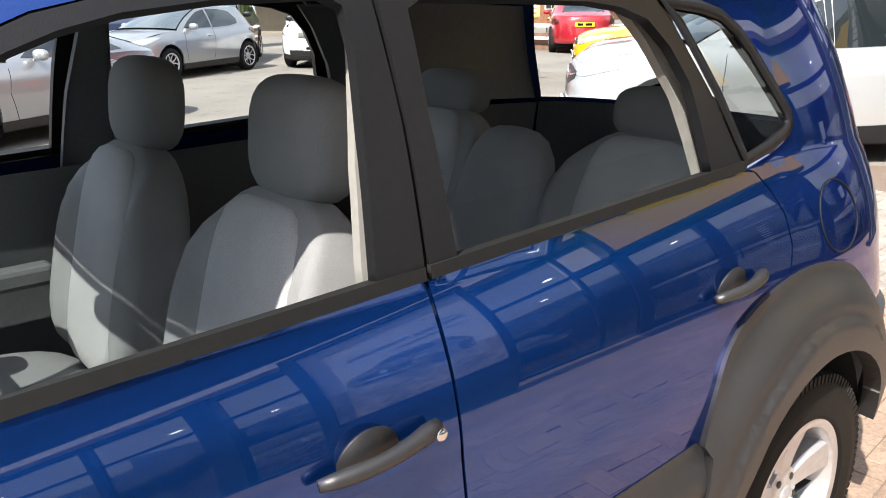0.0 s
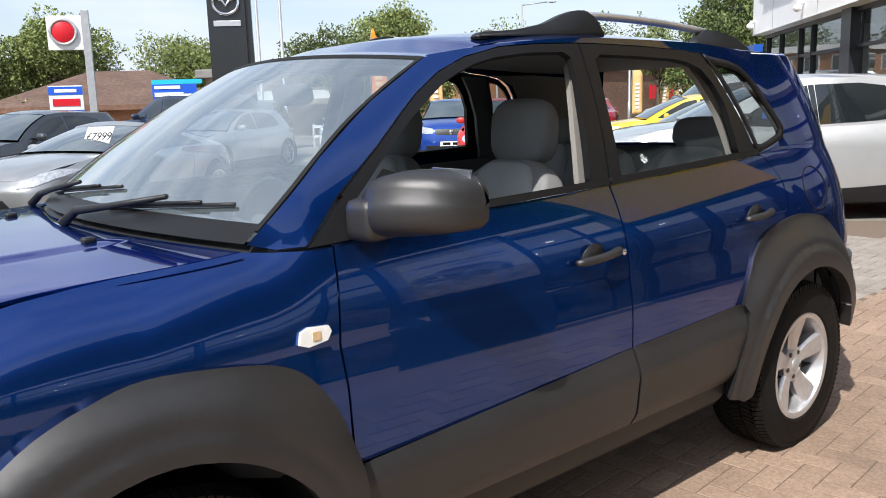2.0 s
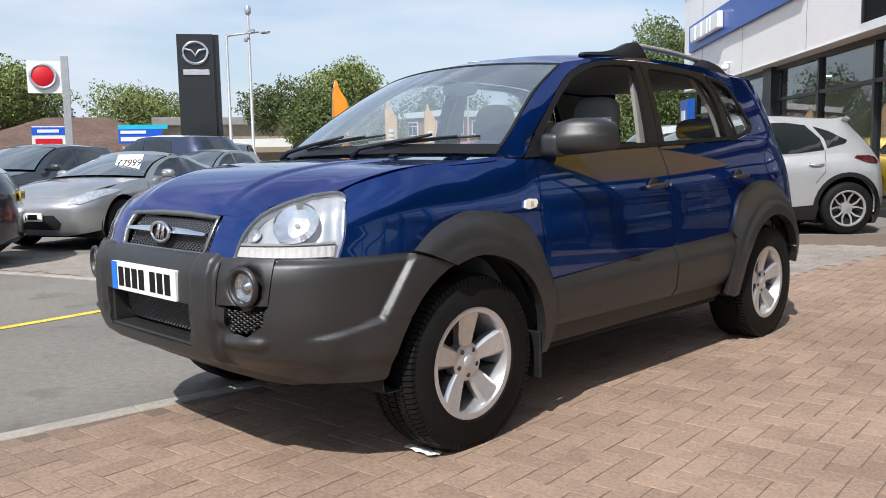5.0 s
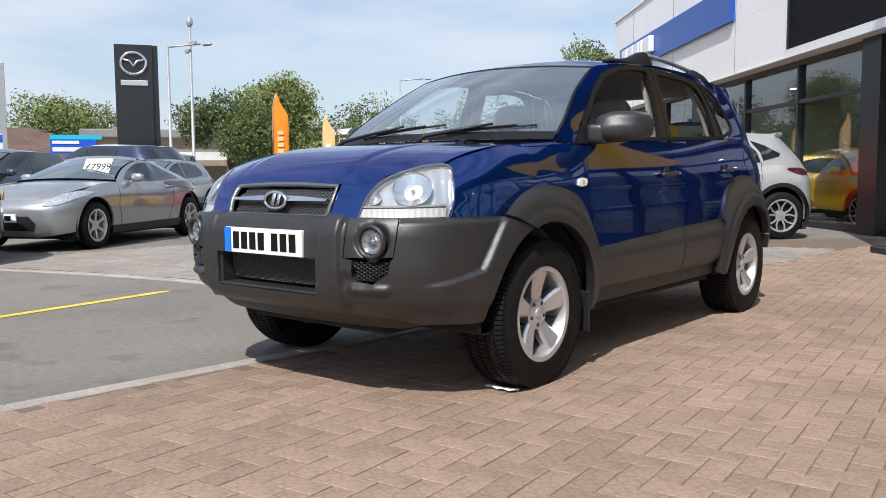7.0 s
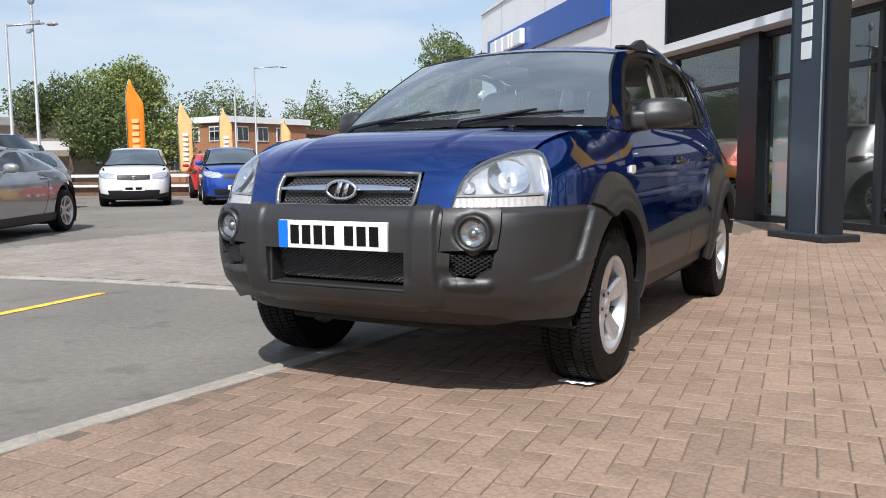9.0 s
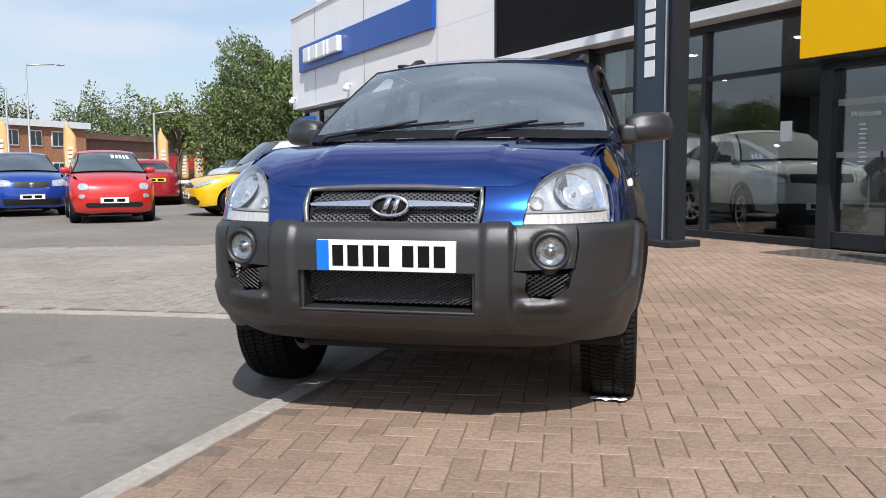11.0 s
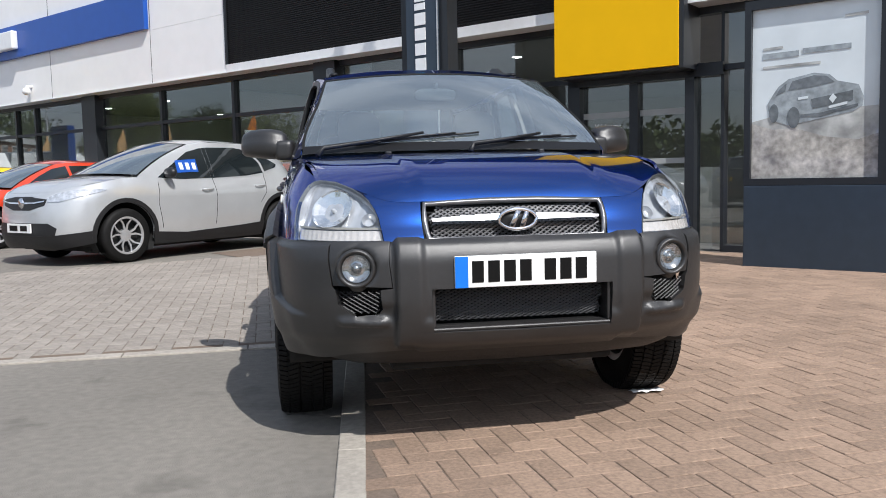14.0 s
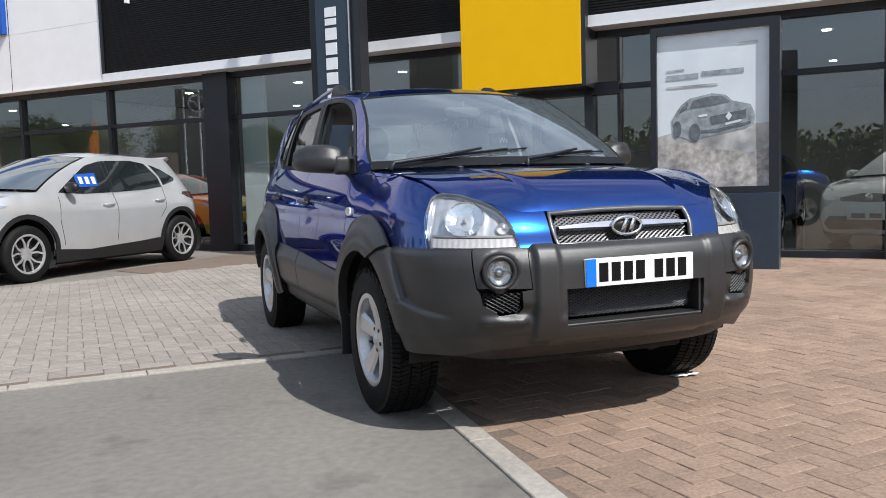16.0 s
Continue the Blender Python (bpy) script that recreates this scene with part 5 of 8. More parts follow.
def cabin(car):
    seat(car, 0.37, -0.01, 0.27)
    seat(car, -0.37, -0.01, 0.27)
    for x in (0.42, -0.42):
        seat(car, x, 1.02, 0.30, False)
    bm = bmesh.new()
    cushion(bm, Matrix.Translation((0, 1.10, 0.92)) @ Matrix.Rotation(radians(-18), 4, "X"), (0.16, 0.08, 0.30), 3.2)
    obj("rear_seat_centre", bm, CLOTH, car, "narrow middle rear seat back")
    boxes("cabin_floor", [(-0.74, 0.74, -0.95, 1.95, 0.34, 0.38)], TRIM, car)
    boxes("load_floor", [(-0.70, 0.70, 1.25, 2.0, 0.60, 0.66)], TRIM, car, 0.01)
    boxes("console", [(-0.11, 0.11, -0.85, 0.15, 0.36, 0.66)], TRIM, car, 0.03)
    bm = bmesh.new()
    dash = [(-1.10, 1.115), (-0.95, 1.13), (-0.72, 1.10), (-0.60, 1.04), (-0.57, 0.95), (-0.62, 0.82), (-0.70, 0.62), (-0.95, 0.55), (-1.1, 0.6)]
    prism(bm, dash, -0.72, 0.72, Matrix.Rotation(radians(90), 4, "Z"))
    bmesh.ops.bevel(bm, geom=bm.edges[:], offset=0.015, segments=2, affect="EDGES")
    obj("dashboard", bm, TRIM, car, "dark grey dashboard")
    bm = bmesh.new()
    m = Matrix.Translation((-0.37, -0.42, 1.00)) @ Matrix.Rotation(radians(-24), 4, "X")
    tube(bm, [m @ Vector((0.185 * math.cos(t), 0, 0.185 * math.sin(t))) for t in [2 * math.pi * k / 36 for k in range(36)]], 0.015, 8, True)
    wheel_ob = obj("steering_wheel", bm, BLACK, car, "black three-spoke steering wheel")
    bm = bmesh.new()
    cushion(bm, m @ Matrix.Translation((0, 0.02, -0.01)), (0.075, 0.03, 0.065), 3)
    for a, b in (((-0.18, 0, 0.01), (-0.05, 0.01, 0)), ((0.18, 0, 0.01), (0.05, 0.01, 0)), ((0, 0, -0.18), (0, 0.01, -0.04))):
        tube(bm, [m @ Vector(a), m @ Vector(b)], 0.016, 8)
    obj("wheel_hub", bm, TRIM, wheel_ob)
    lift_roof = lift(S.roof, -0.03)
    patch("headlining", [(-0.97, 0.03), (0.97, 0.03), (0.97, 0.97), (-0.97, 0.97)], lift_roof, 0.1, 0.06, HEADLINER, car, 0.0, label="pale cloth headlining")
    W = S.W
    for s in (1, -1):
        # left pillars beige; the right ones' shade is put in as darker grey
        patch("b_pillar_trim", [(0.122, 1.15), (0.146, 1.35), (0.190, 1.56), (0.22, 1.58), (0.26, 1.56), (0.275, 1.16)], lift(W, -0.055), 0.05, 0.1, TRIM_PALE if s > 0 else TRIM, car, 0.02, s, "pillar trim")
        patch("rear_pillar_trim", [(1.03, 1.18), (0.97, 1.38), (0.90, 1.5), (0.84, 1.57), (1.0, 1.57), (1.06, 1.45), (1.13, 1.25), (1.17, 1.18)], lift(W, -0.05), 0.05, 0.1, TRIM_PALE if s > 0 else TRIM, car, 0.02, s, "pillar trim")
        patch("a_pillar_trim", [(-0.98, 1.13), (-0.75, 1.30), (-0.5, 1.46), (-0.33, 1.55), (-0.22, 1.562), (-0.36, 1.505), (-0.5, 1.415), (-0.64, 1.31), (-0.83, 1.16), (-0.85, 1.13)], lift(W, -0.035), 0.05, 0.1, HEADLINER, car, 0.0, s)
        patch("side_trim", [(1.06, 0.6), (1.06, 1.18), (1.55, 1.18), (1.55, 0.6)], lift(W, -0.07), 0.1, 0.1, TRIM, car, 0.0, s)
        QY = S.u_of_y
        patch("rear_quarter_trim", [(QY(1.40, 1.20), 1.20), (QY(1.38, 1.30), 1.30), (1.30, 1.41), (1.20, 1.52), (1.05, 1.572), (1.29, 1.575), (QY(1.76, 1.55), 1.55), (QY(1.84, 1.38), 1.38), (QY(1.92, 1.20), 1.20)], lift(W, -0.035), 0.06, 0.06, TRIM_PALE, car, 0.01, s, "pale rear pillar trim")
        patch("load_side_trim", [(1.55, 0.6), (1.55, 1.19), (QY(1.93, 1.19), 1.19), (QY(1.97, 0.8), 0.8), (QY(1.97, 0.6), 0.6)], lift(W, -0.06), 0.1, 0.1, TRIM, car, 0.0, s)
        end = S.end_u(False)
        patch("tailgate_trim", [(QY(1.99, 0.74), 0.74), (end, 0.74), (end, 1.18), (QY(1.94, 1.18), 1.18)], lift(W, -0.04), 0.1, 0.1, TRIM, car, 0.0, s)
    m = Matrix.Translation((0, -0.45, 1.475))
    bm = bmesh.new()
    cushion(bm, m @ Matrix.Rotation(radians(10), 4, "X"), (0.115, 0.02, 0.036), 3.5)
    tube(bm, [(0, -0.45, 1.49), (0, -0.47, 1.54)], 0.012, 8)
    obj("rear_view_mirror", bm, TRIM, car, "small dark rear-view mirror")


hero = blue_car()

# ---- ground, kerbs and paving ----
ASPHALT = mat("worn_asphalt", (0.188, 0.172, 0.150), 0.92, 0, 0.13, 22, 0.9, 200, stain=0.20, stain_size=0.5, spots=0.22, spot_size=2.6)
SAND = mat("joint_sand", (0.150, 0.112, 0.086), 0.95, 0, 0.2, 60, 0.4, 300)
BRICK = mat("red_brown_paver", (0.276, 0.193, 0.140), 0.88, 0, 0.22, 70, 0.6, 320, stain=0.20, stain_size=0.9, spots=0.16, spot_size=3.1, random_tint=0.12)
PAVER = mat("grey_brown_paver", (0.262, 0.232, 0.202), 0.9, 0, 0.16, 45, 0.5, 260, stain=0.16, stain_size=1.0, random_tint=0.10)
CONCRETE = mat("pale_concrete", (0.33, 0.30, 0.26), 0.9, 0, 0.14, 40, 0.4, 200, stain=0.15, stain_size=2.5)
YELLOW_LINE = mat("worn_yellow_line", (0.70, 0.48, 0.06), 0.8, 0, 0.2, 30, 0.3, 150, stain=0.25, stain_size=6)

bm = bmesh.new()
bmesh.ops.create_grid(bm, x_segments=2, y_segments=2, size=600)
tagged(obj("ground", bm, ASPHALT, smooth=False), "weathered grey asphalt of a car park", "asphalt", kind="structure")


def kerb_x(y):
    return -0.395 + 0.085 * y


CROSS = curve((-9.0, -1.75), (-5.9, -0.55), (-4.0, -0.08), (-2.55, 0.055), (-1.1, 0.10), (-0.4, 0.11))


def strip(name, pts, half, z, material, label, category, parts=1):
    """A low band along points, cut into lengths with open joints."""
    top = thing(name, label, category, kind="structure")
    for k in range(len(pts) - 1):
        a, b = Vector(pts[k]), Vector(pts[k + 1])
        way = (b - a).normalized()
        side = Vector((-way.y, way.x))
        n = max(1, round((b - a).length / parts))
        for i in range(n):
            p, q = a.lerp(b, i / n) + way * 0.003, a.lerp(b, (i + 1) / n) - way * 0.003
            bm = bmesh.new()
            low = [bm.verts.new((v.x, v.y, -0.02)) for v in (p - side * half, q - side * half, q + side * half, p + side * half)]
            mid = [bm.verts.new((v.x, v.y, z - 0.004)) for v in (p - side * half, q - side * half, q + side * half, p + side * half)]
            e = 0.004
            hi = [bm.verts.new((v.x, v.y, z)) for v in (p - side * (half - e) + way * e, q - side * (half - e) - way * e, q + side * (half - e) - way * e, p + side * (half - e) + way * e)]
            bm.faces.new(hi)
            for r0, r1 in ((low, mid), (mid, hi)):
                for j in range(4):
                    bm.faces.new((r0[j], r0[(j + 1) % 4], r1[(j + 1) % 4], r1[j]))
            obj(name + "_stone", bm, material, top, smooth=False)
    return top


strip("kerb", [(kerb_x(y) - 0.052, y) for y in (-9.0, -6.0, -3.0, 0.05)], 0.052, 0.012, CONCRETE, "pale concrete edging kerb set flush with the paving", "kerb", 0.915)
strip("kerb", [(x, CROSS(x)) for x in (-9.0, -7.5, -5.9, -4.9, -4.0, -2.55, -1.1, -0.55)], 0.052, 0.012, CONCRETE, "pale concrete edging kerb between asphalt and pavers", "kerb", 0.915)
bm = bmesh.new()
for (x0, y0), (x1, y1) in (((-3.39, -0.54), (-3.17, -2.0)), ((-3.17, -2.0), (-2.85, -4.2))):
    a, b = Vector((x0, y0)), Vector((x1, y1))
    sd = Vector((-(b - a).y, (b - a).x)).normalized() * 0.045
    bm.faces.new([bm.verts.new((p.x, p.y, 0.004)) for p in (a - sd, b - sd, b + sd, a + sd)])
bmesh.ops.recalc_face_normals(bm, faces=bm.faces)
tagged(obj("bay_line", bm, YELLOW_LINE, smooth=False), "faded yellow painted parking line on asphalt", "road marking", kind="structure")


def herringbone(inside_fn, turn, x0, x1, y0, y1, seed):
    """Centres and turns of 200 x 100 mm pavers that lie within an area."""
    rnd = random.Random(seed)
    c, s = math.cos(turn), math.sin(turn)
    out = []
    span = int(max(x1 - x0, y1 - y0) / 0.1 * 0.75) + 2
    cx, cy = (x0 + x1) / 2, (y0 + y1) / 2
    for i in range(-span, span):
        for j in range(-span, span):
            k = (i - j) % 4
            if k == 0:
                u, v, lie = (i + 1) * 0.1, (j + 0.5) * 0.1, 0
            elif k == 3:
                u, v, lie = (i + 0.5) * 0.1, (j + 1) * 0.1, 1
            else:
                continue
            x, y = cx + u * c - v * s, cy + u * s + v * c
            if inside_fn(x, y):
                out.append((x, y, turn + lie * math.pi / 2 + rnd.gauss(0, 0.009), rnd.gauss(0, 0.0006), rnd.gauss(0, 0.005), rnd.gauss(0, 0.005)))
    return out


def paver_verts(dz=0.0):
    hx, hy, e = 0.0975, 0.0475, 0.0030
    low = [(-hx, -hy, -0.004), (hx, -hy, -0.004), (hx, hy, -0.004), (-hx, hy, -0.004)]
    mid = [(-hx, -hy, 0.0080), (hx, -hy, 0.0080), (hx, hy, 0.0080), (-hx, hy, 0.0080)]
    top = [(-hx + e, -hy + e, 0.0100), (hx - e, -hy + e, 0.0100), (hx - e, hy - e, 0.0100), (-hx + e, hy - e, 0.0100)]
    faces = [(8, 9, 10, 11)]
    for r in (0, 4):
        faces += [(r + k, r + (k + 1) % 4, r + 4 + (k + 1) % 4, r + 4 + k) for k in range(4)]
    return low + mid + top, faces


def lay(name, label, places, material, near, sheet):
    """Paving: a bed of sand, the nearest pavers as objects, the rest joined."""
    floor = thing(name, label, "paving", kind="structure")
    bm = bmesh.new()
    bm.faces.new([bm.verts.new((x, y, 0.0062)) for x, y in sheet])
    bmesh.ops.recalc_face_normals(bm, faces=bm.faces)
    obj("sand_bed", bm, SAND, floor, smooth=False)
    verts, faces = paver_verts()
    me = bpy.data.meshes.new("brick")
    me.from_pydata(verts, [], faces)
    me.materials.append(material)
    order = sorted(places, key=lambda p: (p[0] - near[0]) ** 2 + (p[1] - near[1]) ** 2)
    for x, y, a, dz, tx, ty in order[:290]:
        ob = new("brick", me)
        ob.matrix_world = Matrix.LocRotScale((x, y, dz), Euler((tx, ty, a)), None)
        ob.parent = floor
    allv, allf = [], []
    base = np.array(verts)
    for x, y, a, dz, tx, ty in order[290:]:
        m = np.array(Matrix.LocRotScale((x, y, dz), Euler((tx, ty, a)), None))
        allf += [tuple(i + len(allv) for i in f) for f in faces]
        allv += [tuple(v) for v in base @ m[:3, :3].T + m[:3, 3]]
    if allv:
        me = bpy.data.meshes.new("bricks")
        me.from_pydata(allv, [], allf)
        me.materials.append(material)
        rest = new("bricks", me)
        rest.parent = floor
        tagged(rest, kind="stuff")


# ---- the showroom's own axes: along the front, away from the yard, up ----
FN = Vector((0.7507, 0.6607, 0))
FD = Vector((-0.6607, 0.7507, 0))
FM = Matrix(((-FD.x, FN.x, 0, 0), (-FD.y, FN.y, 0, 0), (0, 0, 1, 0), (0, 0, 0, 1)))


def yard(s, c):
    p = FD * s + FN * c
    return p.x, p.y


def in_red(x, y):
    c = x * FN.x + y * FN.y
    s = x * FD.x + y * FD.y
    return x > kerb_x(y) + 0.05 and c < 6.2 and y > -7.5 and x < 9.5 and s < 6.6 and s > -9.5


def in_grey(x, y):
    c = x * FN.x + y * FN.y
    return x < kerb_x(y) + 0.05 and -7.5 < x and y > CROSS(x) + 0.105 and y < 4.6 + 0.35 * x + 2.2 and c < 4.5

# ---- the showroom ----
WHITE_CLAD = mat("white_wall_panel", (0.84, 0.84, 0.83), 0.5, 0, 0.02, 3, 0.03, 40, stain=0.02, stain_size=0.6)
BANNER = mat("blue_sign_panel", (0.012, 0.075, 0.36), 0.35, 0, 0.04, 4)
LETTER = mat("white_sign_letter", (0.82, 0.82, 0.82), 0.35, 0.2, 0.03, 10)
MESH_DARK = mat("black_perforated_cladding", (0.010, 0.0095, 0.010), 0.6, 0.3, 0.1, 20)
FRAME = mat("anthracite_aluminium", (0.022, 0.025, 0.030), 0.38, 0.2, 0.06, 20)
SIGN_YELLOW = mat("yellow_sign_panel", (0.84, 0.47, 0.002), 0.5, 0, 0.02, 3, spec=0.15)
PYLON = mat("slate_blue_sign", (0.040, 0.056, 0.078), 0.35, 0.3, 0.05, 8, stain=0.05)
SHOW_GLASS = window_glass("showroom_glass", (0.74, 0.78, 0.78), 1.0, base=0.07)
FLOOR_TILE = mat("showroom_floor", (0.14, 0.14, 0.138), 0.12, 0, 0.05, 3)
INNER_WALL = mat("showroom_wall", (0.40, 0.39, 0.38), 0.8, 0, 0.04, 2)
DARK_WALL = mat("dark_inner_wall", (0.12, 0.12, 0.125), 0.7, 0, 0.08, 2)
POSTER_SKY = mat("poster_paper", (0.66, 0.72, 0.75), 0.15, 0, 0.10, 1.6, coat=0.8, stain=0.06, stain_size=0.9)
POSTER_ROCK = mat("poster_rock_print", (0.40, 0.385, 0.36), 0.15, 0, 0.32, 16.0, coat=0.8, stain=0.35, stain_size=5.0)
POSTER_CAR = mat("poster_car_print", (0.29, 0.325, 0.35), 0.15, 0, 0.35, 12, coat=0.8)
CYAN = mat("cyan_letter", (0.02, 0.45, 0.60), 0.4, 0, 0.03, 10)
SPOT = mat("lit_ceiling_spot", (1.0, 0.95, 0.85), 0.5, emit=22.0)
FROST = mat("frosted_film", (0.36, 0.38, 0.38), 0.5, 0, 0.05, 10)
MAT_GREY = mat("ribbed_door_mat", (0.085, 0.075, 0.066), 0.95, 0, 0.25, 60, 0.6, 200)
PAPER = mat("paper_notice", (0.75, 0.82, 0.80), 0.6, 0, 0.03, 10)


def fbox(name, sizes, material, parent=None, label="", bevel=0.0):
    """Boxes in the showroom's axes: each s0, s1, c0, c1, z0, z1."""
    bm = bmesh.new()
    for s0, s1, c0, c1, z0, z1 in sizes:
        box(bm, -s1, -s0, c0, c1, z0, z1, bevel)
    ob = obj(name, bm, material, parent, label, smooth=False)
    ob.data.transform(FM)
    return ob


def showroom():
    hall = thing("showroom", "two-storey white and black car showroom with glass front", "building")
    S0, S1 = -16.0, 22.6
    fbox("wall", [(9.72, S1, 6.0, 6.5, 3.07, 4.14)], WHITE_CLAD, hall, "white panel fascia")
    fbox("wall", [(9.72, S1, 6.003, 6.5, 4.146, 5.98)], WHITE_CLAD, hall, "white panel fascia")
    fbox("wall", [(9.72, S1 - 0.9, 6.56, 7.0, 6.1, 8.4)], WHITE_CLAD, hall, "white set-back upper wall")
    fbox("coping", [(9.7, S1 + 0.04, 5.96, 6.56, 5.98, 6.06)], LETTER, hall)
    fbox("end_wall", [(S1 - 0.3, S1, 6.5, 20, 0, 5.98)], WHITE_CLAD, hall)
    for s in (12.2, 16.4, 20.3):
        fbox("panel_joint", [(s - 0.006, s + 0.006, 5.997, 6.01, 3.07, 5.98)], FRAME, hall)
    fbox("soffit_band", [(S0, S1, 5.98, 6.5, 3.05, 3.07)], LETTER, hall, "thin pale trim under the fascia")
    fbox("lower_band", [(S0, 9.72, 5.985, 6.5, 3.07, 3.20)], LETTER, hall, "pale trim under the black cladding")
    # black cladding of many narrow ribs
    fbox("cladding", [(S0, 9.70, 6.03, 6.5, 3.20, 6.1)], MESH_DARK, hall, "black perforated metal cladding")
    bm = bmesh.new()
    z = 3.24
    while z < 6.05:
        box(bm, -9.69, -S0, 6.012, 6.03, z, z + 0.016)
        z += 0.036
    ribs = obj("cladding_ribs", bm, MESH_DARK, hall, smooth=False)
    ribs.data.transform(FM)
    tagged(ribs, kind="stuff")
    fbox("cladding_edge", [(9.69, 9.735, 5.98, 6.05, 3.2, 6.1)], FRAME, hall)
    fbox("plain_sign", [(8.95, 9.0, 5.9, 5.98, 4.35, 5.3)], LETTER, hall, "slim white sign stroke")
    # roof and back, to close the hall
    fbox("roof", [(S0, S1, 6.5, 20, 6.0, 6.1)], FRAME, hall)
    fbox("back_wall", [(S0, S1, 19.8, 20, 0, 6.0)], INNER_WALL, hall)
    fbox("end_wall", [(S0, S0 + 0.3, 6.5, 20, 0, 6.0)], WHITE_CLAD, hall)
    # interior
    fbox("hall_floor", [(S0, S1, 6.46, 19.8, 0.0, 0.02)], FLOOR_TILE, hall, "dark polished showroom floor")
    fbox("hall_ceiling", [(S0, S1 - 0.3, 6.5, 19.8, 3.25, 3.32)], INNER_WALL, hall)
    fbox("partition", [(13.4, 13.55, 9.0, 19.8, 0.02, 3.25), (-6.2, -6.05, 11.5, 19.8, 0.02, 3.25)], DARK_WALL, hall)
    for s in (-12, -9.5, -7, -4.5, -2, 0.5, 3, 5.5, 8, 11, 14, 17, 20):
        for c in (9.5, 13.5):
            fbox("ceiling_spot", [(s - 0.06, s + 0.06, c - 0.06, c + 0.06, 3.236, 3.25)], SPOT, hall, "lit square ceiling spot")
    fbox("inner_column", [(6.52, 7.02, 6.50, 6.56, 0.02, 3.0)], WHITE_CLAD, hall, "white panel behind the glass")
    fbox("counter", [(3.2, 5.6, 13.5, 14.4, 0.02, 1.1)], LETTER, hall)
    # window wall: posts, rails, panes
    posts = [22.45, 21.0, 19.15, 18.1, 12.5, 10.05, 4.57, -1.55, -4.0, -6.4, -8.8, -11.2, -13.6]
    wide = [(14.95, 15.54), (7.10, 7.63), (-3.0, -2.75)]
    for s in posts:
        fbox("mullion", [(s - 0.04, s + 0.04, 6.36, 6.50, 0.0, 3.05)], FRAME, hall)
    for a, b in wide:
        fbox("column", [(a, b, 6.24, 6.5, 0.0, 3.05)], FRAME, hall, "anthracite column casing")
    fbox("plinth", [(2.55, S1, 6.34, 6.48, 0, 0.11)], FRAME, hall)
    fbox("plinth", [(S0, 0.42, 6.34, 6.48, 0, 0.09)], FRAME, hall)
    fbox("head_rail", [(S0, S1, 6.35, 6.5, 2.96, 3.05)], FRAME, hall)
    for a, b in ((15.54, S1), (7.63, 14.95), (2.55, 7.1), (S0, 0.42)):
        fbox("transom", [(a, b, 6.37, 6.49, 2.26, 2.33)], FRAME, hall)
    edges = sorted(posts + [a for a, _ in wide] + [b for _, b in wide] + [2.55, 0.42, S0])
    for a, b in zip(edges, edges[1:]):
        if (a, b) in wide or (a, b) == (0.42, 2.55):
            continue
        for z0, z1 in ((0.11, 2.26), (2.33, 2.96)):
            ob = fbox("pane", [(a + 0.03, b - 0.03, 6.425, 6.435, z0, z1)], SHOW_GLASS, hall)
            ob.visible_shadow = False
    # entrance under the yellow sign
    door = thing_part("entrance", hall)
    fbox("door_frame", [(2.40, 2.58, 6.30, 6.52, 0, 2.32), (0.42, 0.46, 6.36, 6.5, 0, 3.05), (0.78, 0.90, 6.30, 6.52, 0, 2.32), (1.56, 1.68, 6.34, 6.50, 0.06, 2.2), (0.42, 2.58, 6.30, 6.52, 2.2, 2.36)], FRAME, door)
    for a, b in ((0.9, 1.56), (1.68, 2.4)):
        fbox("door_rail", [(a, b, 6.36, 6.48, 0.03, 0.22)], FRAME, door)
        for z0, z1 in ((1.13, 1.20), (1.76, 1.84)):
            fbox("frosted_band", [(a, b, 6.412, 6.417, z0, z1)], FROST, door, "pale frosted safety band on the glass")
    for a, b in ((0.9, 1.56), (1.68, 2.4), (0.46, 0.78)):
        ob = fbox("door_pane", [(a, b, 6.42, 6.43, 0.1, 2.2)], SHOW_GLASS, door)
        ob.visible_shadow = False
    text_on("door_lettering", "Welcome", (2.22, 6.40, 1.62), 0.10, LETTER, door)
    for k in range(10):
        fbox("door_text", [(2.02 - 0.012 * (k % 3), 2.09 + 0.015 * (k % 2), 6.405, 6.412, 1.02 + 0.055 * k, 1.036 + 0.055 * k)], LETTER, door)
    for a in (1.51, 1.71):
        fbox("handle", [(a, a + 0.02, 6.28, 6.30, 0.95, 1.2)], FRAME, door)
    fbox("notice", [(3.06, 3.24, 6.405, 6.412, 1.36, 1.62)], PAPER, hall, "pale paper notice on the glass")
    # small fittings on the white wall
    for s in (17.4, 22.3):
        bm = bmesh.new()
        x, y = yard(s, 5.86)
        tube(bm, [(*yard(s, 6.0), 3.42), (x, y, 3.42), (x, y, 3.36)], 0.04, 8)
        cushion(bm, Matrix.Translation((x, y, 3.30)), (0.10, 0.10, 0.09), 2.2, 8)
        obj("camera_dome", bm, LETTER, hall, "white security camera")
    return hall


def text_on(name, words, at, size, material, parent, turn=0.0):
    """Raised lettering with the built-in font, facing the yard."""
    cu = bpy.data.curves.new(name, "FONT")
    cu.body, cu.size, cu.extrude = words, size, 0.002
    s, c, z = at
    m = FM @ Matrix.Translation((-s, c, z)) @ Matrix.Rotation(radians(90), 4, "X") @ Matrix.Rotation(radians(turn), 4, "Z")
    tmp = bpy.data.objects.new(name, cu)
    me = bpy.data.meshes.new_from_object(tmp)
    bpy.data.objects.remove(tmp)
    me.transform(m)
    me.materials.append(material)
    ob = new(name, me)
    if parent is not None:
        ob.parent = parent
    return ob


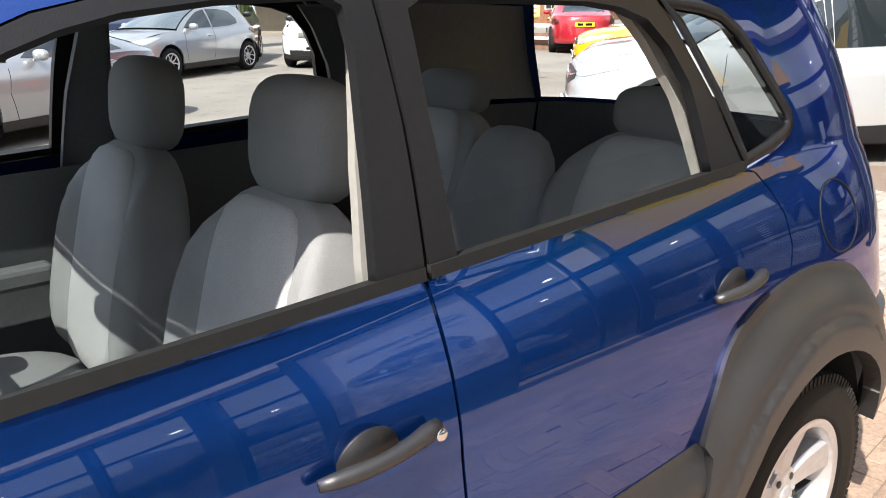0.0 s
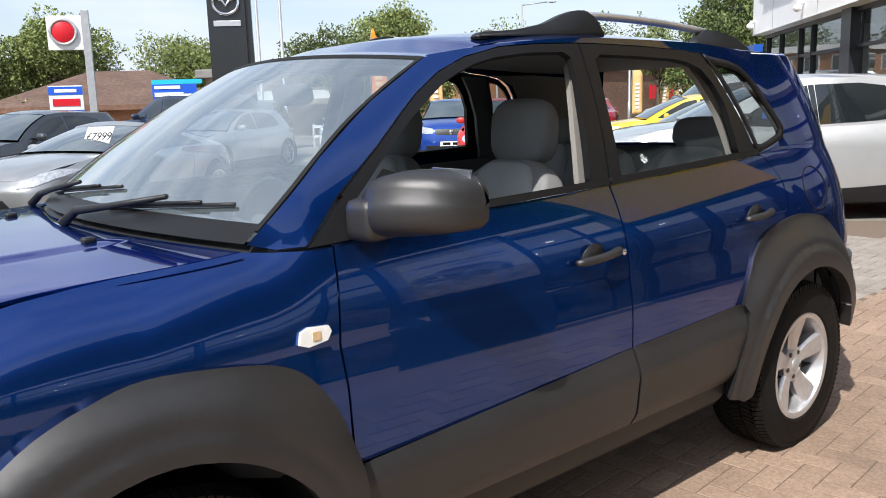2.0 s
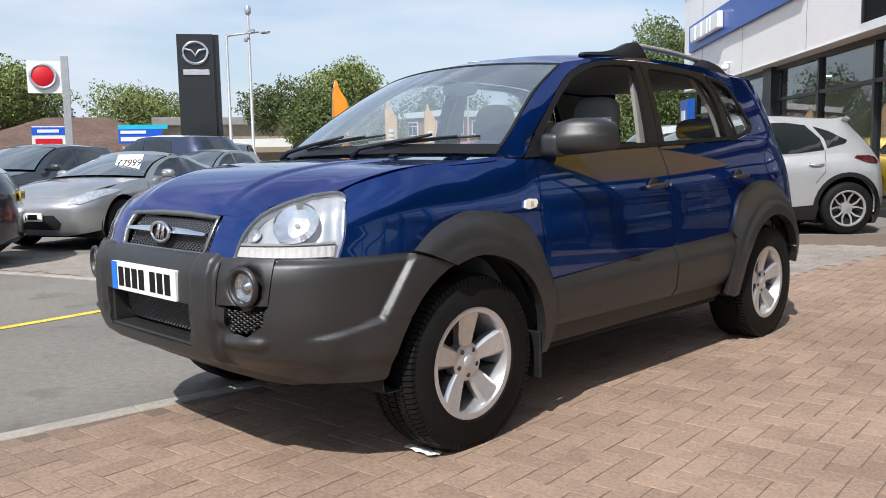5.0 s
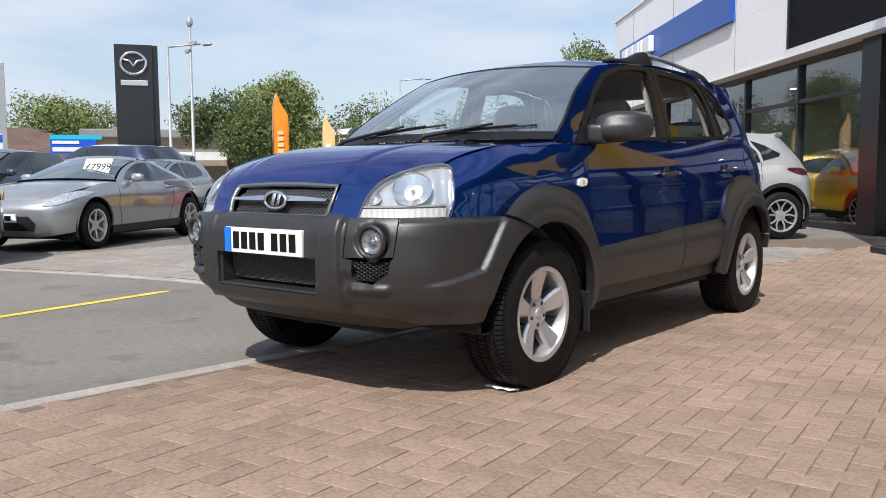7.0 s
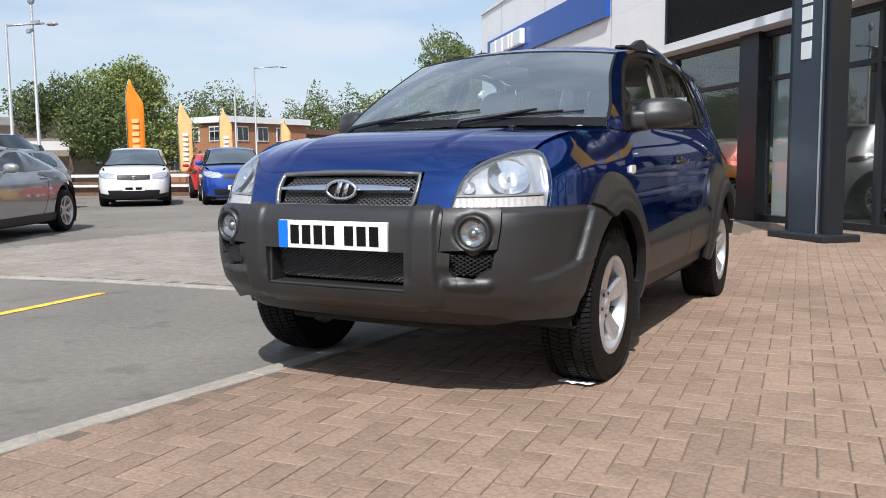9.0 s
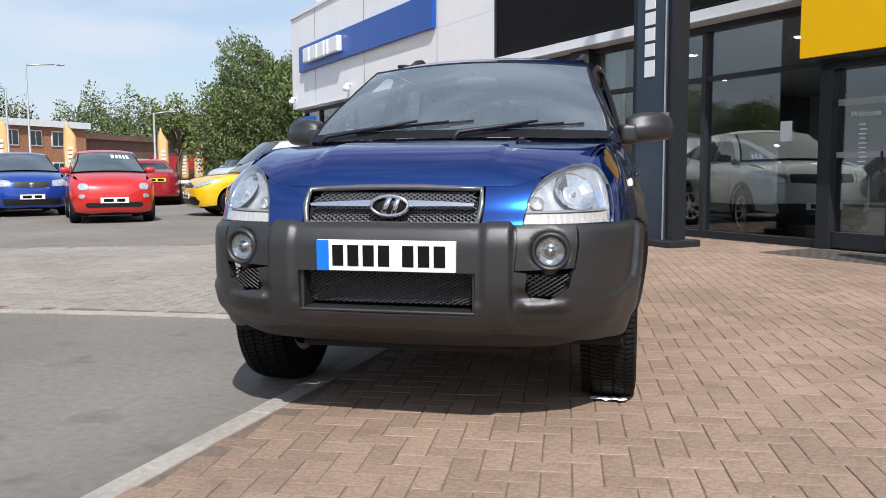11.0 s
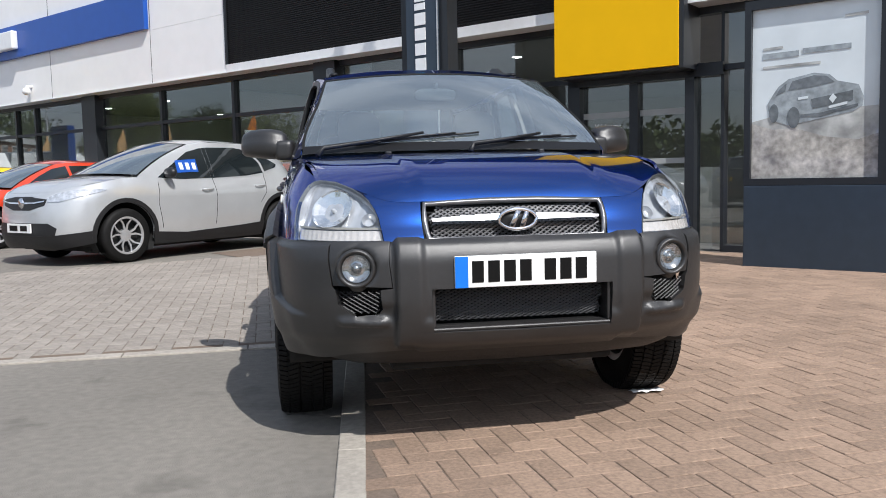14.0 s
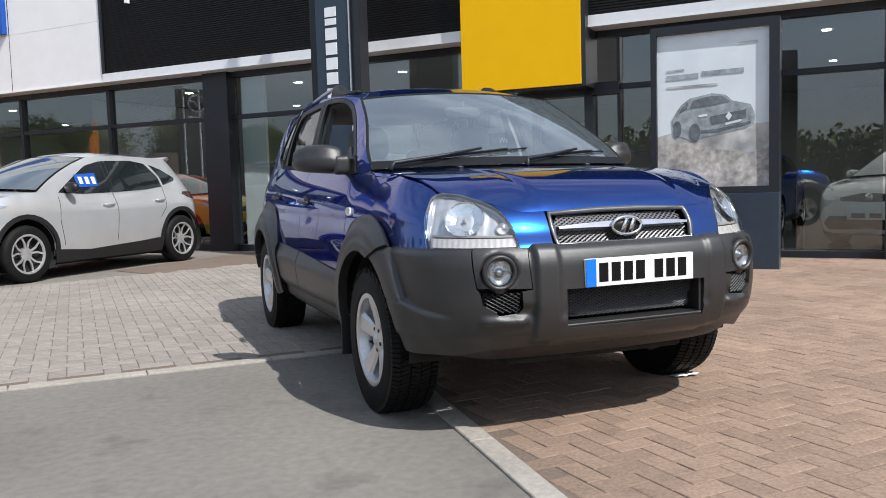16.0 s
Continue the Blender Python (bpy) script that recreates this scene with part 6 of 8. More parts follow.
hall = showroom()
lamp_data = bpy.data.lights.new("hall_light", "AREA")
lamp_data.shape, lamp_data.size, lamp_data.size_y, lamp_data.energy, lamp_data.color = "RECTANGLE", 30.0, 8.0, 420.0, (1.0, 0.96, 0.90)
hall_light = new("hall_light", lamp_data)
hall_light.matrix_world = FM @ Matrix.Translation((-3.0, 11.5, 3.22))
banner = thing("fascia_sign", "long blue sign panel with white raised shapes on the white fascia", "sign")
fbox("panel", [(12.25, 21.58, 5.90, 6.0, 4.17, 4.95)], BANNER, banner)
for k, (s0, wdt) in enumerate(((20.75, 0.55), (20.1, 0.6), (19.42, 0.55), (18.78, 0.22), (18.45, 0.7))):
    fbox("plain_shape", [(s0 - wdt, s0, 5.74, 5.90, 4.36, 4.80)], LETTER, banner, "white raised plain shape", 0.03)
yellow = thing("entrance_sign", "large plain yellow sign box above the entrance doors", "sign")
fbox("face", [(0.80, 2.52, 5.84, 5.90, 2.31, 4.9)], SIGN_YELLOW, yellow)
fbox("casing", [(0.79, 2.53, 5.90, 6.40, 2.28, 4.92)], FRAME, yellow)
fbox("casing", [(0.74, 0.80, 5.86, 6.40, 2.28, 4.92)], FRAME, yellow)

mat_ob = thing("door_mat", "dark ribbed entrance mat set into the paving", "mat")
fbox("mat_bed", [(0.75, 2.55, 5.25, 6.20, 0.0, 0.014)], MAT_GREY, mat_ob)
for k in range(9):
    fbox("rib", [(0.78, 2.52, 5.30 + 0.1 * k, 5.35 + 0.1 * k, 0.012, 0.018)], MAT_GREY, mat_ob)
pylon = thing("sign_pylon", "tall slate grey sign pylon with pale lettering-like bars", "sign")
fbox("shaft", [(3.72, 4.26, 4.84, 5.0, 0.1, 6.2)], PYLON, pylon)
fbox("shaft_side", [(3.58, 3.72, 4.88, 5.10, 0.1, 6.2), (4.26, 4.40, 4.90, 5.10, 0.1, 6.2)], FRAME, pylon)
fbox("edge_strip", [(3.705, 3.72, 4.825, 4.84, 0.1, 6.2)], ALLOY, pylon)
fbox("foot", [(3.44, 4.52, 4.72, 5.24, 0.0, 0.10)], FRAME, pylon, "", 0.02)
z = 2.20
for k, hgt in enumerate((0.26, 0.20, 0.20, 0.20, 0.20, 0.11, 0.16)):
    fbox("plain_bar", [(3.92, 4.10, 4.828, 4.842, z, z + hgt * 0.8)], LETTER, pylon, "pale plain bar")
    z += hgt
fbox("plain_bar", [(3.90, 4.12, 4.828, 4.842, z + 0.12, z + 0.36)], CYAN, pylon, "cyan plain bar")

totem = thing("poster_totem", "dark framed advertising totem with a pale car poster", "sign")
fbox("body", [(-1.69, -0.31, 4.90, 5.12, 0.0, 0.86)], PYLON, totem, "", 0.01)
fbox("frame", [(-1.69, -0.31, 4.90, 5.12, 0.86, 0.93), (-1.69, -0.31, 4.90, 5.12, 2.66, 2.75), (-1.69, -1.585, 4.90, 5.12, 0.93, 2.66), (-0.375, -0.31, 4.90, 5.12, 0.93, 2.66)], FRAME, totem)
fbox("back", [(-1.69, -0.31, 4.99, 5.12, 0.86, 2.7)], FRAME, totem)
poster = fbox("poster", [(-1.585, -0.375, 4.955, 4.985, 0.93, 2.66)], POSTER_SKY, totem, "pale grey-blue advertising poster")


def flat(name, poly, c, material, parent):
    bm = bmesh.new()
    prism(bm, [(-s, z) for s, z in poly], c, c + 0.004)
    ob = obj(name, bm, material, parent, smooth=False)
    ob.data.transform(FM)
    return ob


flat("rock_print", [(-0.376, 0.931), (-1.584, 0.931), (-1.584, 1.36), (-1.40, 1.30), (-1.1, 1.34), (-0.8, 1.44), (-0.6, 1.43), (-0.376, 1.50)], 4.950, POSTER_ROCK, poster)
DARK_PRINT = mat("dark_poster_print", (0.13, 0.145, 0.16), 0.15, 0, 0.3, 14, coat=0.8)
MIST_PRINT = mat("misty_poster_print", (0.46, 0.47, 0.46), 0.15, 0, 0.35, 4, coat=0.8, stain=0.3, stain_size=2.0)


def px(x, y):
    """A spot of the poster, from its upper corner in parts of its size."""
    return (-0.375 - 1.21 * x, 2.66 - 1.73 * y)


flat("mist_print", [px(*p) for p in ((0.001, 0.80), (0.001, 0.66), (0.25, 0.62), (0.6, 0.61), (0.999, 0.60), (0.999, 0.80))], 4.953, MIST_PRINT, poster)
body = [(0.13, 0.56), (0.14, 0.60), (0.19, 0.66), (0.30, 0.69), (0.55, 0.66), (0.80, 0.63), (0.87, 0.60), (0.88, 0.55), (0.84, 0.48), (0.68, 0.45), (0.62, 0.41), (0.50, 0.395), (0.30, 0.42), (0.22, 0.46), (0.18, 0.50)]
flat("car_print", [px(x, y) for x, y in body], 4.949, POSTER_CAR, poster)
flat("glass_print", [px(x, y) for x, y in ((0.30, 0.485), (0.33, 0.435), (0.50, 0.41), (0.60, 0.42), (0.66, 0.455), (0.48, 0.475))], 4.945, DARK_PRINT, poster)
flat("glass_print", [px(x, y) for x, y in ((0.20, 0.515), (0.23, 0.475), (0.285, 0.445), (0.275, 0.49))], 4.945, DARK_PRINT, poster)
flat("grille_print", [px(x, y) for x, y in ((0.48, 0.545), (0.50, 0.60), (0.80, 0.565), (0.80, 0.51))], 4.945, DARK_PRINT, poster)
flat("intake_print", [px(x, y) for x, y in ((0.40, 0.645), (0.56, 0.645), (0.84, 0.60), (0.84, 0.585), (0.56, 0.625), (0.40, 0.63))], 4.945, DARK_PRINT, poster)
for cx, cy, rx, ry in ((0.185, 0.615, 0.038, 0.055), (0.345, 0.645, 0.050, 0.062)):
    flat("wheel_print", [px(cx + rx * math.cos(t), cy + ry * math.sin(t)) for t in [2 * math.pi * k / 18 for k in range(18)]], 4.944, DARK_PRINT, poster)
flat("lamp_print", [px(x, y) for x, y in ((0.38, 0.545), (0.46, 0.54), (0.46, 0.525), (0.38, 0.53))], 4.944, POSTER_SKY, poster)
flat("badge_print", [px(x, y) for x, y in ((0.62, 0.55), (0.65, 0.575), (0.68, 0.545), (0.65, 0.52))], 4.943, POSTER_SKY, poster)
flat("plate_print", [px(x, y) for x, y in ((0.62, 0.605), (0.76, 0.585), (0.76, 0.57), (0.62, 0.59))], 4.943, POSTER_SKY, poster)
for x0, x1, y0, y1 in ((0.09, 0.38, 0.262, 0.295), (0.41, 0.78, 0.250, 0.280), (0.09, 0.25, 0.228, 0.242), (0.09, 0.55, 0.335, 0.350), (0.73, 0.90, 0.085, 0.100)):
    flat("print_bar", [px(x0, y1), px(x1, y1 - 0.004), px(x1, y0 - 0.004), px(x0, y0)], 4.949, MIST_PRINT if y1 - y0 < 0.02 else POSTER_CAR, poster)

# ---- other cars ----
DARK_GLASS = mat("dark_window_glass", (0.012, 0.016, 0.018), 0.03, 0, 0.1, 2, coat=1.0)
PALE_GLASS = mat("windscreen_tint", (0.045, 0.06, 0.065), 0.04, 0, 0.2, 1.5, coat=1.0, spec=1.0, ior=1.9)
LAMP = mat("clear_headlamp", (0.55, 0.57, 0.60), 0.12, 0.5, 0.3, 25, coat=1.0)
BLACK_RIM = mat("black_alloy", (0.03, 0.03, 0.03), 0.3, 0.5, 0.1, 30)


def car_shape(wb, fo, ro, hw, H, zb, zn, zc, cowl, top, tail="hatch"):
    yF, yR = -(wb / 2 + fo), wb / 2 + ro
    ya = -wb / 2 + 0.02
    if tail == "coupe":
        yb = 0.35
        yr = curve((0.2, yR - 0.12), (0.35, yR), (0.7, yR - 0.02), (zb, yR - 0.10), (zb + 0.08, yR - 0.35), (H - 0.14, yR - 1.15), (H, yR - 1.5))
    elif tail == "saloon":
        yb = 0.55
        yr = curve((0.2, yR - 0.12), (0.35, yR), (0.8, yR - 0.03), (zb + 0.02, yR - 0.10), (zb + 0.08, yR - 0.55), (H - 0.14, yR - 1.1), (H, yR - 1.3))
    elif tail == "van":
        yb = wb / 2
        yr = curve((0.2, yR - 0.08), (0.4, yR), (1.0, yR), (H - 0.2, yR - 0.05), (H, yR - 0.12))
    else:
        yb = wb / 2 - 0.18
        yr = curve((0.2, yR - 0.12), (0.35, yR), (0.8, yR - 0.03), (zb + 0.05, yR - 0.12), (H - 0.12, yR - 0.48), (H, yR - 0.58))
    yf = curve((0.15, yF + 0.14), (0.25, yF + 0.04), (0.40, yF), (0.58, yF + 0.01), (zn - 0.12, yF + 0.06), (zn - 0.03, yF + 0.16), (zn + 0.05, yF + 0.32), (zn + 0.15, yF + 0.5))
    a = curve((0.15, hw * 0.92), (0.3, hw * 0.97), (0.55, hw), (0.75, hw * 0.995), (1.2, hw * 0.97))
    zt = curve((yF + 0.35, zn), (cowl - 0.05, zc - 0.01), (0.0, zb), (yb, zb + 0.05), (yR - 0.2, zb + 0.07))
    xs = curve((yF + 0.3, hw * 0.80), (cowl, hw * 0.90), (0.0, hw * 0.91), (yR - 0.3, hw * 0.88))
    zr = curve((cowl + 0.1, H - 0.14), (top, H - 0.075), (0.15, H - 0.05), (yb, H - 0.075))
    xr = curve((cowl, hw * 0.58), (top, hw * 0.68), (0.3, hw * 0.73), (yb, hw * 0.69))
    return Shape(ya, yb, yf, yr, a, zt, xs, zr, xr, ((cowl, zc), (top, H - 0.08)),
                 {"x": hw * 0.80, "z": zn - 0.07, "z1": zn, "k": 0.62, "drop": 0.6, "ridge": 0.0}, 0.045, 3.4, 3.2, (0.15, 0.08), zb - 0.2)


def other_car(label, color, sh, wb, R, hw, H, heading, wheel_at, lamps, side_glass, grille=(), intake=(), metal=0.3, group="", clad=None, spokes=5, style="split",
              finish=None, plate="white", glass=None, top=None, seams=(), rear_plate=False, scale=1.0, name="car", tail_lamp=((0.74, 0.78), (0.93, 0.92)), sticker=None, category="car", side=1):
    """A parked car: body with cut wheel arches, glass, lamps, grille, mirrors, wheels, plate."""
    body_mat = color
    car = thing(name, label, category, group)
    W_ = sh.W
    glass = glass or DARK_GLASS
    uf, ur = sh.end_u(True), sh.end_u(False)
    ra = R + 0.06
    low = 0.2
    af = [(sh.u_of_y(y, z), z) for y, z in arc(-wb / 2, R + 0.01, ra, 190, -10, 16)]
    ar = [(sh.u_of_y(y, z), z) for y, z in arc(wb / 2, R + 0.01, ra, 190, -10, 16)]
    bottom = [(uf, low + 0.02), (sh.u_of_x(hw * 0.55, low), low)] + af + ar + [(ur, low + 0.08)]
    nose = []
    for k in (1.0, 0.9, 0.8, 0.72, 0.6, 0.3, 0.0):
        e = sh.hood_end(k)
        nose.append((sh.u_of_x(k * sh.nose["x"], e.z), e.z))
    e1 = sh.hood_end(1.0)
    crest = [(sh.u_of_y(y, sh.zt(y)), sh.zt(y)) for y in [sh.yb + 0.25, sh.yb, 0.5 * sh.yb, 0.0, sh.screen[0][0] * 0.5, sh.screen[0][0]]]
    crest += [(sh.u_of_y(y, sh.zt(y)), sh.zt(y)) for y in (sh.screen[0][0] * 0.7 + e1.y * 0.3, sh.screen[0][0] * 0.35 + e1.y * 0.65) if y < sh.screen[0][0]]
    zl = sh.zt(sh.yb + 0.25)
    both("body", bottom + [(ur, zl)] + crest + nose, W_, 0.09, 0.05, body_mat, car, 0.03)
    patch("bonnet", [(-0.99, 0), (0.99, 0), (0.99, 0.995), (-0.99, 0.995)], sh.hood, 0.1, 0.08, body_mat, car, 0.01)
    patch("roof", [(-1, 0), (1, 0), (1, 1), (-1, 1)], sh.roof, 0.12, 0.08, top or body_mat, car, 0.0)
    gl = [(sh.edge(v).y, sh.edge(v).z) for v in (0.0, 0.25, 0.5, 0.75, 1.0)]
    hatch = [(y, sh.zr(y)) for y in (sh.screen[1][0] + 0.2, 0.1, 0.6 * sh.yb, sh.yb)] + [(ur, sh.zr(sh.yb)), (ur, zl)]
    both("cabin_side", gl + hatch + [c for c in crest[:6]], W_, 0.12, 0.08, body_mat, car, 0.0)
    patch("windscreen", [(-0.965, 0.03), (0.965, 0.03), (0.955, 0.97), (-0.955, 0.97)], lift(sh.glass, 0.003), 0.12, 0.12, PALE_GLASS, car, 0.0, label="windscreen reflecting the sky")
    for poly in side_glass:
        both("side_window", poly, lift(W_, 0.006), 0.12, 0.1, glass, car, 0.006)
    zg = sh.zr(sh.yb)
    both("rear_window", [(sh.u_of_x(hw * 0.62, zl + 0.05, False), zl + 0.04), (ur, zl + 0.04), (ur, zg - 0.08), (sh.u_of_x(hw * 0.52, zg - 0.08, False), zg - 0.08)], lift(W_, 0.006), 0.12, 0.08, glass, car, 0.0)
    tl = [(sh.u_of_x(hw * x, z, False), z) for x, z in ((tail_lamp[0][0], tail_lamp[0][1]), (tail_lamp[1][0], tail_lamp[0][1]), (tail_lamp[1][0], tail_lamp[1][1]), (tail_lamp[0][0], tail_lamp[1][1]))]
    both("tail_lamp", soft(tl, 1), lift(W_, 0.010), 0.06, 0.06, RED_LAMP, car, 0.01)
    for pts in lamps:
        both("headlamp", [(sh.u_of_x(hw * x, z), z) for x, z in pts], lift(W_, 0.008), 0.05, 0.04, LAMP, car, 0.012)
    for pts in grille:
        both("grille", [(sh.u_of_x(hw * x, z), z) for x, z in pts], lift(W_, 0.006), 0.06, 0.04, BLACK, car, 0.006)
    for pts in intake:
        both("air_intake", [(sh.u_of_x(hw * x, z), z) for x, z in pts], lift(W_, 0.007), 0.06, 0.04, BLACK, car, 0.006)
    if grille:
        zz = sum(p[1] for p in grille[0]) / len(grille[0])
        q = sh.ring(0, zz)
        bm = bmesh.new()
        prism(bm, [(0.055 * math.cos(t), zz + 0.062 * math.sin(t)) for t in [2 * math.pi * k / 16 for k in range(16)]], q.y - 0.022, q.y)
        obj("badge", bm, CHROME, car, "plain chrome badge")
    # lower black edge, or full cladding
    sill_top = 0.30 if clad is None else clad
    sy = [(-wb / 2 + ra + 0.01, low), (-wb / 2 + ra - 0.02, sill_top), (wb / 2 - ra + 0.02, sill_top + 0.02), (wb / 2 - ra - 0.01, low)]
    if clad:
        sy = [(-wb / 2 + ra + 0.01, low), (-wb / 2 + ra - 0.02, sill_top - 0.06), (-0.4, sill_top - 0.10), (0.5, sill_top - 0.06), (wb / 2 - ra + 0.02, sill_top - 0.03), (wb / 2 - ra - 0.01, low)]
    both("sill", sy, lift(W_, 0.012), 0.2, 0.06, BLACK, car, 0.02)
    if clad:
        for cy, arch_at in ((-wb / 2, af), (wb / 2, ar)):
            out = [(sh.u_of_y(y, z), z) for y, z in arc(cy, R + 0.01, ra + 0.055, -8, 188, 16)]
            both("arch_trim", arch_at + out, lift(W_, 0.012), 0.06, 0.05, BLACK, car, 0.02)
        both("lower_bumper", [(uf, low + 0.02), (sh.u_of_x(hw * 0.55, low), low), af[0], (sh.u_of_y(-wb / 2 - ra - 0.03, clad), clad), (sh.u_of_x(hw * 0.7, clad - 0.04), clad - 0.04), (uf, clad - 0.06)], lift(W_, 0.01), 0.06, 0.05, BLACK, car, 0.01)
    # door joints and handles
    for s in (1, -1):
        for k, run in enumerate(seams):
            bm = bmesh.new()
            pts = []
            for (y0, z0), (y1, z1) in zip(run, run[1:]):
                pts += [W_(sh.u_of_y(y0 + (y1 - y0) * i / 6, z0 + (z1 - z0) * i / 6), z0 + (z1 - z0) * i / 6) for i in range(6)]
            pts.append(W_(sh.u_of_y(*run[-1]), run[-1][1]))
            tube(bm, [(p.x * s, p.y, p.z) for p in pts], 0.004, 4)
            obj("door_joint", bm, SEAL, car)
            if k:
                y0, z0 = run[0][0] - 0.24, 0.80 * H * 0.68
                z0 = sh.zt(y0) - 0.12
                bm = bmesh.new()
                tube(bm, [tuple(Vector((p.x * s, p.y, p.z))) for p in (W_(y0, z0) + Vector((0.012, 0, 0)), W_(y0 + 0.05, z0) + Vector((0.035, 0, 0)), W_(y0 + 0.14, z0 + 0.004) + Vector((0.035, 0, 0)), W_(y0 + 0.19, z0 + 0.005) + Vector((0.012, 0, 0)))], 0.013, 6)
                obj("door_handle", bm, body_mat, car)
        bm = bmesh.new()
        yy = sh.screen[0][0] * 0.55 + sh.screen[1][0] * 0.45
        zz = sh.zt(yy) + 0.07
        xx = sh.sx(yy, sh.zt(yy)) + 0.10
        cushion(bm, Matrix.Translation((xx * s, yy, zz)), (0.105, 0.055, 0.065), 2.6, 8)
        tube(bm, [(s * (xx - 0.13), yy + 0.02, zz - 0.06), (s * (xx - 0.04), yy, zz - 0.03)], 0.02, 6)
        obj("wing_mirror", bm, BLACK if clad else body_mat, car)
        for y in (-wb / 2, wb / 2):
            w_ob = thing_part("wheel", car)
            wheel(w_ob, (s * (hw - 0.115), y, R), R, 0.205, R * 0.66, s, spokes, style, False, finish)
            bm = bmesh.new()
            lathe(bm, [(ra + 0.03, 0.0), (ra + 0.03, 0.30), (0.0, 0.30)], 24, Matrix.Translation((s * (hw - 0.045), y, R + 0.02)) @ Matrix.Scale(-s, 4, (1, 0, 0)))
            for v in [v for v in bm.verts if v.co.z < 0.14]:
                v.co.z = 0.14
            obj("wheel_well", bm, UNDER, car)
    boxes("floor_pan", [(-hw * 0.8, hw * 0.8, -wb / 2 - 0.4, wb / 2 + 0.4, 0.16, 0.24)], UNDER, car)
    q = sh.ring(0, 0.45).y
    for front in ([True, False] if rear_plate else [True]):
        bm = bmesh.new()
        zz = 0.46 if front else 0.78
        y0 = sh.ring(0, zz, front).y + (-0.022 if front else 0.022)
        box(bm, -0.26, 0.26, y0 - 0.008, y0 + 0.008, zz - 0.055, zz + 0.055)
        pl = obj("number_plate", bm, PLATE_WHITE if front else PLATE_YELLOW, car, "number plate with plain dark bars", False)
        d = -0.010 if front else 0.010
        for x0, x1 in ((-0.20, -0.02), (0.04, 0.19)):
            boxes("plate_bar", [(x0, x1, min(y0 + d, y0 + d * 1.1), max(y0 + d, y0 + d * 1.1), zz - 0.032, zz + 0.032)], INK, pl)
    h = Vector(heading).normalized()
    turn = math.atan2(h.y, h.x) + math.pi / 2
    local = Vector((side * (hw - 0.115) * scale, -wb / 2 * scale, 0))
    place = Vector((wheel_at[0], wheel_at[1], 0)) - Matrix.Rotation(turn, 3, "Z") @ local
    car.matrix_world = Matrix.Translation(place) @ Matrix.Rotation(turn, 4, "Z") @ Matrix.Scale(scale, 4)
    return car


SILVER = paint("silver_paint", (0.56, 0.57, 0.58), 0.55, 0.35)
GREY = paint("grey_silver_paint", (0.34, 0.35, 0.36), 0.6, 0.35)
RED = paint("red_paint", (0.55, 0.018, 0.014), 0.1)
DEEP_RED = paint("deep_red_paint", (0.34, 0.012, 0.020), 0.2)
ORANGE_RED = paint("orange_red_paint", (0.62, 0.050, 0.015), 0.2)
CAR_YELLOW = paint("yellow_paint", (0.80, 0.50, 0.01), 0.1)
CAR_BLUE = paint("bright_blue_paint", (0.008, 0.055, 0.34), 0.4)
CAR_WHITE = paint("white_paint", (0.76, 0.76, 0.75), 0.0)
SLATE = paint("slate_paint", (0.050, 0.058, 0.070), 0.5)
NIGHT = paint("near_black_paint", (0.012, 0.013, 0.020), 0.4)

# the silver crossover beside the showroom
sh = car_shape(2.606, 0.85, 0.67, 0.885, 1.555, 0.985, 0.945, 1.055, -1.07, -0.16)
CROSSOVER = dict(sh=sh, wb=2.606, R=0.335, hw=0.885, H=1.555,
                 lamps=[[(0.54, 0.77), (0.53, 0.81), (0.64, 0.86), (0.80, 0.90), (0.93, 0.91), (0.955, 0.895), (0.90, 0.83), (0.72, 0.77)]],
                 grille=[[(0.0, 0.67), (0.0, 0.83), (0.20, 0.83), (0.53, 0.80), (0.50, 0.73), (0.2, 0.67)]],
                 intake=[[(0.0, 0.36), (0.0, 0.52), (0.58, 0.52), (0.70, 0.46), (0.66, 0.36)]],
                 side_glass=[[(-0.78, 1.035), (-0.50, 1.20), (-0.22, 1.365), (0.02, 1.425), (0.06, 1.02), (-0.4, 1.01)], [(0.12, 1.02), (0.09, 1.43), (0.55, 1.435), (0.80, 1.40), (0.98, 1.22), (1.02, 1.08), (0.7, 1.045)],
                             [(1.06, 1.10), (1.03, 1.22), (0.90, 1.385), (1.10, 1.32), (1.33, 1.20), (1.30, 1.16)], [(0.026, 1.424), (0.066, 1.02), (0.114, 1.02), (0.084, 1.428)]],
                 seams=[[(-0.80, 0.98), (-0.83, 0.70), (-0.78, 0.40)], [(0.09, 1.02), (0.10, 0.75), (0.06, 0.40)], [(1.03, 1.08), (1.00, 0.80), (0.88, 0.66)]])
crossover = other_car("silver compact crossover with black lower cladding and two-tone alloys", SILVER, heading=(-0.71, -0.704), wheel_at=(-2.97, 6.20), clad=0.42, scale=1.05, tail_lamp=((0.78, 0.90), (0.91, 1.00)), spokes=5, group="cars by the showroom", name="crossover", **CROSSOVER)

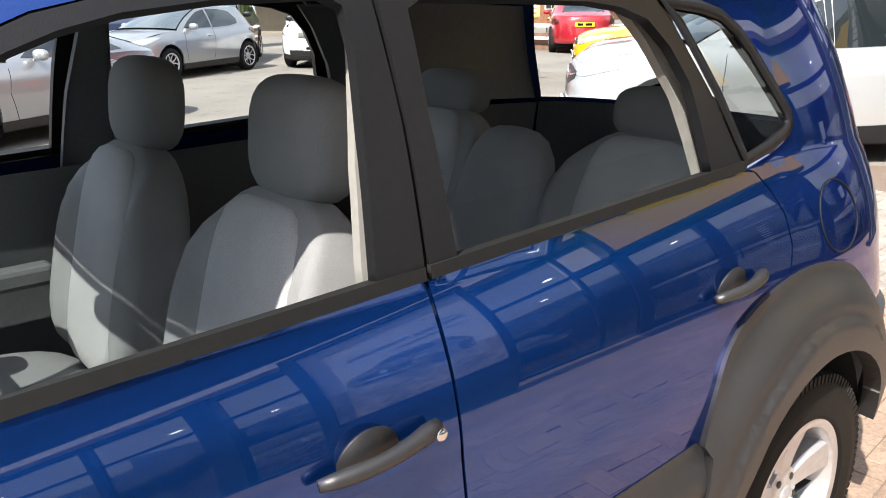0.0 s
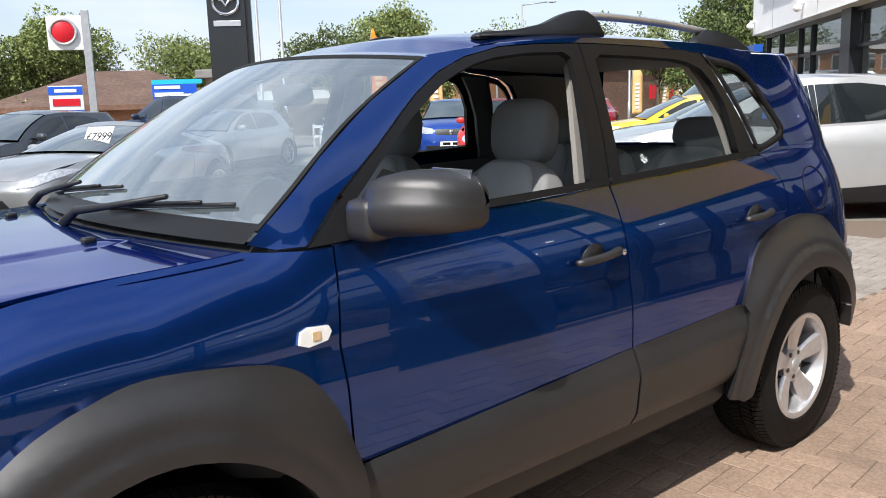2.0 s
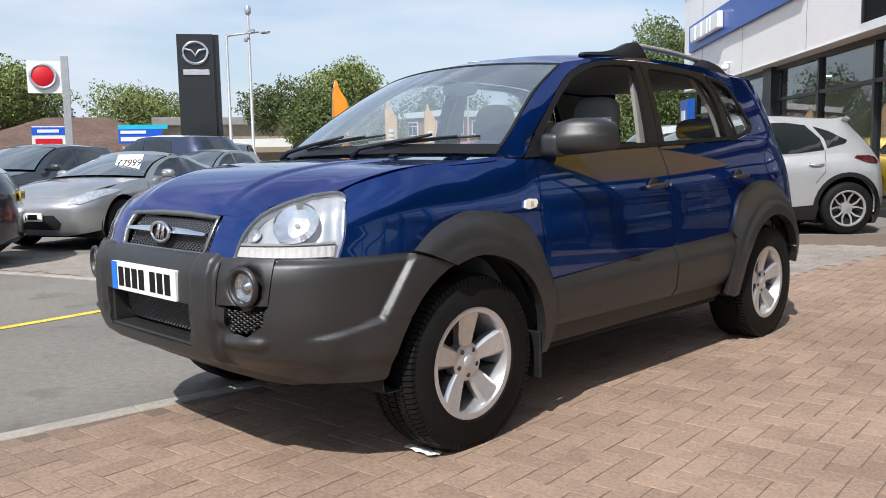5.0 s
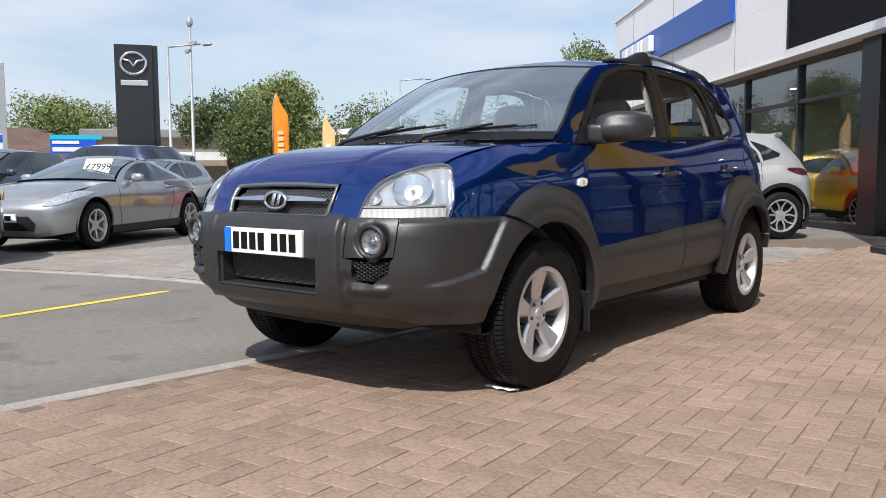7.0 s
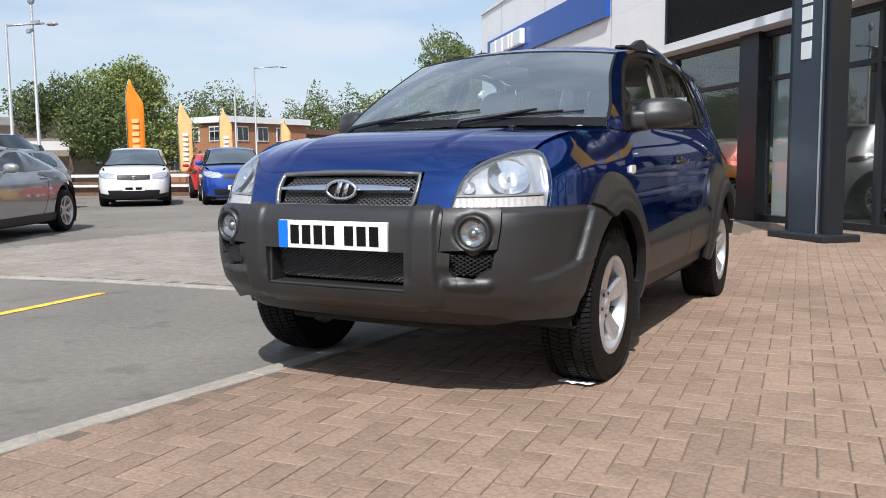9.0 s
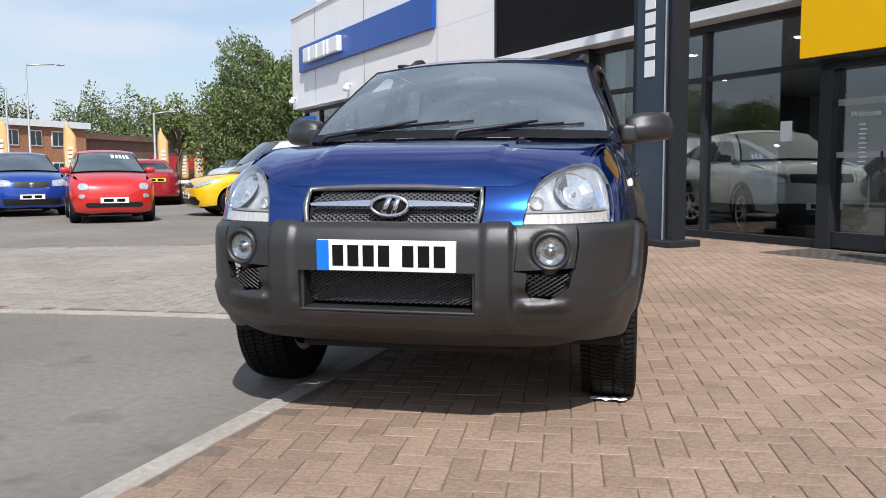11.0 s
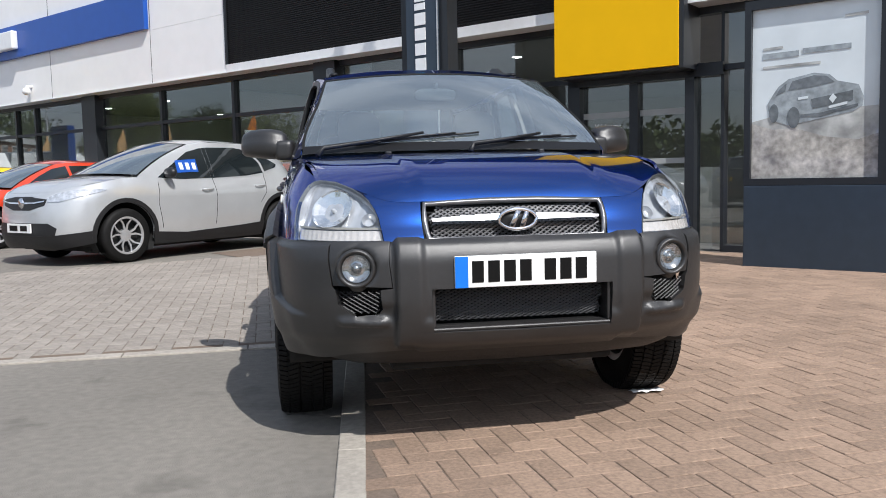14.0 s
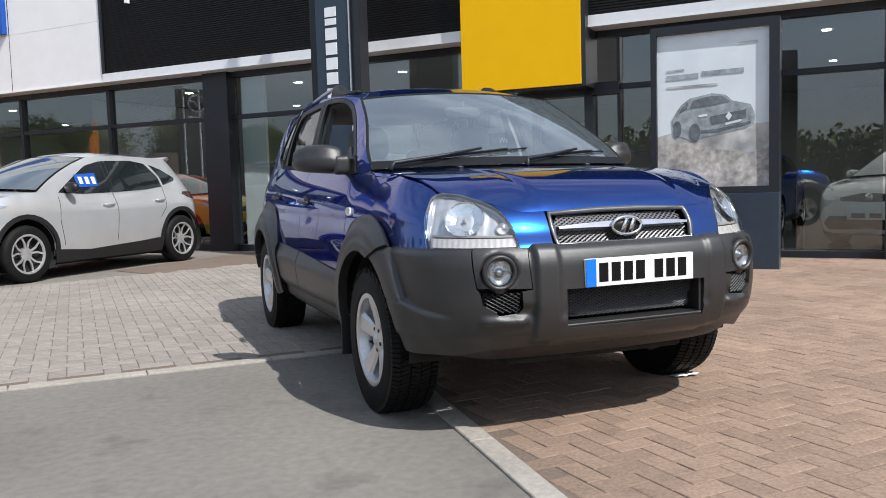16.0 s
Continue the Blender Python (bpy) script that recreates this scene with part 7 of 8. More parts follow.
CS = CROSSOVER["sh"]
both("grille_line", [(CS.u_of_x(0.885 * x, z), z) for x, z in ((0.0, 0.742), (0.0, 0.762), (0.30, 0.765), (0.50, 0.785), (0.50, 0.770), (0.30, 0.748))], lift(CS.W, 0.014), 0.06, 0.04, CHROME, crossover, 0.006)
both("roof_spoiler", [(CS.u_of_x(0.60, 1.40, False), 1.435), (CS.end_u(False), 1.44), (CS.end_u(False), 1.475), (CS.u_of_x(0.60, 1.46, False), 1.47)], lift(CS.W, 0.06), 0.08, 0.03, SILVER, crossover, 0.05)
sticker = patch("price_sticker", [(-0.46, 1.09), (-0.44, 1.25), (-0.12, 1.27), (-0.12, 1.10)], lift(CROSSOVER["sh"].W, 0.012), 0.1, 0.1, BANNER, crossover, 0.003, 1, "blue price sticker with pale plain bars")
for y in (-0.40, -0.30, -0.20):
    patch("plain_bar", [(y, 1.13), (y, 1.22), (y + 0.055, 1.22), (y + 0.055, 1.13)], lift(CROSSOVER["sh"].W, 0.014), 0.1, 0.1, PLATE_WHITE, sticker, 0.002, 1)

# red and yellow hatchbacks beside it
sh = car_shape(2.589, 0.84, 0.64, 0.865, 1.445, 0.94, 0.84, 0.96, -0.98, -0.12)
HATCH = dict(sh=sh, wb=2.589, R=0.315, hw=0.865, H=1.445,
             lamps=[[(0.48, 0.66), (0.50, 0.71), (0.70, 0.79), (0.90, 0.84), (0.95, 0.83), (0.90, 0.74), (0.70, 0.66)]],
             grille=[[(0.0, 0.64), (0.0, 0.76), (0.16, 0.75), (0.46, 0.70), (0.44, 0.655)]],
             intake=[[(0.0, 0.28), (0.0, 0.45), (0.62, 0.45), (0.74, 0.34), (0.66, 0.26)]],
             side_glass=[[(-0.76, 0.985), (-0.48, 1.15), (-0.2, 1.285), (0.04, 1.335), (0.10, 0.97)], [(0.15, 0.97), (0.10, 1.335), (0.5, 1.335), (0.85, 1.28), (1.04, 1.12), (1.02, 1.03), (0.7, 0.985)]],
             seams=[[(-0.80, 0.92), (-0.84, 0.65), (-0.78, 0.36)], [(0.13, 0.97), (0.12, 0.7), (0.06, 0.36)]])
other_car("orange-red small hatchback with chrome-trimmed black grille", ORANGE_RED, heading=(-0.72, -0.69), wheel_at=(-5.55, 9.35), group="cars by the showroom", name="hatchback", **HATCH)
other_car("bright yellow sporty hatchback with black wheels", CAR_YELLOW, heading=(-0.72, -0.69), wheel_at=(-8.15, 12.20), finish=BLACK_RIM, style="thin", spokes=10, group="cars by the showroom", name="hatchback", **HATCH)

# white van behind
sh = car_shape(3.1, 0.83, 0.85, 0.93, 1.95, 1.18, 1.08, 1.18, -1.35, -0.55, "van")
other_car("pale silver panel van with dark windscreen", paint("pale_van_paint", (0.62, 0.65, 0.67), 0.3), sh, 3.1, 0.33, 0.93, 1.95, (-0.62, -0.78), (-9.95, 16.8),
          [[(0.62, 0.78), (0.62, 0.92), (0.85, 1.03), (0.95, 1.03), (0.93, 0.80)]], [[(-1.05, 1.20), (-0.8, 1.40), (-0.55, 1.62), (-0.3, 1.70), (0.0, 1.72), (0.0, 1.22)]],
          [[(0.0, 0.72), (0.0, 0.86), (0.55, 0.86), (0.52, 0.74)]], [[(0.0, 0.3), (0.0, 0.45), (0.7, 0.45), (0.7, 0.32)]], name="van", category="van", style="thin", spokes=8)

# grey two-door coupe with a price card
sh = car_shape(2.65, 0.80, 0.86, 0.905, 1.315, 0.90, 0.76, 0.93, -0.72, 0.12, "coupe")
COUPE = dict(sh=sh, wb=2.65, R=0.325, hw=0.905, H=1.315,
             lamps=[[(0.62, 0.60), (0.64, 0.66), (0.78, 0.76), (0.88, 0.80), (0.95, 0.78), (0.93, 0.70), (0.80, 0.62)]], grille=[], intake=[[(0.0, 0.30), (0.0, 0.48), (0.45, 0.48), (0.55, 0.38), (0.50, 0.29)]],
             side_glass=[[(-0.50, 0.955), (-0.22, 1.09), (0.08, 1.19), (0.32, 1.215), (0.56, 1.17), (0.86, 1.02), (0.92, 0.96), (0.2, 0.925)]],
             seams=[[(-0.74, 0.86), (-0.80, 0.60), (-0.72, 0.30)], [(0.78, 0.93), (0.74, 0.6), (0.60, 0.30)]])
coupe = other_car("grey-silver two-door sports coupe with a price card", GREY, heading=(0.478, -0.878), wheel_at=(-8.10, 1.27), style="thin", spokes=6, name="coupe", group="cars for sale", **COUPE)

# compact cars facing the yard
sh = car_shape(2.589, 0.83, 0.66, 0.87, 1.52, 1.0, 0.90, 1.03, -1.0, -0.2)
SAND_H = dict(sh=sh, wb=2.589, R=0.32, hw=0.87, H=1.52,
              lamps=[[(0.50, 0.70), (0.50, 0.82), (0.75, 0.86), (0.94, 0.86), (0.93, 0.76), (0.72, 0.70)]], grille=[[(0.0, 0.66), (0.0, 0.80), (0.44, 0.80), (0.44, 0.68)]],
              intake=[[(0.0, 0.28), (0.0, 0.42), (0.70, 0.42), (0.66, 0.27)]],
              side_glass=[[(-0.78, 1.05), (-0.5, 1.22), (-0.22, 1.36), (0.05, 1.405), (0.10, 1.03)], [(0.15, 1.03), (0.12, 1.41), (0.6, 1.40), (0.9, 1.33), (1.04, 1.09), (0.7, 1.04)]],
              seams=[[(-0.80, 0.98), (-0.83, 0.70), (-0.78, 0.36)], [(0.12, 1.02), (0.12, 0.75), (0.06, 0.36)]])
other_car("white raised hatchback with black lower trim", CAR_WHITE, heading=(0.72, -0.69), wheel_at=(-14.7, 10.75), clad=0.36, name="hatchback", group="cars for sale", **SAND_H)
other_car("bright blue small hatchback with chrome grille", CAR_BLUE, heading=(0.73, -0.68), wheel_at=(-12.75, 12.35), name="hatchback", group="cars for sale", **SAND_H)
sh = car_shape(2.673, 0.82, 0.82, 0.91, 1.66, 1.10, 1.0, 1.12, -1.02, -0.25)
DUST = dict(sh=sh, wb=2.673, R=0.345, hw=0.91, H=1.66,
            lamps=[[(0.55, 0.80), (0.55, 0.93), (0.80, 0.97), (0.95, 0.96), (0.94, 0.84)]], grille=[[(0.0, 0.78), (0.0, 0.92), (0.50, 0.92), (0.50, 0.80)]], intake=[[(0.0, 0.36), (0.0, 0.50), (0.7, 0.50), (0.66, 0.34)]],
            side_glass=[[(-0.8, 1.15), (-0.52, 1.32), (-0.25, 1.49), (0.05, 1.54), (0.10, 1.13)], [(0.15, 1.13), (0.12, 1.545), (0.6, 1.54), (0.95, 1.5), (1.05, 1.18), (0.7, 1.14)]],
            seams=[[(-0.82, 1.08), (-0.85, 0.8), (-0.80, 0.42)], [(0.12, 1.12), (0.12, 0.8), (0.06, 0.42)]])
other_car("dark slate grey SUV with silver grille", SLATE, heading=(0.80, -0.60), wheel_at=(-17.0, 9.0), clad=0.44, name="suv", group="cars for sale", **DUST)

# little red city car
sh = car_shape(2.30, 0.66, 0.60, 0.81, 1.488, 0.98, 0.86, 1.0, -0.82, -0.10)
city = other_car("small red city car with round headlamps", RED, sh, 2.30, 0.29, 0.81, 1.488, (0.64, -0.77), (-9.05, 10.25),
          [soft([(0.58, 0.66), (0.58, 0.79), (0.80, 0.79), (0.80, 0.66)], 2), soft([(0.66, 0.50), (0.66, 0.58), (0.80, 0.58), (0.80, 0.50)], 1)],
          [[(-0.62, 1.03), (-0.40, 1.18), (-0.15, 1.33), (0.1, 1.375), (0.45, 1.36), (0.62, 1.24), (0.66, 1.04), (0.1, 1.01)]], [], [[(0.0, 0.33), (0.0, 0.42), (0.62, 0.42), (0.66, 0.36), (0.60, 0.32)]],
          seams=[[(-0.66, 0.95), (-0.70, 0.7), (-0.62, 0.32)], [(0.42, 1.0), (0.42, 0.7), (0.30, 0.32)]], name="city_car", group="cars for sale")

for x0, x1 in ((0.12, 0.22), (0.28, 0.36), (0.40, 0.48), (0.52, 0.60), (0.64, 0.72)):
    patch("price_bar", [(x0, 0.60), (x1, 0.60), (x1, 0.80), (x0, 0.80)], lift(sh.glass, 0.006), 0.1, 0.1, PLATE_WHITE, city, 0.002, 1)

# cars behind and beside the coupe
other_car("near-black hatchback with yellow rear plate", NIGHT, heading=(-0.40, -0.917), wheel_at=(-7.95, -3.45), rear_plate=True, name="hatchback", group="cars for sale", **HATCH)
other_car("dark blue-grey estate with a sale sticker", SLATE, heading=(0.50, -0.866), wheel_at=(-12.0, 1.35), name="estate", group="cars for sale", **SAND_H)
other_car("grey hatchback with a price on the windscreen", GREY, heading=(0.45, -0.89), wheel_at=(-14.6, 6.2), name="hatchback", group="cars for sale", **HATCH)
other_car("dark blue SUV with a white roof, seen from behind", paint("ink_blue_paint", (0.02, 0.03, 0.07), 0.4), heading=(-0.965, -0.26), wheel_at=(-19.83, 7.58), rear_plate=True, name="suv", group="cars for sale", side=-1, scale=1.12, top=CAR_WHITE, **DUST)
other_car("pale grey hatchback at the end of the row", SILVER, heading=(0.55, -0.83), wheel_at=(-14.2, -1.2), name="hatchback", group="cars for sale", **HATCH)
other_car("red hatchback parked by the hedge", RED, heading=(0.6, -0.8), wheel_at=(-17.6, -0.6), name="hatchback", group="cars for sale", **HATCH)
sh = car_shape(2.83, 0.95, 1.0, 0.92, 1.45, 0.98, 0.82, 0.98, -0.95, 0.05, "saloon")
SALOON = dict(sh=sh, wb=2.83, R=0.33, hw=0.92, H=1.45,
              lamps=[[(0.60, 0.66), (0.62, 0.74), (0.85, 0.80), (0.95, 0.78), (0.90, 0.68)]], grille=[[(0.0, 0.55), (0.0, 0.72), (0.42, 0.70), (0.40, 0.56)]], intake=[[(0.0, 0.28), (0.0, 0.40), (0.7, 0.40), (0.66, 0.27)]],
              side_glass=[[(-0.72, 1.0), (-0.4, 1.17), (-0.05, 1.30), (0.2, 1.33), (0.22, 0.99)], [(0.27, 0.99), (0.25, 1.335), (0.55, 1.32), (0.95, 1.16), (1.05, 1.04), (0.7, 1.0)]],
              seams=[[(-0.80, 0.93), (-0.85, 0.65), (-0.80, 0.36)], [(0.24, 0.98), (0.22, 0.7), (0.16, 0.36)]])
other_car("deep red saloon beyond the barrier", DEEP_RED, heading=(-0.70, 0.72), wheel_at=(-16.5, 19.4), rear_plate=True, name="saloon", group="cars beyond the barrier", **SALOON)
other_car("dark saloon beyond the barrier", NIGHT, heading=(-0.70, 0.72), wheel_at=(-13.4, 20.6), rear_plate=True, name="saloon", group="cars beyond the barrier", **SALOON)
other_car("red saloon beyond the barrier", RED, heading=(-0.74, 0.68), wheel_at=(-19.8, 16.6), rear_plate=True, name="saloon", group="cars beyond the barrier", **SALOON)

# inside the showroom
def at_front(s, c):
    return yard(s, c)


other_car("silver SUV on display behind the showroom glass", SILVER, heading=(0.25, -0.97), wheel_at=at_front(4.0, 8.9), clad=0.40, name="suv", group="showroom cars", **DUST)
other_car("yellow hatchback on display behind the showroom glass", CAR_YELLOW, heading=(0.66, -0.75), wheel_at=at_front(8.6, 8.35), name="hatchback", group="showroom cars", **HATCH)
other_car("white hatchback on display behind the showroom glass", CAR_WHITE, heading=(-0.95, -0.3), wheel_at=at_front(-3.6, 8.1), name="hatchback", group="showroom cars", **HATCH)
other_car("dark blue hatchback on display behind the showroom glass", CAR_BLUE, heading=(-0.8, -0.6), wheel_at=at_front(-1.2, 10.5), name="hatchback", group="showroom cars", **HATCH)
# price cards
card = thing_part("price_card", coupe)
bm = bmesh.new()
g = COUPE["sh"].glass
c = g(-0.05, 0.40)
box(bm, 0.14, 0.58, -0.003, 0.003, -0.15, 0.15)
m_card = Matrix.Translation((0, c.y + 0.02, c.z + 0.02)) @ Matrix.Rotation(radians(-32), 4, "X")
bmesh.ops.transform(bm, matrix=m_card, verts=bm.verts)
obj("card", bm, PLATE_WHITE, card, "white price card", False)
cu = bpy.data.curves.new("price", "FONT")
cu.body, cu.size, cu.extrude = "£7999", 0.165, 0.002
tmp = bpy.data.objects.new("price", cu)
me = bpy.data.meshes.new_from_object(tmp)
bpy.data.objects.remove(tmp)
me.transform(m_card @ Matrix.Translation((0.17, -0.006, -0.05)) @ Matrix.Rotation(radians(90), 4, "X"))
me.materials.append(INK)
ob = new("price_text", me)
ob.parent = card

# ---- surroundings ----
LEAF = mat("summer_leaves", (0.19, 0.23, 0.075), 0.7, 0, 0.35, 2.5, spec=0.3, stain=0.3, stain_size=0.35, random_tint=0.35)
LEAF_DARK = mat("dark_leaves", (0.115, 0.150, 0.052), 0.7, 0, 0.35, 2.5, spec=0.3, stain=0.3, stain_size=0.35, random_tint=0.35)
LEAF_DRY = mat("dry_brown_leaves", (0.16, 0.10, 0.045), 0.8, 0, 0.3, 2.5, spec=0.2, random_tint=0.3)
BARK = mat("tree_bark", (0.10, 0.075, 0.055), 0.9, 0, 0.3, 12, 0.6, 40)
ROOF_TILE = mat("brown_roof_tiles", (0.115, 0.072, 0.055), 0.85, 0, 0.25, 6, 0.5, 20, stain=0.2, stain_size=0.8)
HOUSE_BRICK = mat("orange_brick_wall", (0.36, 0.17, 0.09), 0.9, 0, 0.2, 9, 0.3, 30, stain=0.15, stain_size=0.5)
BROWN_WALL = mat("brown_brick_wall", (0.17, 0.095, 0.065), 0.9, 0, 0.25, 7, 0.3, 30, stain=0.2, stain_size=0.4)
POST_GREY = mat("galvanised_post", (0.45, 0.46, 0.47), 0.45, 0.6, 0.08, 10)
FLAG_ORANGE = mat("orange_flag_cloth", (0.75, 0.22, 0.01), 0.8, 0, 0.06, 6)
FLAG_PEACH = mat("peach_flag_cloth", (0.74, 0.46, 0.20), 0.8, 0, 0.06, 6)
SIGN_BLACK = mat("black_sign_panel", (0.012, 0.013, 0.015), 0.3, 0, 0.05, 4, coat=0.4)
SIGN_RED = mat("red_sign", (0.55, 0.01, 0.02), 0.4, 0, 0.04, 6)
BILL_BLUE = mat("blue_billboard", (0.01, 0.09, 0.55), 0.5, 0, 0.06, 3)
SHED = mat("tan_sheet_wall", (0.30, 0.25, 0.19), 0.7, 0, 0.08, 3, stain=0.1)
SHED_ROOF = mat("grey_sheet_roof", (0.22, 0.21, 0.20), 0.7, 0, 0.1, 3, stain=0.1)


def leaf_cloud(name, lobes, count, size, material, parent, seed, droop=0.0):
    """A crown: many small folded leaves strewn through overlapping lobes, thicker near their skins."""
    rng = np.random.default_rng(seed)
    weight = np.array([l[3] * l[4] * l[5] for l in lobes]) ** 0.7
    pick = rng.choice(len(lobes), count, p=weight / weight.sum())
    L = np.array(lobes)[pick]
    d = rng.normal(size=(count, 3))
    d /= np.linalg.norm(d, axis=1)[:, None]
    bumpy = 1 + 0.22 * np.sin(5.1 * d[:, 0] + 3 * L[:, 0]) * np.sin(4.3 * d[:, 1] + L[:, 1]) + 0.15 * np.sin(9 * d[:, 2] + 7 * d[:, 0])
    r = bumpy * (0.45 + 0.6 * rng.random(count) ** 0.45)
    pos = L[:, :3] + d * L[:, 3:6] * r[:, None]
    pos[:, 2] -= droop * rng.random(count) * np.maximum(0, r - 0.7)
    a = rng.normal(size=(count, 3))
    a[:, 2] -= droop * 2
    a /= np.linalg.norm(a, axis=1)[:, None]
    b = np.cross(a, rng.normal(size=(count, 3)))
    b /= np.linalg.norm(b, axis=1)[:, None]
    s = size * (0.6 + 0.8 * rng.random(count))[:, None]
    v = np.concatenate([pos - a * s, pos + b * s * 0.55, pos + a * s, pos - b * s * 0.55], axis=1).reshape(-1, 3)
    f = np.arange(count * 4).reshape(-1, 4)
    me = bpy.data.meshes.new(name)
    me.from_pydata(v.tolist(), [], f.tolist())
    me.materials.append(material)
    ob = new(name, me)
    ob.parent = parent
    return ob


def tree(label, at, height, spread, material, seed, count=5200, leaf=0.16, bare=0.28, droop=0.0, lobes=9, group="trees"):
    t_ob = thing("tree", label, "tree", group, Matrix.Translation((at[0], at[1], 0)))
    rnd = random.Random(seed)
    bm = bmesh.new()
    top = height * 0.75
    tube(bm, [(0, 0, -0.1), (0.05, 0.02, height * 0.2), (0.0, 0.1, height * 0.45), (0.1, 0.0, top)], [height * 0.035, height * 0.028, height * 0.018, 0.02], 8)
    made = []
    for k in range(lobes):
        ang, lev = rnd.uniform(0, 2 * math.pi), rnd.uniform(bare + 0.10, 0.80)
        wide = math.sin(math.pi * min(0.95, max(0.1, (lev - bare * 0.4) / (1.05 - bare * 0.4)))) ** 0.7
        x, y, z = spread * 0.62 * wide * math.cos(ang), spread * 0.62 * wide * math.sin(ang), height * lev
        tube(bm, [(0.02, 0.04, max(0.1, z - height * 0.22)), (x * 0.5, y * 0.5, z - height * 0.06), (x, y, z)], [height * 0.012, height * 0.008, 0.01], 6)
        r = spread * rnd.uniform(0.34, 0.52)
        made.append((x, y, z, r, r, min(r * rnd.uniform(0.75, 1.05), height * (1.0 - lev) + r * 0.2)))
    made.append((0, 0, height * 0.80, spread * 0.42, spread * 0.42, height * 0.19))
    obj("trunk", bm, BARK, t_ob, "brown bark trunk with limbs")
    leaf_cloud("crown", made, count, leaf, material, t_ob, seed, droop)
    return t_ob


def hedge(label, pts, width, height, material, seed, per=150, leaf=0.16):
    h_ob = thing("hedge", label, "hedge", kind="stuff")
    rnd = random.Random(seed)
    lobes = []
    for (x0, y0), (x1, y1) in zip(pts, pts[1:]):
        n = max(2, int(math.hypot(x1 - x0, y1 - y0) / 1.6))
        for k in range(n):
            q = (k + rnd.random()) / n
            hh = height * rnd.uniform(0.7, 1.15)
            lobes.append((x0 + (x1 - x0) * q, y0 + (y1 - y0) * q, hh * 0.5, width * rnd.uniform(0.8, 1.2), width * rnd.uniform(0.8, 1.2), hh * 0.5))
    leaf_cloud("foliage", lobes, per * len(lobes), leaf, material, h_ob, seed)
    return h_ob


# trees round the yard
tree("broad round willow-like tree with pale green leaves", (-45.2, 11.6), 6.4, 3.6, LEAF, 11, 34000, 0.081)
tree("round green tree behind the tiled roof", (-46.5, 7.0), 5.6, 3.4, LEAF, 12, 23800, 0.081)
tree("low bushy pale green tree", (-43.6, 18.6), 5.5, 3.4, LEAF, 13, 25500, 0.074)
tree("dense dark green leafy tree", (-27.9, 18.0), 4.8, 2.2, LEAF_DARK, 14, 25500, 0.059)
tree("large light green leafy tree", (-29.6, 23.2), 5.8, 3.0, LEAF, 15, 27200, 0.067)
tree("tall drooping green willow tree", (-17.6, 31.6), 7.6, 3.1, LEAF_DARK, 16, 44200, 0.067, 0.12, 0.5, 12)
tree("tall drooping green willow tree", (-14.4, 32.6), 7.0, 2.9, LEAF_DARK, 17, 37400, 0.067, 0.12, 0.5, 12)
tree("slim pale green birch tree", (-21.5, 32.0), 5.0, 1.3, LEAF, 18, 3060, 0.089, 0.3)
hedge("line of conifers behind the long brick building", [(-54, 38), (-46, 48), (-41, 56), (-37, 64), (-30, 71)], 2.4, 6.9, LEAF_DARK, 21, 4500, 0.11)
tree("half-dead brown conifer tree", (-37.6, 59.5), 6.0, 1.6, LEAF_DRY, 22, 4250, 0.148)
hedge("clipped hedge by the tiled house", [(-36, 6.0), (-35, 12.5), (-34, 15.5)], 0.7, 1.9, LEAF, 23, 420, 0.1)
hedge("distant trees across the road", [(-70, -10), (-60, -30), (-40, -48), (-15, -52), (15, -50), (40, -40), (55, -20)], 3.4, 5.2, LEAF_DARK, 24, 420, 0.34)
hedge("distant trees beyond the roofs", [(-80, 10), (-75, 30), (-70, 42)], 3.0, 4.6, LEAF, 25, 380, 0.32)
tree("large green roadside tree", (-20, -48), 7.0, 4.0, LEAF, 26, 15300, 0.148)
tree("large green roadside tree", (-45, -28), 7.0, 4.0, LEAF, 27, 15300, 0.148)


def lamp_post(at, height, arm, label="slim grey metal lamp post", cctv=False):
    p_ob = thing("lamp_post", label, "lamp post", "lamp posts", Matrix.Translation((at[0], at[1], 0)))
    bm = bmesh.new()
    tube(bm, [(0, 0, 0), (0, 0, 1.2), (0, 0, 1.21), (0, 0, height)], [0.075, 0.075, 0.055, 0.04], 10)
    obj("post", bm, POST_GREY, p_ob)
    bm = bmesh.new()
    if cctv:
        cushion(bm, Matrix.Translation((0, 0, height + 0.12)), (0.10, 0.10, 0.16), 2.4, 8)
        boxes("camera_arm", [(-0.25, 0.02, -0.05, 0.05, height - 0.85, height - 0.72)], POST_GREY, p_ob, 0.02)
        boxes("camera_arm", [(0.0, 0.3, -0.05, 0.05, height - 0.62, height - 0.5)], POST_GREY, p_ob, 0.02)
    else:
        a = Vector(arm)
        arm_bm = bmesh.new()
        tube(arm_bm, [(0, 0, height - 0.05), (a.x * 0.4, a.y * 0.4, height), (a.x, a.y, height + 0.06)], [0.035, 0.03, 0.03], 8)
        obj("arm", arm_bm, POST_GREY, p_ob)
        cushion(bm, Matrix.Translation((a.x * 1.2, a.y * 1.2, height + 0.05)), (0.22, 0.10, 0.05), 2.6, 8)
    obj("head", bm, POST_GREY, p_ob)
    return p_ob


lamp_post((-20.75, 10.65), 5.15, (0.7, 0.75))
lamp_post((-20.4, 11.25), 5.8, (0, 0), "grey mast with a camera dome", True)
lamp_post((-25.2, 25.0), 4.6, (-0.8, 0.3))
lamp_post((-27.8, 29.4), 6.2, (0.9, 0.9))
lamp_post((-20.6, 28.7), 3.7, (0.6, 0.3))


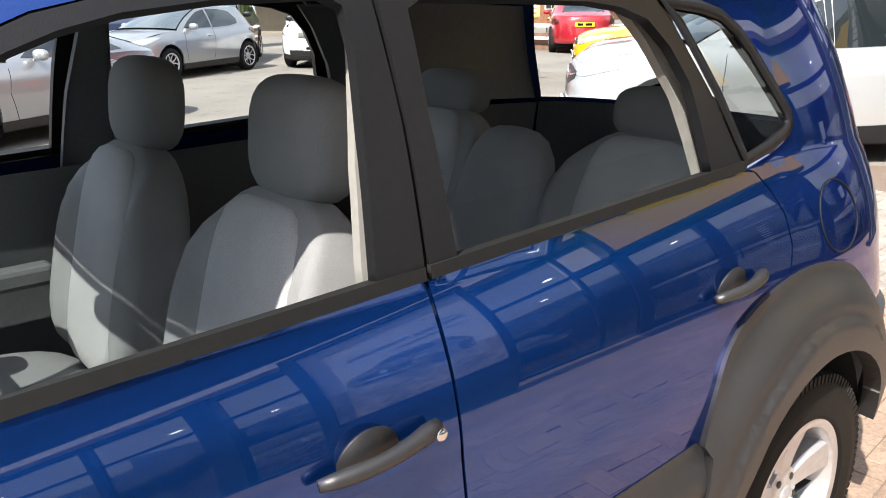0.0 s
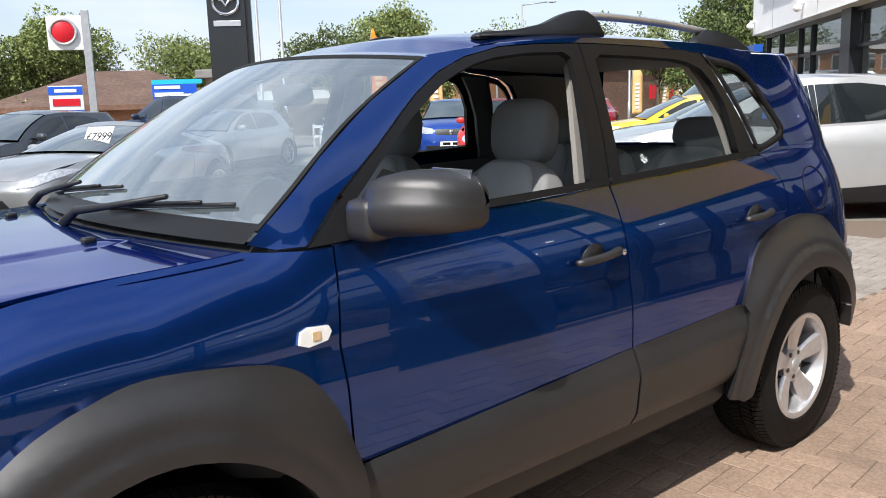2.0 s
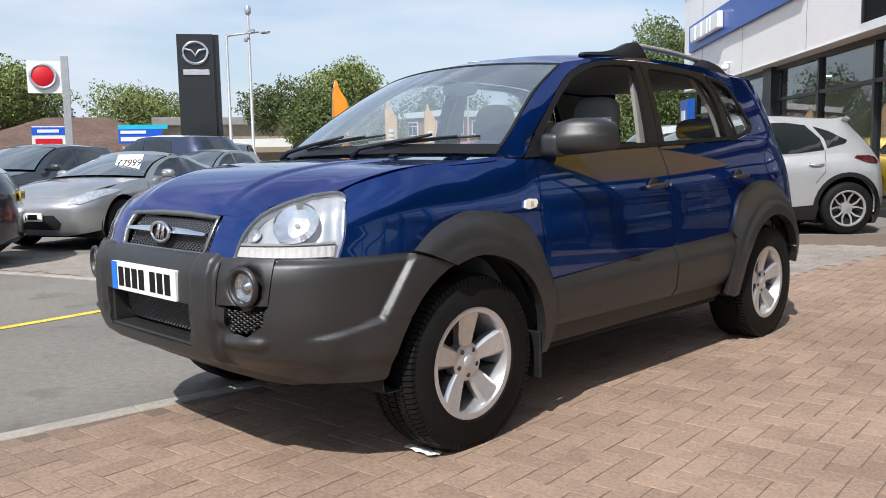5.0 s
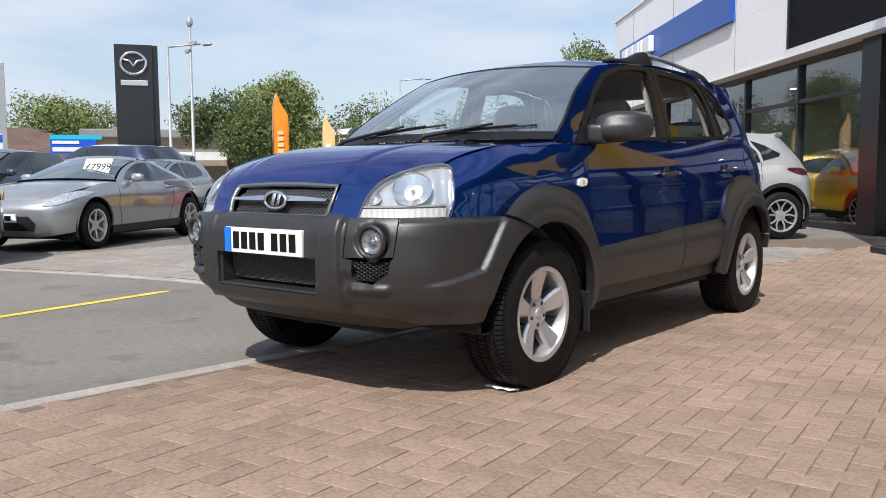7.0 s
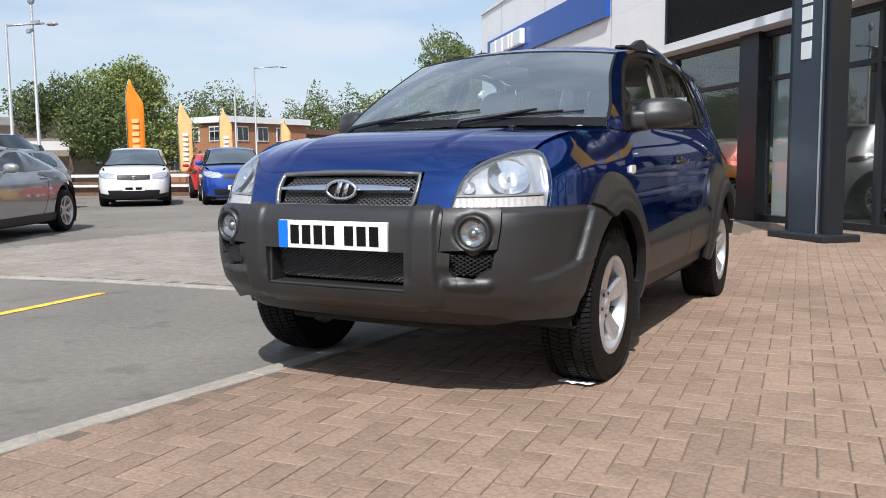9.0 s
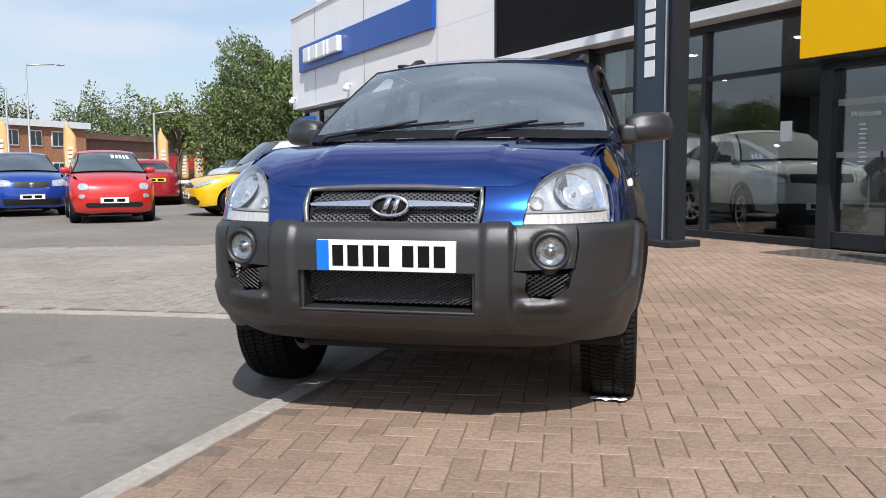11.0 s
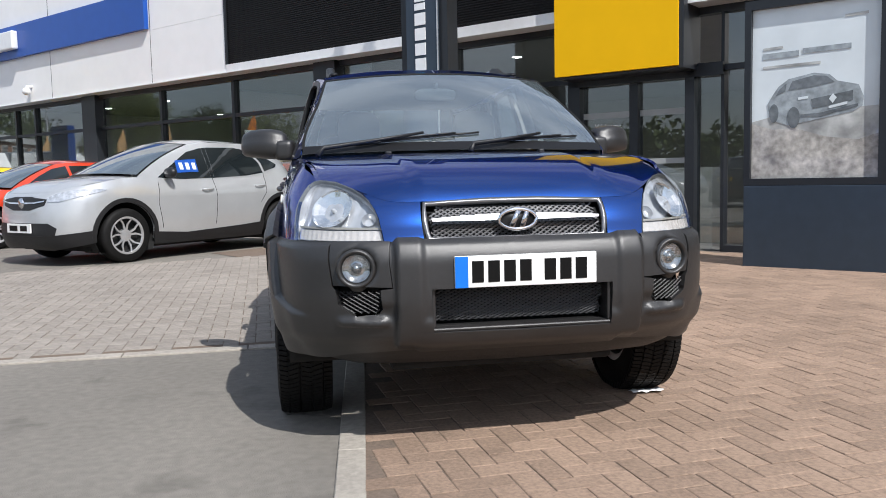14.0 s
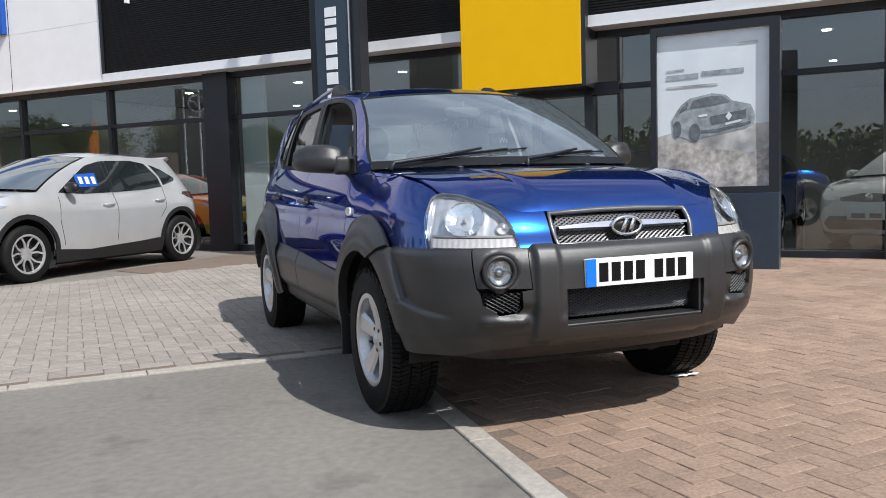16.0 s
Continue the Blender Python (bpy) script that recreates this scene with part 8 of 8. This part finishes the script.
def flag(at, height, material, turn, seed, group="feather flags"):
    f_ob = thing("feather_flag", "tall narrow printed feather flag on a pole", "flag", group, Matrix.Translation((at[0], at[1], 0)) @ Matrix.Rotation(radians(turn), 4, "Z"))
    bm = bmesh.new()
    tube(bm, [(0, 0, 0), (0, 0, height * 0.7), (0.03, 0, height * 0.9), (0.14, 0, height)], [0.02, 0.016, 0.012, 0.008], 6)
    obj("pole", bm, POST_GREY, f_ob)
    bm = bmesh.new()
    n, w = 16, height * 0.145
    rows = []
    for k in range(n + 1):
        z = height * (0.22 + 0.775 * k / n)
        x0 = 0.02 + 0.12 * smooth01((k / n - 0.8) / 0.2)
        x1 = x0 + w * (1 - smooth01((k / n - 0.72) / 0.29) * 0.92)
        rows.append([bm.verts.new((x0 + (x1 - x0) * j / 3, 0.03 * math.sin(3 * k / n + 2 * j + seed), z)) for j in range(4)])
    for r0, r1 in zip(rows, rows[1:]):
        for j in range(3):
            bm.faces.new((r0[j], r0[j + 1], r1[j + 1], r1[j]))
    cloth = obj("cloth", bm, material, f_ob)
    cloth.modifiers.new("thick", "SOLIDIFY").thickness = 0.006
    for k in range(7):
        boxes("plain_bar", [(0.02 + w * 0.3, 0.02 + w * 0.7, -0.045, -0.040, height * (0.30 + 0.055 * k), height * (0.335 + 0.055 * k))], FLAG_PEACH if material is FLAG_ORANGE else LETTER, cloth)
    return f_ob


flag((-20.4, 14.5), 3.9, FLAG_ORANGE, 30, 1)
flag((-22.2, 18.5), 3.45, FLAG_PEACH, 30, 2)
flag((-20.7, 33.5), 3.05, FLAG_PEACH, 35, 3)
flag((-21.8, 20.3), 3.35, FLAG_PEACH, 35, 4)
flag((-21.1, 23.2), 3.05, FLAG_PEACH, 35, 5)
flag((-20.4, 28.6), 3.03, FLAG_PEACH, 35, 6)
flag((-21.7, 32.5), 3.05, FLAG_PEACH, 35, 7)
flag((-21.1, 32.9), 3.05, FLAG_PEACH, 35, 8)

# brand masts with plain shapes
mast = thing("sign_tower", "tall black sign tower with a silver plain emblem", "sign", at=Matrix.Translation((-23.2, 10.9, 0)) @ Matrix.Rotation(radians(57), 4, "Z"))
boxes("tower", [(-0.60, 0.60, -0.12, 0.12, 0, 5.45)], SIGN_BLACK, mast, 0.01)
boxes("tower_side", [(0.60, 0.78, -0.02, 0.24, 0, 5.45)], SIGN_BLACK, mast)
bm = bmesh.new()
tube(bm, [(0.40 * math.cos(t), -0.15, 4.82 + 0.36 * math.sin(t)) for t in [2 * math.pi * k / 28 for k in range(28)]], 0.055, 8, True)
tube(bm, [(-0.36, -0.15, 4.95), (-0.12, -0.15, 4.90), (0, -0.15, 4.72), (0.12, -0.15, 4.90), (0.36, -0.15, 4.95)], 0.05, 8)
obj("emblem", bm, CHROME, mast, "silver ring emblem")
boxes("plain_bar", [(-0.42, 0.44, -0.16, -0.12, 4.08, 4.26)], ALLOY, mast, 0.01)
post = thing("sign_mast", "white square sign with a round red emblem on a grey mast", "sign", at=Matrix.Translation((-21.9, 6.0, 0)) @ Matrix.Rotation(radians(65), 4, "Z"))
boxes("mast", [(-0.10, 0.10, -0.07, 0.07, 0, 4.25)], POST_GREY, post, 0.01)
boxes("board", [(-1.0, -0.1, -0.05, 0.05, 3.18, 4.1)], CAR_WHITE, post, 0.01)
bm = bmesh.new()
lathe(bm, [(0.30, -0.02), (0.30, 0.05), (0.27, 0.07), (0.0, 0.075)], 28, Matrix.Translation((-0.58, -0.05, 3.66)) @ Matrix.Rotation(radians(-90), 4, "Z"))
obj("emblem", bm, SIGN_RED, post, "round red emblem")
bm = bmesh.new()
tube(bm, [(-0.58 + 0.33 * math.cos(t), -0.10, 3.66 + 0.33 * math.sin(t)) for t in [2 * math.pi * k / 32 for k in range(32)]], 0.045, 8, True)
obj("emblem_ring", bm, ALLOY, post, "silver ring round the emblem")
bill = thing("billboard", "blue and red advertising board with white plain bars", "sign", at=Matrix.Translation((-19.94, 4.71, 0)) @ Matrix.Rotation(radians(65), 4, "Z"))
boxes("board", [(-0.40, 0.40, -0.03, 0.03, 1.35, 2.15)], CAR_WHITE, bill)
boxes("blue_field", [(-0.40, 0.40, -0.04, -0.03, 1.92, 2.12)], BILL_BLUE, bill)
boxes("blue_field", [(-0.40, 0.40, -0.04, -0.03, 1.38, 1.54)], BILL_BLUE, bill)
boxes("plain_bar", [(-0.32, 0.32, -0.045, -0.04, 1.64, 1.82)], SIGN_RED, bill)
boxes("plain_bar", [(-0.26, 0.26, -0.048, -0.04, 1.98, 2.06)], LETTER, bill)
for x in (-0.34, 0.34):
    boxes("leg", [(x - 0.025, x + 0.025, -0.02, 0.02, 0, 1.35)], POST_GREY, bill)
bill = thing("billboard", "wide blue shop sign with white plain bars", "sign", at=Matrix.Translation((-26.2, 10.2, 0)) @ Matrix.Rotation(radians(60), 4, "Z"))
boxes("board", [(-0.75, 0.75, -0.05, 0.05, 1.85, 2.36)], BILL_BLUE, bill)
boxes("top_strip", [(-0.75, 0.95, -0.05, 0.05, 2.365, 2.52)], CYAN, bill)
for x0, x1, z0, z1 in ((-0.68, 0.2, 2.20, 2.31), (-0.68, 0.3, 1.93, 2.08)):
    boxes("plain_bar", [(x0, x1, -0.07, -0.05, z0, z1)], LETTER, bill)
for x in (-0.6, 0.6):
    boxes("leg", [(x - 0.04, x + 0.04, -0.03, 0.03, 0, 1.75)], POST_GREY, bill)


def tiled_house(at, turn, length, depth, eaves, ridge, label):
    h_ob = thing("house", label, "house", at=Matrix.Translation((at[0], at[1], 0)) @ Matrix.Rotation(radians(turn), 4, "Z"))
    boxes("wall", [(-length / 2, length / 2, -depth / 2, depth / 2, 0, eaves)], HOUSE_BRICK, h_ob)
    bm = bmesh.new()
    o = 0.5
    a = [bm.verts.new(p) for p in ((-length / 2 - o, -depth / 2 - o, eaves), (length / 2 + o, -depth / 2 - o, eaves), (length / 2 + o, depth / 2 + o, eaves), (-length / 2 - o, depth / 2 + o, eaves),
                                   (-length / 2 + depth * 0.42, 0, ridge), (length / 2 - depth * 0.42, 0, ridge))]
    for f in ((0, 1, 5, 4), (2, 3, 4, 5), (1, 2, 5), (3, 0, 4), (3, 2, 1, 0)):
        bm.faces.new([a[i] for i in f])
    bmesh.ops.recalc_face_normals(bm, faces=bm.faces)
    obj("roof", bm, ROOF_TILE, h_ob, "brown tiled hipped roof", False)
    boxes("fascia", [(-length / 2 - o, length / 2 + o, -depth / 2 - o - 0.03, -depth / 2 - o, eaves - 0.2, eaves + 0.02)], BROWN_WALL, h_ob)
    return h_ob


tiled_house((-37.3, 12.3), 63, 9.4, 8, 1.75, 3.35, "low brick house with a brown hipped tile roof")
shed = thing("shed", "tan sheet-clad workshop with a grey roof", "building", at=Matrix.Translation((-36.0, 21.5, 0)) @ Matrix.Rotation(radians(56), 4, "Z"))
boxes("wall", [(-4.5, 4.5, -4, 4, 0, 2.9)], SHED, shed)
boxes("roof", [(-4.9, 4.9, -4.4, 4.4, 2.9, 3.3)], SHED_ROOF, shed, 0.05)
boxes("fascia", [(-4.9, 4.9, -5.2, -4.45, 1.8, 2.2)], CAR_WHITE, shed)


def brick_block(at, turn, length, depth, height, label, rows, step, material=HOUSE_BRICK, top=True):
    b_ob = thing("brick_building", label, "building", at=Matrix.Translation((at[0], at[1], 0)) @ Matrix.Rotation(radians(turn), 4, "Z"))
    boxes("wall", [(-length / 2, length / 2, 0, depth, 0, height)], material, b_ob)
    boxes("roof_edge", [(-length / 2 - 0.2, length / 2 + 0.2, -0.2, depth + 0.2, height, height + 0.35)], CAR_WHITE if top else BROWN_WALL, b_ob)
    for z in rows:
        x = -length / 2 + step * 0.5
        while x < length / 2 - 0.8:
            w_ob = boxes("window_frame", [(x - 0.5, x + 0.5, -0.05, 0.05, z, z + 0.85)], CAR_WHITE, b_ob)
            for x0, x1, z0, z1 in ((-0.43, -0.03, 0.07, 0.55), (0.03, 0.43, 0.07, 0.55), (-0.43, -0.03, 0.61, 0.79), (0.03, 0.43, 0.61, 0.79)):
                boxes("pane", [(x + x0, x + x1, -0.07, -0.05, z + z0, z + z1)], DARK_GLASS, w_ob)
            x += step
        y = step * 0.6
        while rows and y < depth - 0.6:
            w_ob = boxes("window_frame", [(length / 2 - 0.05, length / 2 + 0.05, y - 0.42, y + 0.42, z, z + 0.85)], CAR_WHITE, b_ob)
            for y0, y1 in ((-0.36, -0.03), (0.03, 0.36)):
                boxes("pane", [(length / 2 + 0.05, length / 2 + 0.07, y + y0, y + y1, z + 0.07, z + 0.79)], DARK_GLASS, w_ob)
            y += 1.5
    return b_ob


brick_block((-35.7, 31.25), -8, 9.5, 6.2, 3.5, "two-storey orange brick office with white windows and flat roof", (0.75, 2.45), 1.9)
brick_block((-31.6, 44.6), 90, 15.6, 8, 3.05, "long low brown brick workshop", (), 4, BROWN_WALL, False)
boxes_red = thing("red_hoarding", "red hoarding with a white round mark on the workshop", "sign", at=Matrix.Translation((-31.3, 48.6, 0)) @ Matrix.Rotation(radians(90), 4, "Z"))
boxes("panel", [(-3.6, 3.2, -0.16, -0.06, 1.25, 2.15)], SIGN_RED, boxes_red)

# low wall and white rail by the road
wall = thing("boundary_wall", "low brown brick boundary wall", "wall", kind="structure")
rail_run = [(-24.0, 14.8), (-19.0, 16.6), (-14.2, 18.5), (-10.0, 20.3), (-6.0, 22.0)]
for (x0, y0), (x1, y1) in zip(rail_run, rail_run[1:]):
    a, b = Vector((x0, y0, 0)), Vector((x1, y1, 0))
    ln = (b - a).length
    boxes("wall_length", [(0, ln, -0.11, 0.11, 0, 0.48)], BROWN_WALL, wall, m=Matrix.Translation(a) @ Matrix.Rotation(math.atan2((b - a).y, (b - a).x), 4, "Z"))
rail = thing("barrier_rail", "white wooden post-and-rail barrier", "barrier")
for (x0, y0), (x1, y1) in zip(rail_run, rail_run[1:]):
    a, b = Vector((x0 + 0.2, y0 - 0.5, 0)), Vector((x1 + 0.2, y1 - 0.5, 0))
    ln = (b - a).length
    mm = Matrix.Translation(a) @ Matrix.Rotation(math.atan2((b - a).y, (b - a).x), 4, "Z")
    boxes("rail", [(0, ln, -0.03, 0.03, 0.66, 0.76)], CAR_WHITE, rail, m=mm)
    boxes("rail", [(0, ln, -0.03, 0.03, 0.32, 0.40)], CAR_WHITE, rail, m=mm)
    n = int(ln / 1.6)
    for k in range(n + 1):
        boxes("post", [(k * ln / n - 0.04, k * ln / n + 0.04, -0.04, 0.04, 0, 0.80)], CAR_WHITE, rail, m=mm)
# blue totem by the far showroom doors
sign = thing("brand_totem", "small blue brand totem with a white plain mark", "sign")
fbox("board", [(18.6, 19.5, 5.2, 5.4, 0.0, 2.6)], BANNER, sign)
fbox("plain_mark", [(18.85, 19.25, 5.18, 5.2, 1.8, 2.3)], LETTER, sign)

# scrap of paper by the front tyre
bm = bmesh.new()
rows = [[bm.verts.new((0.70 + 0.022 * i, -1.475 - 0.018 * j + 0.004 * math.sin(3 * i), 0.016 + 0.010 * abs(math.sin(1.9 * i + 2.3 * j)))) for i in range(8)] for j in range(4)]
for r0, r1 in zip(rows, rows[1:]):
    for i in range(7):
        bm.faces.new((r0[i], r0[i + 1], r1[i + 1], r1[i]))
scrap = obj("paper_scrap", bm, PLATE_WHITE)
scrap.modifiers.new("thick", "SOLIDIFY").thickness = 0.001
tagged(scrap, "crumpled white scrap of paper on the paving by a tyre", "litter")

# ---- the pavers, last ----
red_sheet = [(kerb_x(-7.5), -7.5), (9.5, -7.5), (9.5, -1.5), yard(-9.5, 6.34), yard(6.6, 6.34), yard(6.6, 3.2), (kerb_x(3.5), 3.5)]
lay("brick_paving", "red-brown block paving in herringbone bond, dusty joints", herringbone(in_red, radians(4.9), -1.5, 9.5, -7.5, 7.5, 3), BRICK, (1.5, -2.9), red_sheet)
grey_sheet = [(kerb_x(3.5) + 0.02, 3.5), (kerb_x(0.1) - 0.02, 0.16)] + [(x, CROSS(x) + 0.05) for x in (-1.1, -2.55, -4.0, -5.9, -7.5)] + [(-7.5, 4.0), (-2.5, 5.4)]
lay("grey_paving", "grey-brown block paving beside the asphalt", herringbone(in_grey, radians(2.0), -7.5, 0.0, -1.0, 6.5, 5), PAVER, (-1.6, 0.9), grey_sheet)
